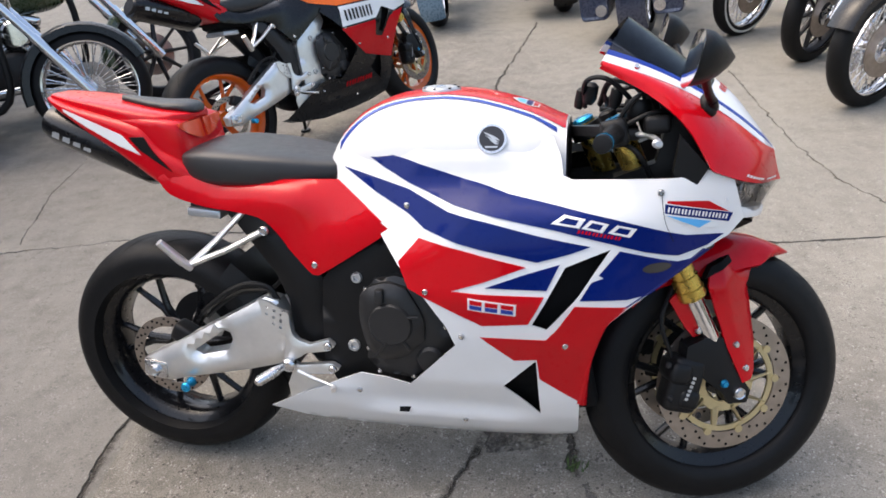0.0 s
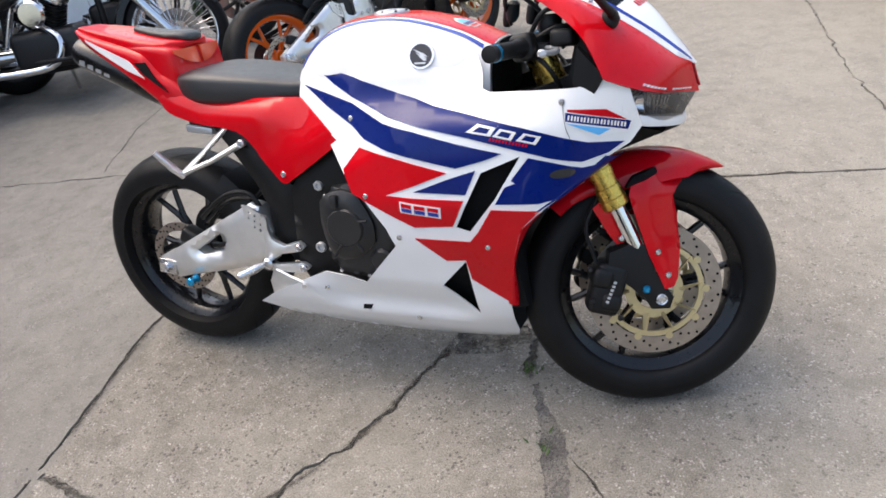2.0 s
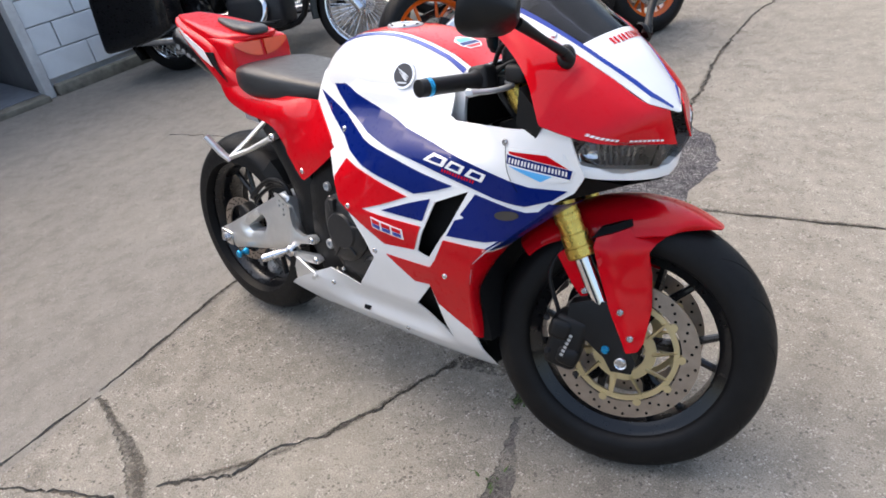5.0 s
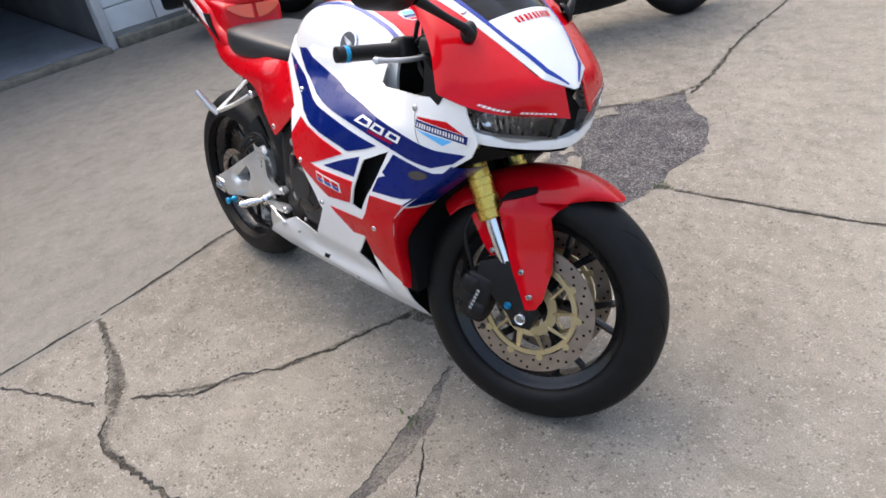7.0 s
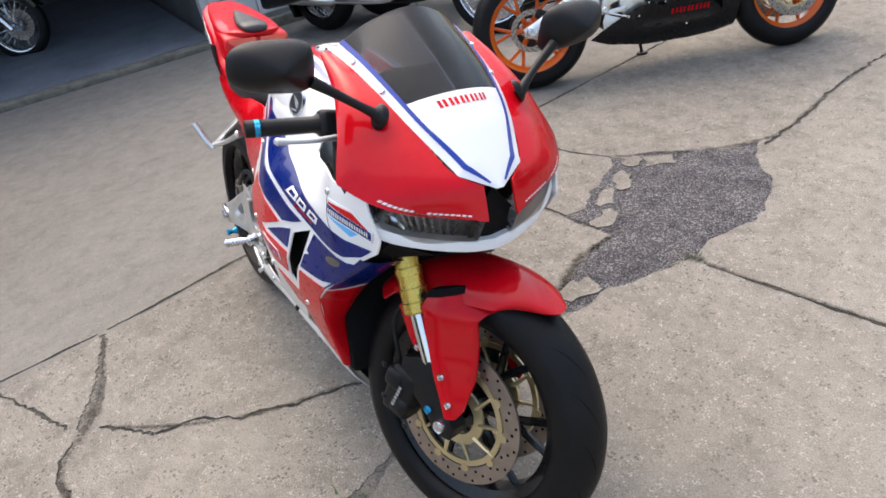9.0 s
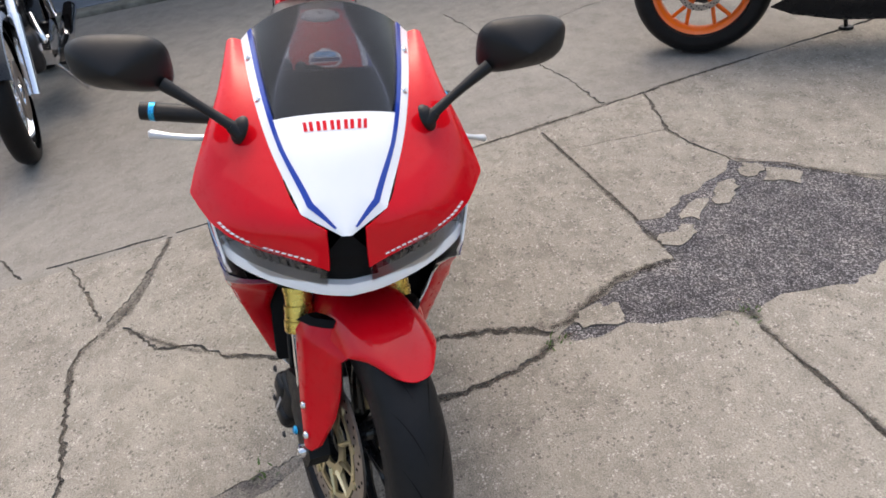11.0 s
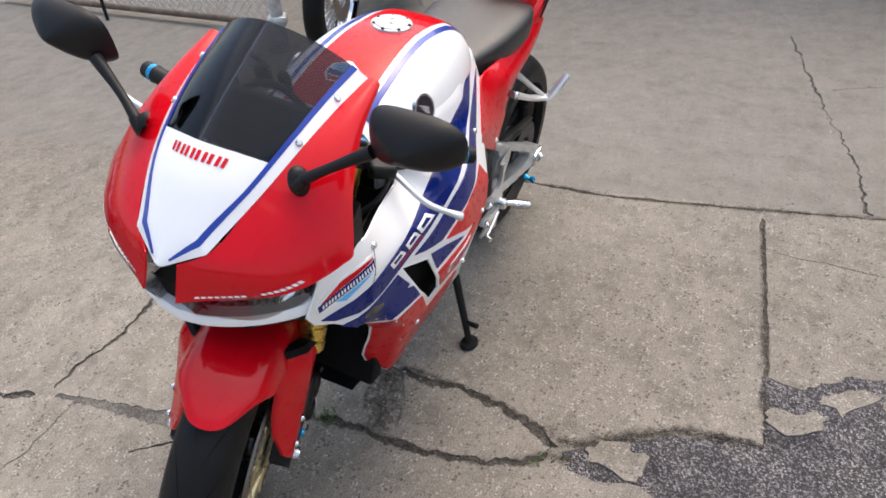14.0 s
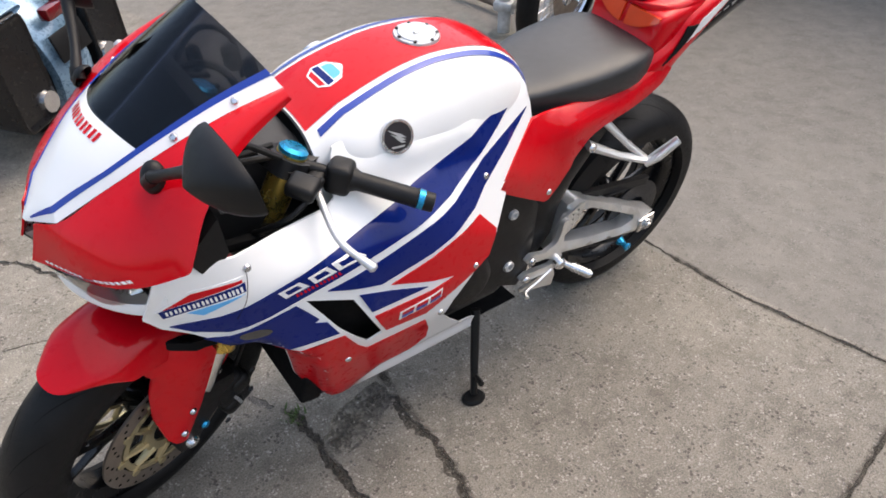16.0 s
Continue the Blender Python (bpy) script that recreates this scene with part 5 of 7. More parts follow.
    for s in (-1, 1):
        y = s * 0.103
        fa = lambda z: (fork_at(z), y, z)
        part("fork_tube", turned(tube([fa(0.888), fa(0.601), fa(0.600), fa(0.585), fa(0.584), fa(0.562), fa(0.561), fa(0.536), fa(0.535), fa(0.517), fa(0.514)], [0.0262, 0.0262, 0.0285, 0.0285, 0.0268, 0.0268, 0.0295, 0.0295, 0.0315, 0.0315, 0.029], 28)), GOLD, bike, "gold anodised fork tube", sharp=22)
        part("fork_slider", turned(tube([fa(0.52), fa(0.36)], 0.0205, 20)), CHROME, bike, "polished fork slider")
        x0 = fork_at(0.40)
        foot = [(x0 - 0.030, 0.425), (x0 + 0.020, 0.425), (x0 + 0.034, 0.36), (FRONT.x + 0.032, 0.30), (FRONT.x + 0.024, 0.272), (FRONT.x - 0.018, 0.272), (FRONT.x - 0.035, 0.30), (x0 - 0.045, 0.345), (x0 - 0.075, 0.36), (x0 - 0.07, 0.41)]
        part("fork_foot", turned(plate(foot, s * 0.080, s * 0.122, step=0.04, dome=0.006)), BLACK, bike, "black fork foot")
        part("axle_bolt", turned(lathe([(0.0, -0.008), (0.008, -0.008), (0.009, -0.004), (0.013, -0.006), (0.0145, 0.0), (0.0145, 0.01)], 20, m=pose(FRONT.x + 0.002, s * 0.128, 0.298, 0, 0, 0 if s < 0 else 180))), STEEL, bike)
        part("caliper_bolt", turned(bolt(pose(FRONT.x - 0.032, s * 0.128, 0.322, 0, 0, 0 if s < 0 else 180), 0.009, 0.006)), CYAN, bike)
        # caliper
        cal = turned(block((0.075, 0.062, 0.125), 0.016, pose(FRONT.x - 0.118, s * 0.098, 0.322, 0, 14, 0), seg=3))
        cal = joined(cal, turned(block((0.05, 0.075, 0.05), 0.014, pose(FRONT.x - 0.13, s * 0.098, 0.352, 0, 14, 0), seg=3)))
        cal = joined(cal, turned(block((0.05, 0.075, 0.045), 0.014, pose(FRONT.x - 0.112, s * 0.098, 0.292, 0, 14, 0), seg=3)))
        cal = part("brake_caliper", cal, BLACK, bike, "black brake caliper")
        bm = bmesh.new()
        for q in range(6):
            block((0.006, 0.001, 0.007), 0, S @ pose(FRONT.x - 0.122 + 0.0035 * q, s * 0.1365, 0.298 + 0.009 * q, 0, -68, 0), bm)
        tagged(part("caliper_writing", bm, SILVER, cal, smooth=False), kind="stuff")
        for dx, dz in ((-0.16, 0.375), (-0.155, 0.30), (-0.09, 0.255)):
            part("caliper_screw", turned(bolt(pose(FRONT.x + dx, s * 0.128, dz, 0, 0, 0 if s < 0 else 180), 0.007, 0.005)), CHARCOAL, cal)
        part("brake_hose", turned(tube([(FRONT.x - 0.14, s * 0.10, 0.38), (FRONT.x - 0.165, s * 0.10, 0.47), (FRONT.x - 0.13, s * 0.085, 0.56), (FRONT.x - 0.16, s * 0.06, 0.66)], 0.005, 8, steps=14)), BLACK, bike)
        # fender leg
        leg = [(FRONT.x + x, z) for x, z in ((0.075, 0.568), (0.046, 0.548), (0.034, 0.530), (0.044, 0.485), (0.051, 0.41), (0.043, 0.343), (0.033, 0.325), (0.010, 0.320), (0.0, 0.344), (-0.028, 0.404), (-0.056, 0.486), (-0.073, 0.541), (-0.068, 0.561), (-0.02, 0.576), (0.02, 0.590), (0.06, 0.590))]

        def leg_y(x, z):
            mid = interp(z, [0.33, 0.37, 0.45, 0.54, 0.6], [FRONT.x + 0.034, FRONT.x + 0.022, FRONT.x - 0.006, FRONT.x - 0.024, FRONT.x - 0.03])
            bend = max(0.0, z - 0.545) * (0.5 if x < FRONT.x else 0.8)
            return min(0.126, 0.120 - 0.62 * (x - mid)) - bend

        lg = part("fender_leg", turned(skin(leg, lambda x, z: (x, s * leg_y(x, z), z), 1, (), 0.012, lambda x, z, p: (p[0], p[1] - s * 0.007, p[2]))), pal["fender"], bike, pal["fender_label"], sharp=60)
        gap = [(FRONT.x + x, z) for x, z in ((-0.080, 0.556), (-0.062, 0.580), (-0.01, 0.596), (0.024, 0.597), (0.010, 0.588), (-0.02, 0.578), (-0.055, 0.567))]
        part("fender_gap", turned(skin(gap, lambda x, z: (x, s * (leg_y(x, z) + 0.0035), z), 1, (), 0.015, lambda x, z, p: (p[0], p[1] - s * 0.020, p[2]))), INNER, lg, "black slot above the fender leg")
        leg2 = [(FRONT.x - 0.13, 0.53), (FRONT.x - 0.095, 0.52), (FRONT.x - 0.075, 0.43), (FRONT.x - 0.095, 0.425), (FRONT.x - 0.115, 0.45), (FRONT.x - 0.15, 0.51)]
        part("fender_rear_leg", turned(skin(leg2, lambda x, z: (x, s * 0.105, z), 1, (), 0.03, lambda x, z, p: (p[0], p[1] - s * 0.005, p[2]))), pal["fender"], bike)
        for dx, dz, dy in ((-0.008, 0.409, 0.1265), (0.016, 0.354, 0.1265), (-0.087, 0.44, 0.1105)):
            part("fender_screw", turned(bolt(pose(FRONT.x + dx, s * dy, dz, 0, 0, 0 if s < 0 else 180), 0.0075, 0.006)), STEEL, lg)
    # front fender shell
    bm = bmesh.new()
    na, ny, R0 = 34, 16, 0.322
    g = []
    for i in range(na + 1):
        a = radians(58.5 + (139 - 58.5) * i / na)
        f = i / na
        hw = 0.076 * (1 - 0.22 * max(0, (0.14 - f) / 0.14) ** 2) + 0.014 * math.sin(math.pi * min(1, f * 1.2))
        tip = max(0.0, (0.22 - f) / 0.22)
        row = []
        for j in range(ny + 1):
            v = -1 + 2 * j / ny
            aa = a + radians(13) * tip * abs(v) ** 2.2
            drop = (0.040 + 0.035 * math.sin(math.pi * f) ** 2) * abs(v) ** 2.6 + 0.006 * (1 - abs(v)) * tip
            r = R0 + 0.011 - drop
            row.append((FRONT.x + r * math.cos(aa), hw * math.sin(v * 1.25) / math.sin(1.25), FRONT.z + r * math.sin(aa)))
        g.append(row)
    top = [[bm.verts.new(p) for p in row] for row in g]
    low = [[bm.verts.new((FRONT.x + (p[0] - FRONT.x) * 0.987, p[1] * 0.96, FRONT.z + (p[2] - FRONT.z) * 0.987)) for p in row] for row in g]
    for q in (top, low):
        for i in range(na):
            for j in range(ny):
                bm.faces.new((q[i][j], q[i][j + 1], q[i + 1][j + 1], q[i + 1][j]))
    for i in range(na):
        for j in (0, ny):
            bm.faces.new((top[i][j], top[i + 1][j], low[i + 1][j], low[i][j]))
    for j in range(ny):
        for i in (0, na):
            bm.faces.new((top[i][j], top[i][j + 1], low[i][j + 1], low[i][j]))
    part("front_fender", turned(bm), pal["fender"], bike, pal["fender_label"], sharp=60)
    wheel(bike, "front_wheel", S @ Matrix.Translation(FRONT), 0.306, 0.120, pal["rim"], 6, 0.158, 0.066, CARRIER, pal["rim_label"])

    # bars, clamps and controls
    part("lower_clamp", turned(block((0.08, 0.25, 0.03), 0.01, pose(fork_at(0.70) - 0.012, 0, 0.70, 0, -25, 0))), CHARCOAL, bike)
    for s in (-1, 1):
        b0, b1 = Vector((fork_at(0.872), s * 0.11, 0.876)), Vector((fork_at(0.872) - 0.114, s * 0.322, 0.858))
        d = (b1 - b0)
        part("handlebar", turned(tube([b0, b0 + d * 0.5], 0.011, 14)), BLACK, bike)
        part("bar_clamp", turned(lathe([(0.0265, -0.016), (0.037, -0.016), (0.037, 0.016), (0.0265, 0.016)], 24, "Z", m=pose(b0.x, s * 0.103, 0.87, 0, -25, 0))), CHARCOAL, bike)
        part("grip", turned(tube([b0 + d * f for f in (0.40, 0.42, 0.46, 0.86, 0.88)], [0.021, 0.021, 0.0165, 0.0165, 0.018], 18)), BLACK, bike, "black rubber grip")
        part("bar_end_ring", turned(tube([b0 + d * f for f in (0.885, 0.925)], 0.0175, 18)), CYAN, bike, "blue anodised ring")
        part("bar_end", turned(tube([b0 + d * f for f in (0.925, 0.995, 1.0)], [0.017, 0.0165, 0.012], 18)), BLACK, bike)
        part("switch_box", turned(block((0.05, 0.045, 0.055), 0.012, Matrix.Translation(b0 + d * 0.33) @ pose(0, 0, 0, 0, -10, s * 25), seg=3)), BLACK, bike, "black switch housing")
        lv = spline([b0 + d * 0.26 + Vector((0.035, 0, -0.004)), b0 + d * 0.42 + Vector((0.074, 0, -0.006)), b0 + d * 0.70 + Vector((0.112 + 0.018 * s, 0, -0.014 - 0.007 * s)), b0 + d * 1.01 + Vector((0.130 + 0.03 * s, 0, -0.016 - 0.013 * s))], 14)
        part("lever", turned(tube(lv + [lv[-1] + Vector((0.0, s * 0.004, 0))], [0.0075] * 3 + [0.0065] * 9 + [0.006, 0.0075, 0.0095, 0.006], 12, flat=0.8)), SILVER, bike, "silver lever with a ball end")
        part("lever_perch", turned(block((0.05, 0.03, 0.024), 0.008, Matrix.Translation(b0 + d * 0.22 + Vector((0.02, 0, -0.006))) @ pose(0, 0, 0, 0, 0, s * 20))), BLACK, bike)
    part("fluid_cup", turned(lathe([(0.0, 0.028), (0.024, 0.028), (0.026, 0.022), (0.026, 0.0), (0.02, -0.01)], 24, "Z", m=pose(fork_at(0.93) + 0.045, -0.155, 0.905))), BLACK, bike)
    part("fork_cap", turned(lathe([(0.0, 0.010), (0.019, 0.010), (0.025, 0.005), (0.025, -0.006), (0.023, -0.014)], 24, "Z", m=pose(fork_at(0.89), 0.103, 0.890, 0, -25, 0))), CYAN, bike, "blue fork cap")
    part("fork_cap", turned(lathe([(0.0, 0.010), (0.019, 0.010), (0.025, 0.005), (0.025, -0.006), (0.023, -0.014)], 24, "Z", m=pose(fork_at(0.89), -0.103, 0.890, 0, -25, 0))), CYAN, bike, "blue fork cap")
    for q, (y0, y1) in enumerate(((-0.14, -0.03), (-0.10, 0.04), (0.13, 0.02), (0.10, -0.04))):
        part("cable", tube([(0.43, y0, 0.90), (0.52, y0 * 0.9, 0.92 - 0.01 * q), (0.57, (y0 + y1) / 2, 0.85), (0.54, y1, 0.76)], 0.0055, 8, steps=14), BLACK, bike)

    for q, pts in enumerate((((0.40, -0.06, 0.93), (0.40, -0.10, 0.985), (0.44, -0.13, 0.995), (0.49, -0.12, 0.95), (0.52, -0.08, 0.88)), ((0.43, 0.04, 0.92), (0.45, -0.02, 0.975), (0.50, -0.06, 0.97), (0.55, -0.05, 0.90)), ((0.46, -0.15, 0.91), (0.50, -0.16, 0.965), (0.55, -0.13, 0.955), (0.57, -0.10, 0.88)))):
        part("cable", tube(pts, 0.0065 if q % 2 else 0.005, 8, steps=20), BLACK, bike)
    for x, y, z, r in ((0.405, -0.075, 0.962, 0.015), (0.455, -0.105, 0.958, 0.013), (0.385, -0.045, 0.948, 0.012)):
        part("cable_fitting", tube([(x, y, z - 0.022), (x + 0.004, y - 0.002, z - 0.01), (x + 0.008, y - 0.004, z + 0.014), (x + 0.009, y - 0.004, z + 0.02)], [r * 0.7, r, r * 0.95, r * 0.5], 12), BLACK, bike)
    yx = fork_at(0.878)
    yoke = [(yx - 0.035, -0.135), (yx + 0.03, -0.135), (yx + 0.035, -0.06), (yx + 0.05, 0.0), (yx + 0.035, 0.06), (yx + 0.03, 0.135), (yx - 0.035, 0.135), (yx - 0.045, 0.06), (yx - 0.06, 0.0), (yx - 0.045, -0.06)]
    part("top_yoke", turned(skin(yoke, lambda x, y: (x, y, 0.882), 1, (), 0.04, lambda x, y, p: (x, y, 0.862))), CHARCOAL, bike, "dark top yoke")
    part("ignition_switch", turned(lathe([(0.0, 0.03), (0.014, 0.03), (0.019, 0.026), (0.021, 0.0), (0.021, -0.03)], 20, "Z", m=pose(fork_at(0.88) + 0.025, 0, 0.885, 0, -25, 0))), BLACK, bike)
    part("ignition_key", turned(block((0.006, 0.024, 0.032), 0.002, pose(fork_at(0.88) + 0.012, 0, 0.935, 0, -25, 0))), BLACK, bike)
    part("master_cylinder", turned(block((0.05, 0.075, 0.035), 0.010, pose(fork_at(0.87) + 0.045, -0.18, 0.885, 0, 0, -20), seg=3)), BLACK, bike)
    part("clutch_perch", turned(block((0.045, 0.05, 0.028), 0.009, pose(fork_at(0.87) + 0.035, 0.165, 0.884, 0, 0, 20), seg=3)), BLACK, bike)
    for q, pts in enumerate((((0.44, 0.15, 0.91), (0.50, 0.13, 0.945), (0.555, 0.09, 0.93), (0.58, 0.07, 0.85)), ((0.46, -0.16, 0.90), (0.53, -0.165, 0.935), (0.57, -0.12, 0.91), (0.575, -0.06, 0.82)), ((0.45, -0.13, 0.88), (0.50, -0.17, 0.86), (0.53, -0.15, 0.80), (0.54, -0.10, 0.72)), ((0.38, 0.17, 0.86), (0.44, 0.19, 0.83), (0.48, 0.16, 0.79), (0.50, 0.10, 0.74)))):
        part("cable", tube(pts, 0.0055 - 0.0006 * (q % 2), 8, steps=16), BLACK, bike)
    for s in (-1, 1):
        part("inner_panel", plate([(0.59, 0.955), (0.60, 0.90), (0.645, 0.84), (0.60, 0.77), (0.48, 0.775), (0.46, 0.80), (0.54, 0.83), (0.555, 0.90), (0.54, 0.95)], s * 0.10, s * 0.135, step=0.04, dome=0.008), BLACK, bike, "black inner cockpit panel")

    # mirrors
    for s in (-1, 1):
        part("mirror_base", lathe([(0.0, -0.016), (0.012, -0.016), (0.02, -0.009), (0.024, 0.0), (0.024, 0.006)], 20, m=Matrix.Translation((0.630, s * 0.151, 0.946)) @ Vector((0.45, s * 0.75, 0.5)).to_track_quat("-Y", "Z").to_matrix().to_4x4() @ Matrix.Diagonal((0.72, 0.6, 0.98, 1))), BLACK, bike)
        part("mirror_hinge", tube([(0.636, s * 0.150, 0.940), (0.633, s * 0.163, 0.955)], [0.0120, 0.0100], 16), BLACK, bike)
        part("mirror_stalk", tube([(0.634, s * 0.158, 0.952), (0.618, s * 0.20, 0.980), (0.602, s * 0.258, 1.018)], [0.0095, 0.0078, 0.011], 12, steps=10), BLACK, bike)
        rings = []
        for i in range(15):
            f = i / 14
            sc = max(0.02, (1 - f**1.9) ** 0.85)
            ring = []
            for k in range(28):
                a = 2 * math.pi * k / 28
                c, sn = math.cos(a), math.sin(a)
                w = 0.075 * math.copysign(abs(c) ** 0.62, c) * sc
                h = 0.046 * math.copysign(abs(sn) ** 0.62, sn) * sc * (1 - 0.16 * c) + 0.10 * w
                ring.append((0.576 + 0.064 * f + 0.24 * h * (1 - f), s * (0.317 + w), 1.047 + h))
            rings.append(ring)
        mir = part("mirror_shell", loft(rings), BLACK, bike, "black mirror shell", sharp=60)
        glass = [Vector(p) for p in rings[0]]
        hub = sum(glass, Vector()) / len(glass)
        part("mirror_glass", loft([[p - Vector((0.0005, 0, 0)) for p in glass], [hub + (p - hub) * 0.94 - Vector((0.001, 0, 0)) for p in glass]]), CHROME, mir, "mirror glass")

    # frame, engine
    for s in (-1, 1):
        part("frame_spar", plate(FRAME_A, s * 0.10, s * 0.150, step=0.03, dome=0.008), pal["frame"], bike, pal["frame_label"])
        part("frame_rear", plate(FRAME_B, s * 0.09, s * 0.132, step=0.03, dome=0.010), pal["frame2"], bike)
        for x, z, r in ((-0.092, 0.574, 0.013), (-0.112, 0.405, 0.015)):
            part("frame_bolt", lathe([(0.0, -0.002), (r * 0.42, -0.002), (r * 0.5, -0.008), (r * 0.85, -0.008), (r, -0.005), (r, 0.004)], 12, m=pose(x, s * 0.158, z, 0, 0, 0 if s < 0 else 180)), SILVER, bike)
        part("panel_screw", bolt(pose(-0.187, s * 0.1625, 0.602, 0, 0, 0 if s < 0 else 180), 0.008), STEEL, bike)
    part("engine", block((0.42, 0.26, 0.34), 0.04, pose(0.05, 0, 0.43), seg=3), CHARCOAL, bike, "dark engine block")
    cover = [(-0.078, 0.52), (-0.05, 0.575), (0.0, 0.585), (0.045, 0.572), (0.09, 0.51), (0.128, 0.44), (0.10, 0.385), (0.02, 0.335), (-0.05, 0.345), (-0.08, 0.38), (-0.07, 0.45)]
    eng = part("clutch_cover", plate(cover, -0.12, -0.168, step=0.018, dome=0.010), ENGINE, bike, "black engine side cover")
    bulge = soften([(-0.080, 0.542), (-0.054, 0.564), (-0.012, 0.573), (0.026, 0.562), (0.060, 0.495), (0.062, 0.440), (0.018, 0.398), (-0.036, 0.385), (-0.068, 0.411), (-0.084, 0.482)], [0, 3, 5, 7], 4)
    part("cover_dome", plate(bulge, -0.165, -0.186, step=0.014, dome=0.014), ENGINE, eng)
    part("cover_step", lathe([(0.0, -0.006), (0.046, -0.006), (0.050, -0.002), (0.052, 0.004)], 36, m=pose(-0.010, -0.199, 0.480)), ENGINE, eng)
    part("cover_lobe", lathe([(0.0, -0.012), (0.026, -0.011), (0.033, -0.004), (0.035, 0.02)], 28, m=pose(0.072, -0.176, 0.388)), ENGINE, eng)
    part("cover_rib", block((0.020, 0.02, 0.034), 0.006, pose(-0.030, -0.200, 0.548)), ENGINE, eng)
    for a, b in (((-0.05, 0.40), (-0.02, 0.44)), ((0.03, 0.42), (0.012, 0.45)), ((0.052, 0.50), (0.03, 0.50))):
        part("cover_fin", tube([(a[0], -0.197, a[1]), (b[0], -0.202, b[1])], 0.004, 8), ENGINE, eng)
    for x, z in ((-0.068, 0.553), (0.05, 0.566), (-0.072, 0.41), (-0.05, 0.352), (0.11, 0.47), (-0.075, 0.475), (0.03, 0.343)):
        part("cover_screw", bolt(pose(x, -0.176, z), 0.006), STEEL, eng)
    part("alternator_cover", lathe([(0.0, 0.022), (0.05, 0.021), (0.068, 0.012), (0.074, 0.0), (0.074, -0.04)], 36, m=pose(0.02, 0.155, 0.42)), BLACK, bike)
    part("sprocket_cover", block((0.10, 0.04, 0.12), 0.02, pose(-0.11, 0.125, 0.40), seg=3), CHARCOAL, bike)
    part("exhaust_pipe", tube([(0.30, 0.0, 0.30), (0.15, 0.0, 0.235), (-0.15, 0.02, 0.25), (-0.28, 0.03, 0.33), (-0.33, 0.02, 0.55), (-0.45, 0, 0.72)], 0.045, 14, steps=24), CHARCOAL, bike)

    # swingarm and rear wheel
    for s, hole in ((-1, SWING_HOLE), (1, SWING_HOLE_LEFT)):
        part("swingarm", plate(SWING, s * 0.100, s * 0.140, [hole], 0.016, dome=0.015), ALLOY, bike, "brushed silver swingarm", sharp=45)
        part("axle_adjuster", block((0.062, 0.012, 0.046), 0.004, pose(-0.645, s * 0.153, 0.305, 0, 8, 0)), STEEL, bike)
        part("axle_nut", lathe([(0.0, -0.014), (0.008, -0.014), (0.009, -0.008), (0.0155, -0.010), (0.0155, 0.0)], 6, m=pose(-0.642, s * 0.158, 0.306, 0, 0, 0 if s < 0 else 180)), STEEL, bike)
        part("stand_spool", lathe([(0.0, -0.034), (0.010, -0.034), (0.013, -0.030), (0.008, -0.022), (0.008, -0.012), (0.013, -0.004), (0.013, 0.0)], 18, m=pose(-0.556, s * 0.150, 0.272, 0, 0, 0 if s < 0 else 180)), CYAN, bike, "blue anodised stand spool")
    for pts, r in ((((-0.505, -0.128, 0.455), (-0.472, -0.130, 0.482), (-0.421, -0.132, 0.518), (-0.374, -0.132, 0.535), (-0.325, -0.130, 0.530), (-0.305, -0.128, 0.495)), 0.0075),
                   (((-0.50, -0.120, 0.440), (-0.46, -0.118, 0.475), (-0.40, -0.112, 0.508), (-0.33, -0.108, 0.515), (-0.28, -0.11, 0.56)), 0.006)):
        part("brake_hose", tube(pts, r, 8, steps=18), BLACK, bike)
    part("swingarm_brace", block((0.06, 0.20, 0.10), 0.02, pose(-0.30, 0, 0.43), seg=3), ALLOY, bike)
    part("hugger", loft([[(REAR.x + r * math.cos(a), y, REAR.z + r * math.sin(a)) for y in (-0.105, -0.09, 0, 0.09, 0.105) for r in (0.335 - 0.05 * (abs(y) > 0.1),)] for a in (radians(-4 + 7 * k) for k in range(9))], closed=False, caps=False), BLACK, bike, "black rear hugger")
    wheel(bike, "rear_wheel", Matrix.Translation(REAR), 0.308, 0.178, pal["rim"], 6, 0.108, 0.085, None, pal["rim_label"], rear=True)
    part("rear_caliper", block((0.08, 0.05, 0.05), 0.012, pose(-0.575, -0.095, 0.375, 0, 30, 0), seg=3), BLACK, bike)
    part("rear_sprocket", lathe([(0.05, 0.097), (0.102, 0.097), (0.102, 0.103), (0.05, 0.103)], 48, m=Matrix.Translation((REAR.x, 0, REAR.z))), CHARCOAL, bike)
    for z0, z1 in ((0.408, 0.455), (0.205, 0.345)):
        part("chain_run", tube([(REAR.x, 0.10, z0), (-0.12, 0.10, z1)], 0.008, 8, flat=0.6), CHARCOAL, bike)
    part("chain_guard", plate([(-0.66, 0.43), (-0.35, 0.485), (-0.33, 0.47), (-0.65, 0.408)], 0.095, 0.112, step=0.06), BLACK, bike)

    # rear-sets, hangers
    for s in (-1, 1):
        hp = lambda x, z, dy=0.0: (x, s * (0.172 + dy), z)
        upper = soften([(-0.280, 0.487), (-0.262, 0.482), (-0.262, 0.452), (-0.252, 0.421), (-0.218, 0.406), (-0.172, 0.420), (-0.157, 0.406), (-0.172, 0.392), (-0.229, 0.382), (-0.256, 0.366), (-0.290, 0.352), (-0.276, 0.414)], [0, 4, 5, 7, 8, 10], 3)
        rs = part("rear_set", plate(upper, s * 0.160, s * 0.172, (), 0.012, dome=0.006), ALLOY, bike, "silver rear-set bracket", sharp=50)
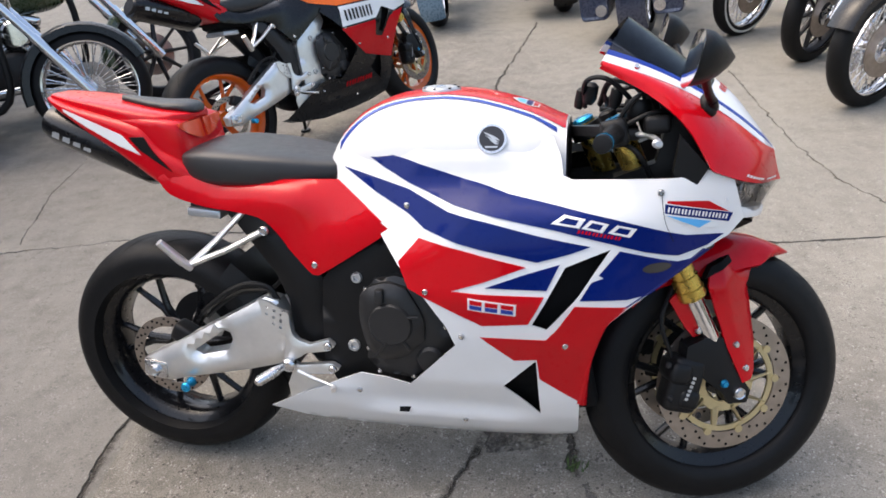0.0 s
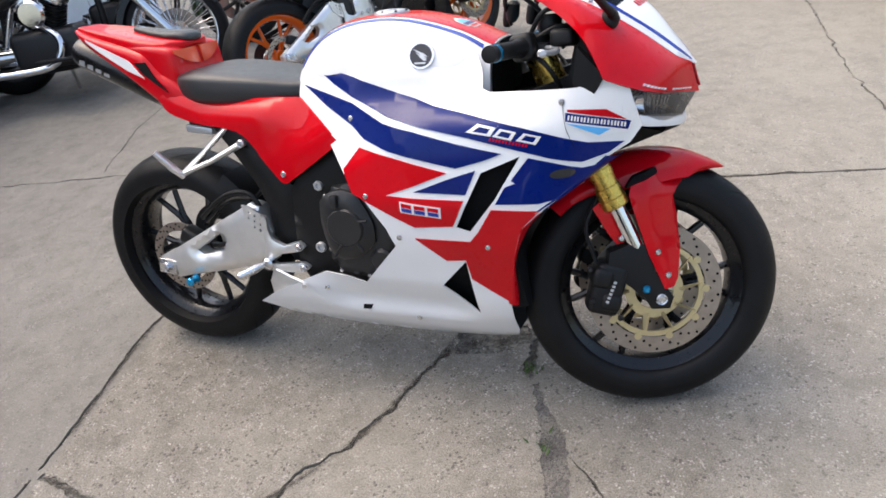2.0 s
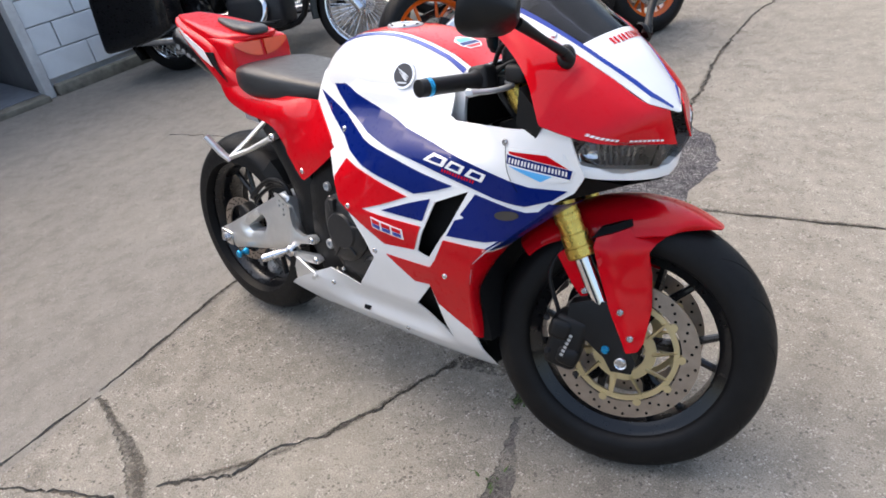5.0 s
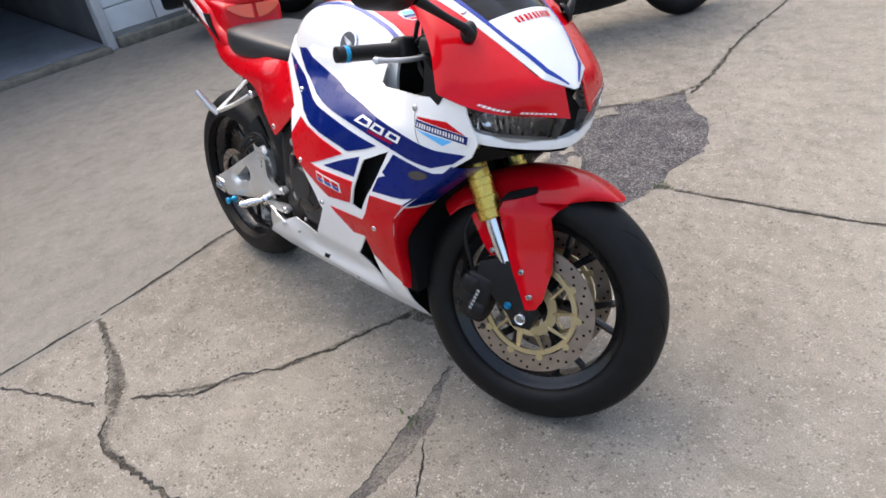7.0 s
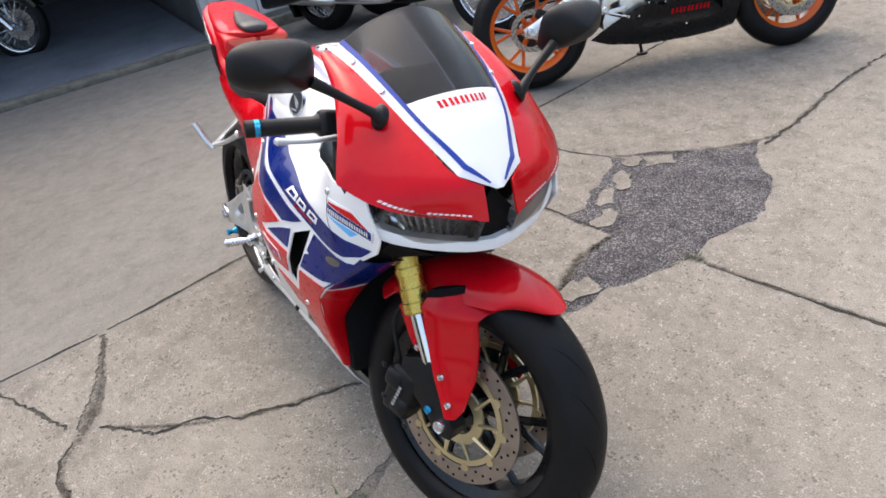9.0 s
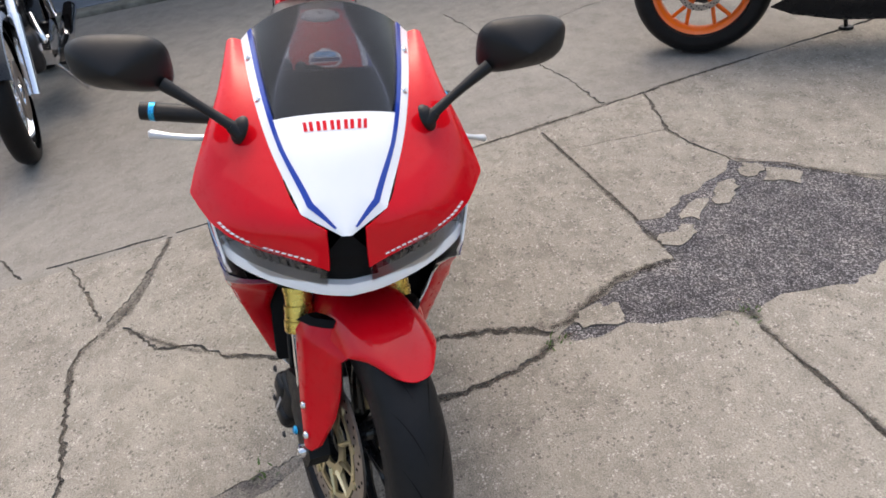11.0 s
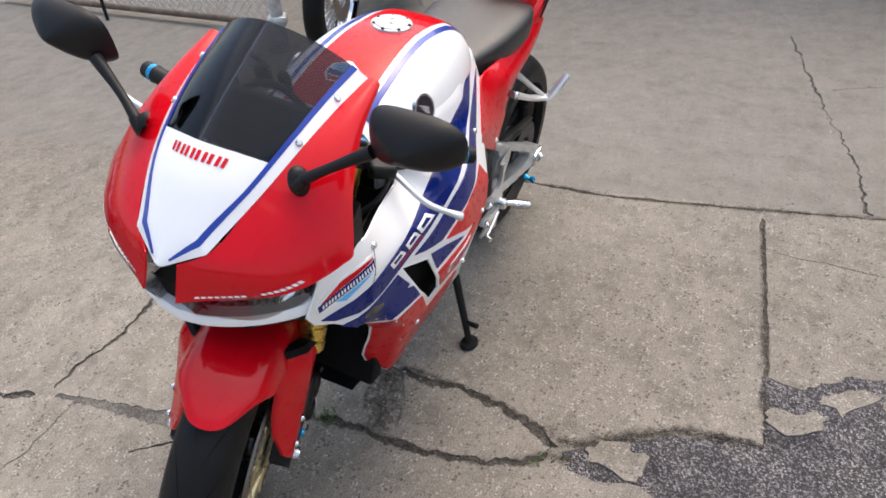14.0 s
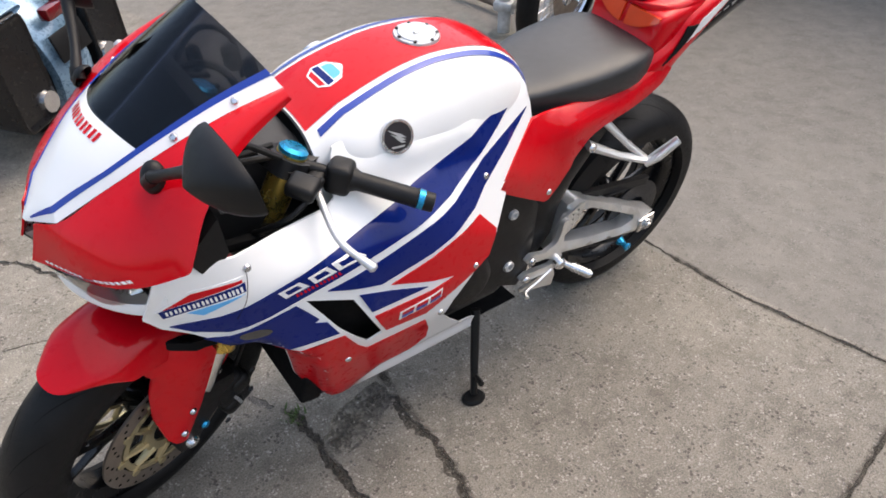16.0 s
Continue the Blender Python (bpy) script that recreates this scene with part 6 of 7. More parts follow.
        lower = soften([(-0.282, 0.366), (-0.249, 0.350), (-0.168, 0.360), (-0.150, 0.348), (-0.168, 0.333), (-0.245, 0.327), (-0.284, 0.335)], [0, 1, 2, 4, 5, 6], 3)
        part("rear_set_arm", plate(lower, s * 0.160, s * 0.173, (), 0.012, dome=0.006), ALLOY, rs)
        part("peg_pivot", lathe([(0.0, -0.012), (0.012, -0.012), (0.017, -0.006), (0.017, 0.008)], 20, m=pose(-0.272, s * 0.180, 0.354, 0, 0, 0 if s < 0 else 180)), STEEL, rs)
        heel = [(-0.340, 0.511), (-0.318, 0.508), (-0.268, 0.478), (-0.264, 0.44), (-0.272, 0.408), (-0.298, 0.427), (-0.330, 0.462)]
        holes = [[(-0.318 + 0.0165 * i - 0.003 * j + 0.0045 * math.cos(q), 0.492 - 0.0165 * j - 0.009 * i + 0.0045 * math.sin(q)) for q in (0, 1.05, 2.1, 3.14, 4.2, 5.2)] for i in range(3) for j in range(3) if (i, j) != (0, 2)]
        part("heel_plate", plate(heel, s * 0.156, s * 0.161, holes, 0.05), ALLOY, rs, "drilled silver heel plate")
        part("heel_guard", plate([(-0.268, 0.336), (-0.250, 0.324), (-0.205, 0.306), (-0.165, 0.299), (-0.168, 0.290), (-0.243, 0.270), (-0.283, 0.258), (-0.286, 0.295)], s * 0.160, s * 0.166, step=0.02, dome=0.003), ALLOY, rs, sharp=60)
        part("foot_peg", tube([hp(-0.279, 0.352, 0.006), hp(-0.290, 0.350, 0.022), hp(-0.296, 0.348, 0.030), hp(-0.322, 0.341, 0.070), hp(-0.325, 0.340, 0.076)], [0.008, 0.009, 0.0115, 0.0115, 0.008], 12), STEEL, rs, "knurled steel foot peg")
        for k in range(5):
            f = k / 4
            c0 = Vector(hp(-0.298, 0.3475, 0.034)).lerp(Vector(hp(-0.320, 0.3415, 0.066)), f)
            part("peg_ridge", tube([c0, c0 + (Vector(hp(-0.320, 0.3415, 0.066)) - Vector(hp(-0.298, 0.3475, 0.034))) * 0.09], 0.0132, 10), STEEL, rs)
        part("foot_pedal", tube([hp(-0.254, 0.336, 0.004), hp(-0.211, 0.320, 0.008), hp(-0.168, 0.306, 0.010), hp(-0.160, 0.303, 0.026)], [0.005, 0.005, 0.005, 0.007], 10), ALLOY, rs)
        for x, z in ((-0.171, 0.406), (-0.165, 0.347)):
            part("rear_set_bolt", bolt(pose(x, s * 0.178, z, 0, 0, 0 if s < 0 else 180), 0.010, 0.006), STEEL, rs)
        bm = tube([(-0.365, s * 0.125, 0.712), (-0.42, s * 0.165, 0.655), (-0.478, s * 0.190, 0.605)], [0.013, 0.011, 0.013], 10, flat=0.6)
        tube([(-0.300, s * 0.150, 0.680), (-0.39, s * 0.175, 0.637), (-0.478, s * 0.192, 0.605)], [0.015, 0.012, 0.013], 10, bm=bm, flat=0.6)
        hg = part("peg_hanger", bm, ALLOY, bike, "silver V-shaped passenger peg hanger")
        part("passenger_peg", tube([(-0.474, s * 0.196, 0.598), (-0.490, s * 0.212, 0.625), (-0.520, s * 0.232, 0.672)], [0.012, 0.015, 0.012], 12, flat=0.7), ALLOY, hg)
        part("hanger_bolt", bolt(pose(-0.30, s * 0.163, 0.680, 0, 0, 0 if s < 0 else 180), 0.011, 0.006), STEEL, hg)
    # side stand on the left
    st = part("side_stand", tube([(-0.055, 0.135, 0.265), (-0.03, 0.185, 0.15), (-0.010, 0.226, 0.055)], [0.012, 0.011, 0.009], 12), BLACK, bike, "black side stand leg")
    foot = Matrix.Translation((-0.008, 0.229, 0.046)) @ Matrix.Rotation(radians(9.8), 4, "X")
    part("stand_foot", lathe([(0.0, 0.006), (0.022, 0.006), (0.026, 0.0), (0.026, -0.004), (0.0, -0.004)], 20, "Z", m=foot @ Matrix.Diagonal((1.25, 1, 1, 1))), BLACK, st)
    part("stand_tab", tube([(-0.022, 0.203, 0.105), (-0.01, 0.245, 0.118)], [0.006, 0.008], 8), BLACK, st)

    # tail
    for s in (-1, 1):
        part("side_panel", skin(PANEL_SOFT, lambda x, z: (x, s * panel_w(x, z), z), 1, (), 0.025, lambda x, z, p: (p[0], p[1] - s * 0.006, p[2])), pal["panel"], bike, pal["panel_label"], sharp=55)
    tail_rows = [(-0.45, 0.785, 0.750, 0.108), (-0.52, 0.838, 0.750, 0.118), (-0.560, 0.862, 0.757, 0.119), (-0.598, 0.906, 0.778, 0.115), (-0.625, 0.918, 0.798, 0.112), (-0.68, 0.930, 0.838, 0.105), (-0.76, 0.946, 0.890, 0.093), (-0.83, 0.960, 0.937, 0.076), (-0.873, 0.970, 0.958, 0.050)]
    tail = part("tail_cowl", body_of(tail_rows, 40, 36, 0.42), pal["tail"], bike, pal["tail_label"], sharp=45)
    # raised hump with a dark pad
    hump = [(-0.506, 0.921, 0.914, 0.020), (-0.514, 0.927, 0.908, 0.052), (-0.535, 0.931, 0.898, 0.077), (-0.553, 0.933, 0.872, 0.086), (-0.575, 0.935, 0.858, 0.094), (-0.63, 0.943, 0.880, 0.095), (-0.70, 0.954, 0.905, 0.085), (-0.80, 0.968, 0.940, 0.066), (-0.868, 0.976, 0.962, 0.042)]
    part("tail_hump", body_of(hump, 36, 32, 0.36), pal["hump"], tail)
    step = [(-0.66, 0.930, 0.82, 0.094), (-0.60, 0.926, 0.80, 0.102), (-0.545, 0.920, 0.80, 0.104), (-0.518, 0.913, 0.80, 0.102), (-0.508, 0.898, 0.80, 0.098), (-0.501, 0.866, 0.80, 0.094), (-0.494, 0.845, 0.80, 0.090)]
    part("tail_step", body_of(step, 28, 40, 0.22), pal["tail"], tail)
    pad = [(-0.503, 0.932, 0.926, 0.018), (-0.512, 0.944, 0.922, 0.036), (-0.54, 0.952, 0.926, 0.044), (-0.585, 0.953, 0.930, 0.040), (-0.64, 0.959, 0.938, 0.028), (-0.70, 0.966, 0.950, 0.010)]
    part("tail_pad", body_of(pad, 16, 20, 0.8), LEATHER, tail, "dark padded cover on the tail")

    def tail_side(s, x, z, lift):
        rows_x = [-r[0] for r in tail_rows]
        w = interp(-x, rows_x, [r[3] for r in tail_rows])
        zt, zb = interp(-x, rows_x, [r[1] for r in tail_rows]), interp(-x, rows_x, [r[2] for r in tail_rows])
        h = max(-1.0, min(1.0, (2 * z - zt - zb) / (zt - zb)))
        return (x, s * (w * max(0.0, 1 - abs(h) ** (2 / 0.42)) ** 0.21 + lift), z)

    for s in (-1, 1):
        band = [(-0.812, 0.946), (-0.73, 0.918), (-0.650, 0.888), (-0.604, 0.842), (-0.66, 0.862), (-0.73, 0.897), (-0.812, 0.939)]
        part("tail_stripe", skin(band, lambda x, z: tail_side(s, x, z, 0.0015), 1, (), 0.02, lambda x, z, p: (p[0], p[1] - s * 0.002, p[2])), pal["tail_band"], tail, "pale stripe")
        vent = [(-0.626, 0.884), (-0.592, 0.884), (-0.565, 0.846), (-0.527, 0.806), (-0.600, 0.855)]
        part("tail_vent", skin(vent, lambda x, z: tail_side(s, x, z, 0.0075), 1, (), 0.02, lambda x, z, p: (p[0], p[1] - s * 0.004, p[2])), INNER, tail, "black vent opening")
    # two glossy plates on the step before the hump, orange for a painted-in reflection
    if main:
        for s in (-1, 1):
            g, bm = [], bmesh.new()
            for i in range(9):
                y = 0.007 + 0.086 * i / 8
                f = y / 0.093
                col = []
                for j in range(5):
                    z = 0.909 - (0.909 - (0.866 + 0.034 * f**2.2)) * j / 4
                    col.append((-0.5045 + (0.909 - z) * 0.2 - 0.004 * f**2, s * y, z))
                g.append([bm.verts.new(p) for p in col])
            low = [[bm.verts.new((v.co.x - 0.012, v.co.y, v.co.z)) for v in col] for col in g]
            for q in (g, low):
                for i in range(8):
                    for j in range(4):
                        bm.faces.new((q[i][j], q[i][j + 1], q[i + 1][j + 1], q[i + 1][j]))
            rim = [(i, 0) for i in range(9)] + [(8, j) for j in range(1, 5)] + [(i, 4) for i in range(7, -1, -1)] + [(0, j) for j in range(3, 0, -1)]
            for (a, b), (c, d) in zip(rim, rim[1:] + rim[:1]):
                bm.faces.new((g[a][b], g[c][d], low[c][d], low[a][b]))
            part("tail_step_gleam", bm, STEP_GLEAM, tail, "red step face coloured orange for its reflection", sharp=50)
    # seat
    seat_rows = [(-0.518, 0.842, 0.812, 0.088), (-0.500, 0.851, 0.785, 0.110), (-0.44, 0.857, 0.767, 0.130), (-0.36, 0.852, 0.763, 0.133), (-0.27, 0.842, 0.762, 0.124), (-0.19, 0.829, 0.760, 0.104), (-0.14, 0.824, 0.760, 0.090)]
    part("seat", body_of(seat_rows, 30, 34, 0.45), LEATHER, bike, "black vinyl rider seat", sharp=70)
    # silencer under the tail
    p0, p1 = Vector((-0.60, 0, 0.785)), Vector((-0.895, 0, 0.905))
    ex = part("silencer", tube([p0, p0.lerp(p1, 0.1), p0.lerp(p1, 0.92), p1], [0.055, 0.078, 0.074, 0.064], 28, flat=0.72), BLACK_GLOSS, bike, "black under-tail silencer can")
    part("silencer_cap", tube([p1, p1 + (p1 - p0) * 0.03], [0.058, 0.05], 28, flat=0.6), CHARCOAL, ex)
    for s in (-1, 1):
        bm = bmesh.new()
        for q in range(4):
            c = p0.lerp(p1, 0.86 - 0.09 * q)
            block((0.019, 0.002, 0.020), 0, pose(c.x, s * 0.0715, c.z - 0.004, 0, 23, s * 3), bm)
        tagged(part("silencer_writing", bm, SILVER, ex, smooth=False), kind="stuff")
    heat = part("heat_shield", block((0.088, 0.17, 0.022), 0.006, pose(-0.488, 0, 0.694, 0, 6, 0), seg=2), SILVER, bike, "silver plate under the tail")
    part("shield_cover", block((0.074, 0.15, 0.010), 0.004, pose(-0.489, 0, 0.7085, 0, 6, 0)), BLACK, heat)
    part("shield_stay", block((0.10, 0.05, 0.03), 0.008, pose(-0.42, 0, 0.705, 0, 6, 0)), BLACK, heat)
    part("subframe", block((0.30, 0.16, 0.07), 0.02, pose(-0.40, 0, 0.735, 0, 8, 0)), INNER, bike)

    # badges and writing
    if main:
        for s in (-1, 1):
            oval = [(0.545 + 0.027 * math.cos(a), 0.6475 + 0.0105 * math.sin(a) + 0.004 * math.cos(a)) for a in (2 * math.pi * k / 16 for k in range(16))]
            decal(bike, s, oval, SMOKE, 0.0024, "side_marker", "small smoked oval marker")
            seam = [(0.547, 0.800), (0.549, 0.772), (0.556, 0.738), (0.572, 0.702)]
            part("panel_seam", tube([on_side(s, 0.0030)(x, z) for x, z in seam], 0.0006, 6, steps=14), INNER, bike)
            hexes = decal(bike, s, BADGE_HEX, WHITE, 0.0016, "badge_backing", "six-sided team badge in red, navy and light blue")
            for nm, poly, mat in (("badge_red", [(0.557, 0.781), (0.632, 0.779), (0.672, 0.7555), (0.557, 0.7765)], RED),
                                  ("badge_navy", [(0.553, 0.775), (0.679, 0.753), (0.673, 0.735), (0.553, 0.758)], BLUE),
                                  ("badge_sky", [(0.556, 0.754), (0.640, 0.738), (0.618, 0.726)], SKYBLUE)):
                decal(hexes, s, poly, mat, 0.0024, nm)
            writing_on_side(hexes, s, 0.557, 0.7605, 0.116, 0.0100, 9, WHITE, -10, 0.0032, name="badge_writing")
            model_mark(bike, s)
            back = decal(bike, s, [(0.176, 0.579), (0.275, 0.568), (0.273, 0.541), (0.175, 0.552)], WHITE, 0.0024, "race_mark_outline")
            for q in range(3):
                x, z = 0.180 + 0.032 * q, 0.0 - 0.0035 * q
                decal(back, s, [(x, 0.5755 + z), (x + 0.026, 0.5725 + z), (x + 0.025, 0.5625 + z), (x - 0.0005, 0.5655 + z)], RED, 0.0032, "race_mark_red")
                decal(back, s, [(x - 0.0005, 0.5640 + z), (x + 0.025, 0.5610 + z), (x + 0.024, 0.5515 + z), (x - 0.001, 0.5545 + z)], STRIPE, 0.0032, "race_mark_blue")
        # red brand bars on the spear
        bm = bmesh.new()
        for q in range(5):
            for dv in (0.0, 0.031):
                v0 = 0.335 + q * 0.068 + dv
                ps = [N.at(u, v) + N.normal(u, v) * 0.0012 for u, v in ((0.40, v0), (0.40, v0 + 0.019), (0.375, v0 + 0.019), (0.375, v0))]
                bm.faces.new([bm.verts.new(p) for p in ps])
        tagged(part("front_mark", bm, RED, nose, smooth=False), kind="stuff")
        # small badge on the tank band
        hexa = lambda x, k: k * interp(x, [0.245, 0.262, 0.288, 0.303], [0.004, 0.030, 0.034, 0.020])
        bm = tank_strip(lambda x: -hexa(x, 1), lambda x: hexa(x, 1), 0.245, 0.303, 0.0024, 14, 6)
        tb = part("tank_badge", bm, WHITE, tank, "small team badge on the tank")
        part("tank_badge_blue", tank_strip(lambda x: -hexa(x, 0.86), lambda x: hexa(x, 0.86), 0.276, 0.288, 0.003, 8, 4), BLUE, tb)
        part("tank_badge_sky", tank_strip(lambda x: -hexa(x, 0.70), lambda x: hexa(x, 0.70), 0.256, 0.274, 0.003, 8, 4), SKYBLUE, tb)
        part("tank_badge_red", tank_strip(lambda x: -hexa(x, 0.80), lambda x: hexa(x, 0.80), 0.291, 0.300, 0.003, 6, 4), RED, tb)
    else:
        for s in (-1, 1):
            writing_on_side(bike, s, 0.10, 0.612, 0.19, 0.055, 4, BLACK, -1, 0.003, name="sponsor_writing")
            writing_on_side(bike, s, 0.06, 0.275, 0.20, 0.028, 5, RED, 0, 0.003, name="belly_writing")
    return bike


RED_LOW_LEFT = RED_LOW[:4] + [(0.511, 0.5635), (0.4755, 0.517), (0.4595, 0.45), (0.4445, 0.386), (0.4243, 0.3405), (0.3845, 0.2925), (0.345, 0.262), (0.27, 0.306), (0.205, 0.335), (0.160, 0.375), (0.172, 0.43)]
MAIN = dict(main=True, left={"red_band_lower": RED_LOW_LEFT}, side=WHITE, side_label="white fairing with blue and red bands", tank=WHITE, tank_label="white fuel tank", band=RED, band_label="red band along the tank", stripe=STRIPE,
            nose=RED, nose_label="glossy red nose cowl", spear=WHITE, spear_label="white spear-shaped nose centre", lip=WHITE, lip_label="white lip under the lamps", tail=RED, hump=RED, tail_label="red tail cowl",
            tail_band=WHITE, panel=RED, panel_label="red seat side panel", fender=RED, fender_label="red front fender", frame=BLACK, frame_label="black cast frame spar", frame2=BLACK, rim=BLACK_GLOSS, rim_label="glossy black cast wheel", belly=WHITE,
            bands=[("blue_band_upper", BLUE_UP, BLUE, 0.0012, "dark blue band"), ("blue_band_lower", BLUE_LOW, BLUE, 0.0012, "dark blue band"), ("blue_band_front", BLUE_FRONT, BLUE, 0.0012, ""),
                   ("blue_wedge", BLUE_TRI, BLUE, 0.0012, ""), ("red_band_middle", RED_MID, RED, 0.0012, "red panel"), ("red_band_lower", RED_LOW, RED, 0.0012, "red panel")])
bike = sport_bike(pose(0, 0.122, 0, 0, 0, 1.9) @ LEAN, MAIN, 21, "red, white and blue sport motorcycle leaning on its side stand")

# ---- parked motorcycles round the yard ----
ORANGE_SIDE = dict(MAIN, main=False, left={}, side=BLACK_GLOSS, side_label="black fairing with orange, white and red bands", tank=ORANGE, tank_label="orange fuel tank", band=RED, band_label="", stripe=WHITE, nose=ORANGE, nose_label="orange nose cowl",
                   spear=RED, spear_label="", lip=ORANGE, lip_label="", tail=RED, hump=ORANGE, tail_label="red and orange tail cowl", tail_band=WHITE, panel=BLACK_GLOSS, panel_label="black seat side panel", fender=BLACK_GLOSS, fender_label="black front fender",
                   frame=ALLOY, frame_label="silver frame spar", frame2=CHARCOAL, rim=ORANGE, rim_label="orange cast wheel", belly=BLACK_GLOSS,
                   bands=[("orange_band", [(0.66, 0.825), (0.574, 0.818), (0.472, 0.808), (0.38, 0.80), (0.355, 0.85), (0.30, 0.878), (0.0, 0.882), (-0.105, 0.868), (-0.12, 0.80), (-0.05, 0.74), (0.08, 0.698), (0.35, 0.690), (0.66, 0.715)], ORANGE, 0.0012, "orange upper band"),
                          ("white_band", [(0.085, 0.690), (0.35, 0.682), (0.63, 0.705), (0.56, 0.618), (0.45, 0.600), (0.36, 0.640), (0.30, 0.590), (0.07, 0.588)], WHITE, 0.0012, "white band with dark writing bars"),
                          ("red_band", [(0.062, 0.578), (0.29, 0.580), (0.28, 0.50), (0.33, 0.486), (0.40, 0.57), (0.45, 0.592), (0.535, 0.600), (0.49, 0.55), (0.45, 0.50), (0.423, 0.43), (0.40, 0.36), (0.20, 0.42), (0.13, 0.49)], RED, 0.0012, "red band")])
sport_bike(pose(-1.128, 2.45, 0, 0, 0, 61.5) @ LEAN, ORANGE_SIDE, 12, "orange, red and black sport motorcycle with orange wheels")


def spoke_wheel(bike, name, m, R, width, n, rim_mat, wall=None, cast=False):
    rr = R - width * 0.62
    bm = lathe([(rr + 0.008, -width * 0.34), (rr - 0.004, -width * 0.32), (rr - 0.016, -width * 0.15), (rr - 0.018, 0), (rr - 0.016, width * 0.15), (rr - 0.004, width * 0.32), (rr + 0.008, width * 0.34)], 48)
    bm.transform(m)
    w = part(name, bm, rim_mat, bike)
    t, prof = width * 0.62, []
    for k in range(13):
        a = math.pi * (k / 12 - 0.5)
        prof.append((rr + 0.004 + t * max(0.0, math.cos(a)) ** 0.6, width / 2 * math.sin(a)))
    bm = lathe(prof, 56)
    bm.transform(m)
    part("tyre", bm, RUBBER, w, "black tyre", sharp=70)
    if wall:
        for s in (-1, 1):
            bm = lathe([(rr + 0.012, s * (width * 0.46)), (rr + t * 0.45, s * width * 0.498), (rr + t * 0.62, s * width * 0.49)], 48)
            bm.transform(m)
            part("white_sidewall", bm, wall, w)
    hub = lathe([(0.012, -0.06), (0.035, -0.06), (0.038, -0.045), (0.026, -0.03), (0.026, 0.03), (0.038, 0.045), (0.035, 0.06), (0.012, 0.06)], 24)
    hub.transform(m)
    part("hub", hub, CHROME, w)
    bm = bmesh.new()
    if cast:
        for k in range(n):
            a = 2 * math.pi * k / n
            tube([(0.03 * math.cos(a), 0, 0.03 * math.sin(a)), ((rr - 0.01) * math.cos(a), 0, (rr - 0.01) * math.sin(a))], [0.022, 0.014], 8, bm=bm, flat=0.7)
    else:
        for k in range(n):
            a, s = 2 * math.pi * k / n, 1 if k % 2 else -1
            b = a + s * 0.10
            tube([(0.034 * math.cos(a), s * 0.045, 0.034 * math.sin(a)), ((rr - 0.006) * math.cos(b), s * 0.008, (rr - 0.006) * math.sin(b))], 0.0032, 5, bm=bm)
    bm.transform(m)
    part("spokes", bm, STEEL if not cast else rim_mat, w)
    bm = lathe([(0.07, 0.052), (0.145, 0.052), (0.145, 0.058), (0.07, 0.058), (0.07, 0.052)], 40)
    bm.transform(m)
    part("brake_disc", bm, DISC, w)
    return w


def fender_arc(m, R, width, a0, a1, n=16):
    bm = bmesh.new()
    g = []
    for i in range(n + 1):
        a = radians(a0 + (a1 - a0) * i / n)
        g.append([bm.verts.new(((R + dr) * math.cos(a), y, (R + dr) * math.sin(a))) for y, dr in ((-width / 2, -0.05), (-width / 2, -0.012), (-width * 0.36, 0.004), (0, 0.010), (width * 0.36, 0.004), (width / 2, -0.012), (width / 2, -0.05))])
    for a, b in zip(g, g[1:]):
        for j in range(6):
            bm.faces.new((a[j], a[j + 1], b[j + 1], b[j]))
    bm.transform(m)
    return bm


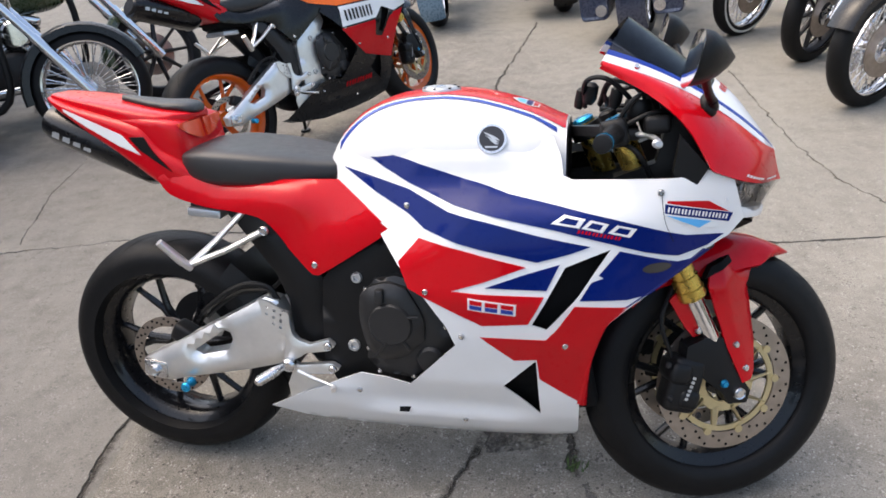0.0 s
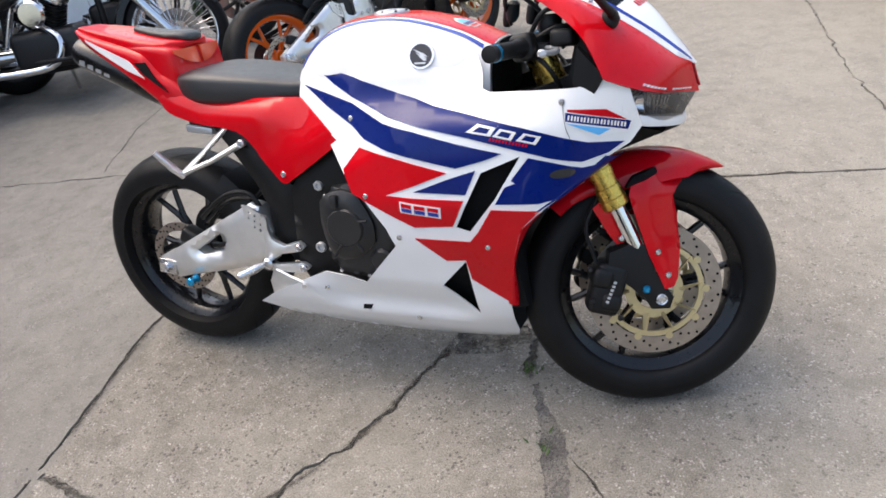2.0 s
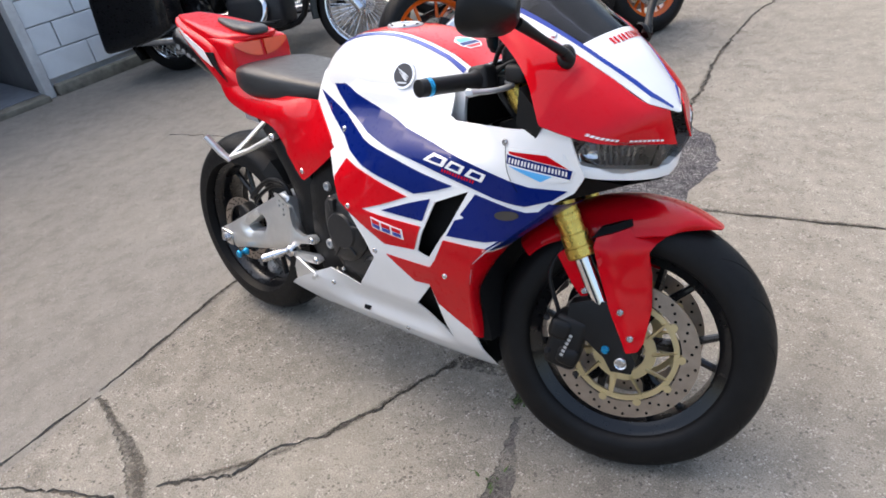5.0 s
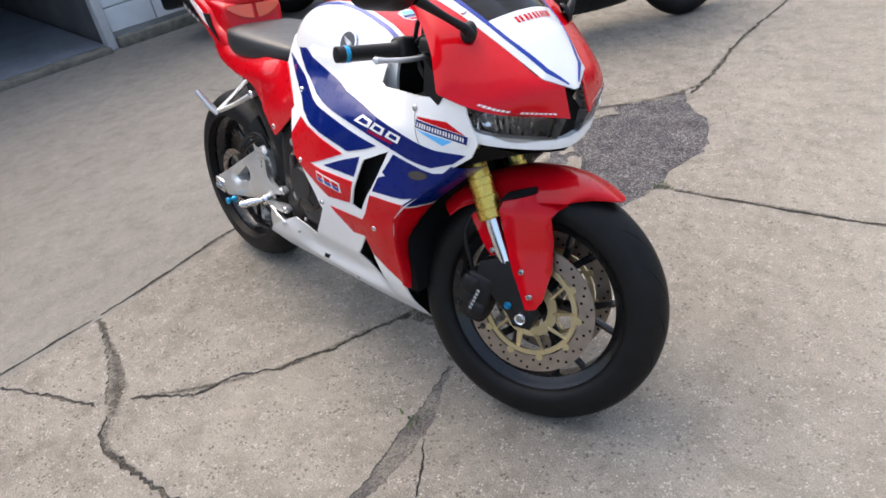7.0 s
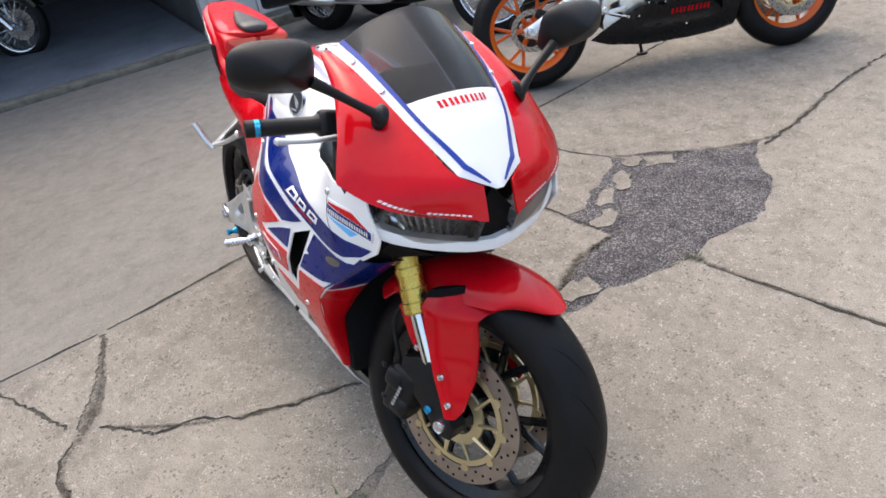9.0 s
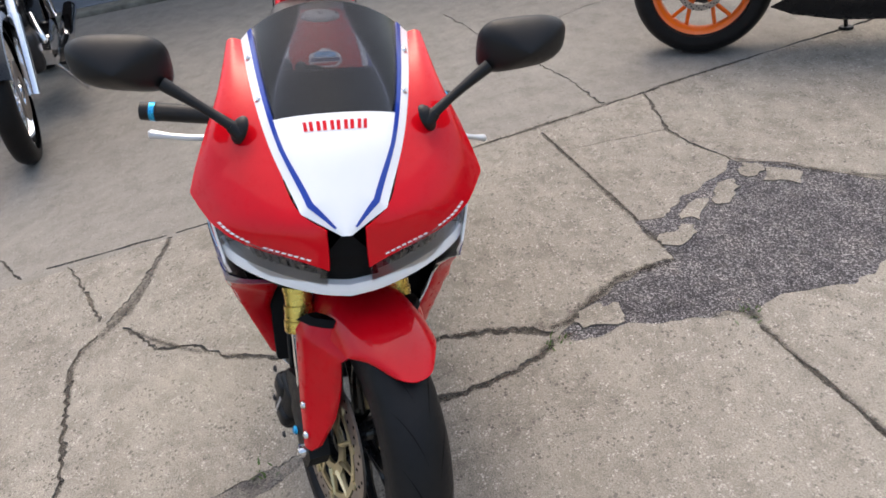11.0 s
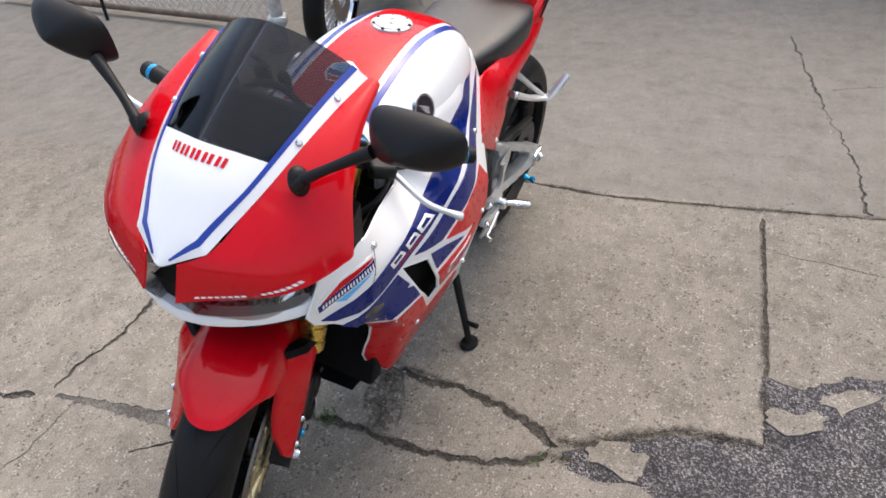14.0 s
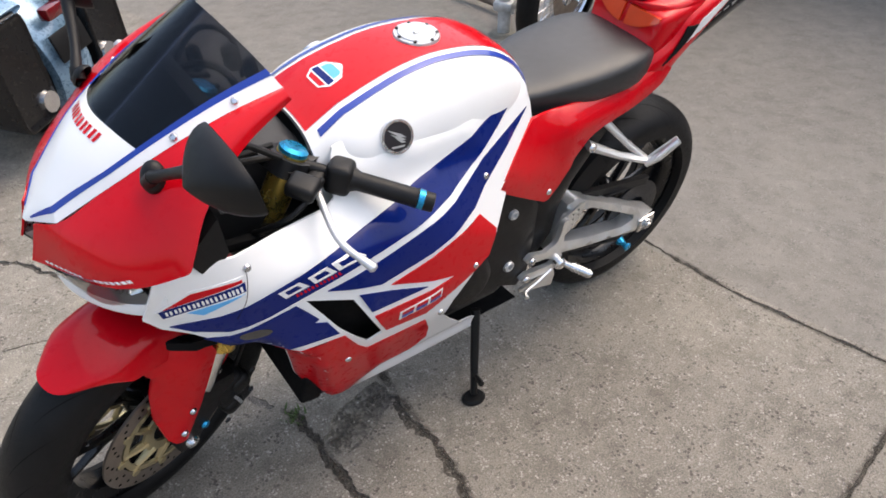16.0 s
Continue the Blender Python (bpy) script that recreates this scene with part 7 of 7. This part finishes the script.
def cruiser(x, y, heading, paint, label, bags=False, wall=None, cast=False, front_r=0.31, spokes=48, lean=7.0, steer=0.0, batwing=False, forks=CHROME):
    """A heavy cruiser. x, y: where its front wheel stands."""
    h = radians(heading)
    base = 1.62
    ox, oy = x - 0.98 * math.cos(h), y - 0.98 * math.sin(h)
    bk = empty_thing("cruiser_motorcycle", pose(ox, oy, 0, 0, 0, heading) @ Matrix.Rotation(radians(-lean), 4, "X"), label, "motorcycle", "parked motorcycles")
    fx, rx, R2 = 0.98, 0.98 - base, 0.31
    axis = Vector((-math.sin(radians(30)), 0, math.cos(radians(30))))
    o = Vector((fx - 0.09, 0, front_r))
    S = Matrix.Translation(o) @ Matrix.Rotation(radians(steer), 4, axis) @ Matrix.Translation(-o)
    spoke_wheel(bk, "front_wheel", S @ Matrix.Translation((fx, 0, front_r)), front_r, 0.11, spokes if not cast else 9, CHROME if not cast else CHARCOAL, wall, cast)
    spoke_wheel(bk, "rear_wheel", Matrix.Translation((rx, 0, R2)), R2, 0.16, spokes if not cast else 9, CHROME if not cast else CHARCOAL, wall, cast)
    top = Vector((fx - 0.46, 0, 0.98))
    for s in (-1, 1):
        b0 = Vector((fx, s * 0.105, front_r))
        t0 = Vector((top.x, s * 0.105, top.z))
        lo = tube([b0 + Vector((0.01, 0, -0.03)), b0.lerp(t0, 0.48)], 0.031, 16)
        lo.transform(S)
        part("fork_slider", lo, forks, bk, "polished fork slider")
        up = tube([b0.lerp(t0, 0.46), t0], 0.024, 14)
        up.transform(S)
        part("fork_tube", up, CHROME, bk)
        hb = tube([(top.x, s * 0.06, 1.0), (top.x + 0.02, s * 0.14, 1.10), (top.x - 0.06, s * 0.33, 1.13), (top.x - 0.20, s * 0.43, 1.09)], 0.0125, 10, steps=14)
        hb.transform(S)
        part("handlebar", hb, CHROME, bk)
        gp = tube([(top.x - 0.13, s * 0.385, 1.112), (top.x - 0.24, s * 0.455, 1.075)], 0.018, 12)
        gp.transform(S)
        part("grip", gp, BLACK, bk)
        part("exhaust_pipe", tube([(0.18, s * 0.10, 0.52), (0.30, s * 0.14, 0.40), (0.20, s * 0.17, 0.26), (-0.20, s * 0.19, 0.25), (-0.35, s * 0.20, 0.255)], 0.024, 12, steps=20), CHROME, bk)
        part("silencer", tube([(-0.32, s * 0.20, 0.255), (-0.36, s * 0.20, 0.257), (-0.98, s * 0.21, 0.285), (-1.0, s * 0.21, 0.286)], [0.026, 0.045, 0.048, 0.042], 18), CHROME, bk, "chrome silencer")
        part("footboard", block((0.28, 0.09, 0.02), 0.008, pose(0.30, s * 0.24, 0.30)), BLACK, bk)
        part("indicator", lathe([(0.0, 0.03), (0.02, 0.028), (0.03, 0.012), (0.03, -0.02), (0.0, -0.03)], 18, "X", m=S @ pose(top.x + 0.06, s * 0.20, 0.95)), CHROME, bk)
        part("shock", tube([(rx + 0.02, s * 0.13, R2 + 0.02), (rx + 0.16, s * 0.13, 0.60)], 0.026, 12), CHROME, bk)
        if bags:
            rows = [(rx - 0.34, 0.60, 0.25, 0.09), (rx - 0.32, 0.645, 0.215, 0.108), (rx + 0.02, 0.69, 0.27, 0.110), (rx + 0.25, 0.70, 0.34, 0.10), (rx + 0.29, 0.67, 0.40, 0.075)]
            bm = body_of(rows, 22, 28, 0.26)
            bm.transform(Matrix.Translation((0, s * 0.265, 0)))
            bag = part("saddlebag", bm, paint if bags is True else bags, bk, "hard black saddlebag" if paint is BLACK_GLOSS else "hard painted saddlebag", sharp=60)
            bm = body_of([(rx - 0.335, 0.640, 0.622, 0.10), (rx - 0.30, 0.665, 0.640, 0.115), (rx + 0.23, 0.718, 0.690, 0.108), (rx + 0.285, 0.69, 0.675, 0.085)], 16, 24, 0.36)
            bm.transform(Matrix.Translation((0, s * 0.265, 0)))
            part("bag_lid", bm, paint, bag)
            part("bag_latch", block((0.05, 0.012, 0.07), 0.005, pose(rx - 0.05, s * 0.376, 0.63)), CHROME, bag)
    fr = fender_arc(S @ Matrix.Translation((fx, 0, front_r)), front_r + 0.035, 0.15, 25, 190)
    part("front_fender", fr, paint, bk)
    part("rear_fender", fender_arc(Matrix.Translation((rx, 0, R2)), R2 + 0.045, 0.21, 10, 215), paint, bk)
    part("tank", body_of([(0.02, 0.74, 0.70, 0.05), (0.06, 0.83, 0.68, 0.11), (0.22, 0.915, 0.67, 0.155), (0.40, 0.915, 0.68, 0.14), (0.50, 0.87, 0.71, 0.07), (0.52, 0.84, 0.74, 0.03)], 24, 24, 0.8), paint, bk, "teardrop fuel tank")
    part("seat", body_of([(-0.62, 0.80, 0.74, 0.06), (-0.55, 0.83, 0.70, 0.12), (-0.38, 0.80, 0.67, 0.13), (-0.30, 0.75, 0.64, 0.16), (-0.10, 0.71, 0.62, 0.18), (0.04, 0.76, 0.65, 0.12), (0.10, 0.78, 0.70, 0.06)], 26, 24, 0.7), LEATHER, bk, "black stepped seat")
    part("crankcase", block((0.46, 0.24, 0.24), 0.05, pose(0.18, 0, 0.36), seg=3), CHARCOAL, bk)
    for tilt in (22, -22):
        rings, lay = [], pose(0.19, 0, 0.44, 0, tilt, 0)
        for k in range(9):
            for dz, w in ((0.0, 0.060), (0.003, 0.060), (0.004, 0.076), (0.012, 0.076), (0.013, 0.060)):
                ring = ring_section(0.0, w, -w, w * 1.08, 20, 0.4)
                rings.append([lay @ Vector((p[2], p[1], 0.035 + 0.018 * k + dz)) for p in ring])
        bm = loft(rings)
        part("cylinder", bm, BLACK, bk, "finned cylinder", sharp=30)
        part("rocker_cover", block((0.15, 0.17, 0.06), 0.02, pose(0.19, 0, 0.44, 0, tilt, 0) @ pose(0, 0, 0.225), seg=3), CHROME, bk)
    part("air_cleaner", lathe([(0.0, -0.05), (0.07, -0.05), (0.085, -0.035), (0.085, 0.0), (0.0, 0.0)], 32, m=pose(0.19, -0.13, 0.58)), CHROME, bk)
    part("primary_cover", plate([(-0.16, 0.30), (-0.12, 0.42), (0.02, 0.44), (0.28, 0.42), (0.36, 0.36), (0.33, 0.27), (0.20, 0.24), (-0.10, 0.24)], 0.11, 0.17, step=0.05, dome=0.015), CHROME, bk)
    part("frame_tube", tube([(top.x - 0.02, 0, 0.92), (0.55, 0, 0.62), (0.46, 0.0, 0.26), (-0.2, 0.0, 0.24), (rx + 0.05, 0, 0.34)], 0.022, 12, steps=22), BLACK, bk)
    hl = lathe([(0.0, 0.06), (0.075, 0.055), (0.092, 0.045), (0.092, 0.0), (0.075, -0.05), (0.03, -0.09), (0.0, -0.10)], 32, "X", m=S @ pose(top.x + 0.10, 0, 0.90))
    part("headlight", hl, CHROME, bk)
    part("tail_light", block((0.05, 0.12, 0.05), 0.012, pose(rx - 0.34, 0, 0.56)), TAIL_RED, bk)
    part("plate_holder", block((0.012, 0.19, 0.11), 0.004, pose(rx - 0.37, 0, 0.44, 0, 12, 0)), BLACK, bk)
    if batwing:
        bm = body_of([(top.x - 0.02, 1.12, 0.86, 0.30), (top.x + 0.08, 1.15, 0.84, 0.31), (top.x + 0.18, 1.10, 0.86, 0.25), (top.x + 0.26, 1.0, 0.90, 0.12)], 16, 26, 0.6)
        bm.transform(S)
        part("fork_fairing", bm, paint, bk, "painted fork-mounted fairing")
    tip = Vector((0.12, 0.27 + 0.0, 0.30 * math.tan(radians(lean)) * 0 + 0.27 * math.tan(radians(lean))))
    part("side_stand", tube([(0.16, 0.14, 0.24), (0.14, 0.22, 0.12), tip + Vector((0, 0, 0.008))], 0.011, 10), CHROME, bk)
    return bk


cruiser(-2.56, 2.36, 24.5, BLACK_GLOSS, "black cruiser with hard saddlebags parked by the wall", bags=True, front_r=0.33, spokes=56, batwing=False, steer=10)
cruiser(-2.66, 3.22, 40, GREEN, "dark green cruiser with cast wheels", cast=True, steer=14)
cruiser(0.95, 6.25, 78, NAVY, "dark blue touring cruiser with chrome bumper and saddlebags", bags=True)
cruiser(1.30, 4.66, 230, BLACK_GLOSS, "black cruiser with whitewall tyres", wall=WHITEWALL, steer=-6)
cruiser(1.63, 3.92, 231, CHARCOAL, "charcoal cruiser with cast wheels", cast=True, steer=-5)
cruiser(1.74, 3.02, 230, BLACK_GLOSS, "black cruiser with chrome spoked wheels", steer=-14)
cruiser(-0.35, 7.3, 100, BLACK_GLOSS, "black cruiser seen from behind", bags=True)
cruiser(-1.30, 6.85, 96, PALEBLUE, "blue-grey cruiser seen from behind")
cruiser(-1.86, -1.42, 14, BLACK_GLOSS, "cruiser with a tall chrome spoked front wheel beside the fence", front_r=0.345, spokes=44, steer=2)
cruiser(-6.55, -0.55, 62, BLACK_GLOSS, "dark cruiser standing inside the garage", spokes=48)
cruiser(1.70, -3.24, 313, PALEBLUE, "pale blue touring cruiser with black saddlebags", bags=BLACK_GLOSS, batwing=True)

# ---- chain-link gate and post ----
fence = empty_thing("chain_link_fence", Matrix.Identity(4), "galvanised chain-link fence panel on a dark bottom rail", "fence")
FX, FY0, FY1, FZ = -2.06, -1.98, -4.7, 1.75
bm = bmesh.new()
gap = 0.066
for k in range(-int(FZ / gap) - 1, int((FY0 - FY1) / gap) + 1):
    for s in (1, -1):
        y0, z0 = FY1 + k * gap, 0.07
        y1, z1 = y0 + FZ - 0.07, FZ
        if y0 < FY1:
            z0, y0 = z0 + (FY1 - y0), FY1
        if y1 > FY0:
            z1, y1 = z1 - (y1 - FY0), FY0
        if y1 - y0 < 0.02:
            continue
        a, b = (y0, y1) if s > 0 else (FY0 + FY1 - y0, FY0 + FY1 - y1)
        tube([(FX + s * 0.002, a, z0), (FX + s * 0.002, b, z1)], 0.0021, 4, bm=bm)
tagged(part("wire_mesh", bm, GALV, fence, "diamond wire mesh"), kind="stuff")
part("bottom_rail", tube([(FX, FY0, 0.055), (FX, FY1, 0.055)], 0.021, 12), RUSTED, fence, "rusty bottom rail")
part("top_rail", tube([(FX, FY0, FZ), (FX, FY1, FZ)], 0.021, 12), GALV, fence)
for y in (FY0, FY1):
    part("gate_upright", tube([(FX, y, 0.03), (FX, y, FZ)], 0.021, 12), GALV, fence)
part("drop_rod", tube([(FX + 0.10, -3.42, 0.55), (FX + 0.12, -3.42, 0.0)], 0.012, 8), BLACK, fence)
post = part("fence_post", tube([(-1.84, -1.78, 0.0), (-1.84, -1.78, 2.0)], 0.036, 18), GALV)
tagged(post, "galvanised steel fence post with hinge clamps", "post")
part("post_footing", lathe([(0.0, 0.02), (0.07, 0.018), (0.09, 0.0), (0.0, 0.0)], 24, "Z", m=pose(-1.84, -1.78, 0)), MOSS, post)
for z in (0.17, 1.5):
    part("hinge_clamp", block((0.11, 0.11, 0.05), 0.012, pose(-1.84, -1.78, z, 0, 0, 35)), GALV, post)
    part("hinge_pin", tube([(-1.84, -1.78, z), (-1.96, -1.90, z), (FX, FY0, z)], 0.014, 10), GALV, post)

# ---- wall pieces ----
wall_blocks(wall, WX - 0.012, 0.94, 4.32, 2.9)
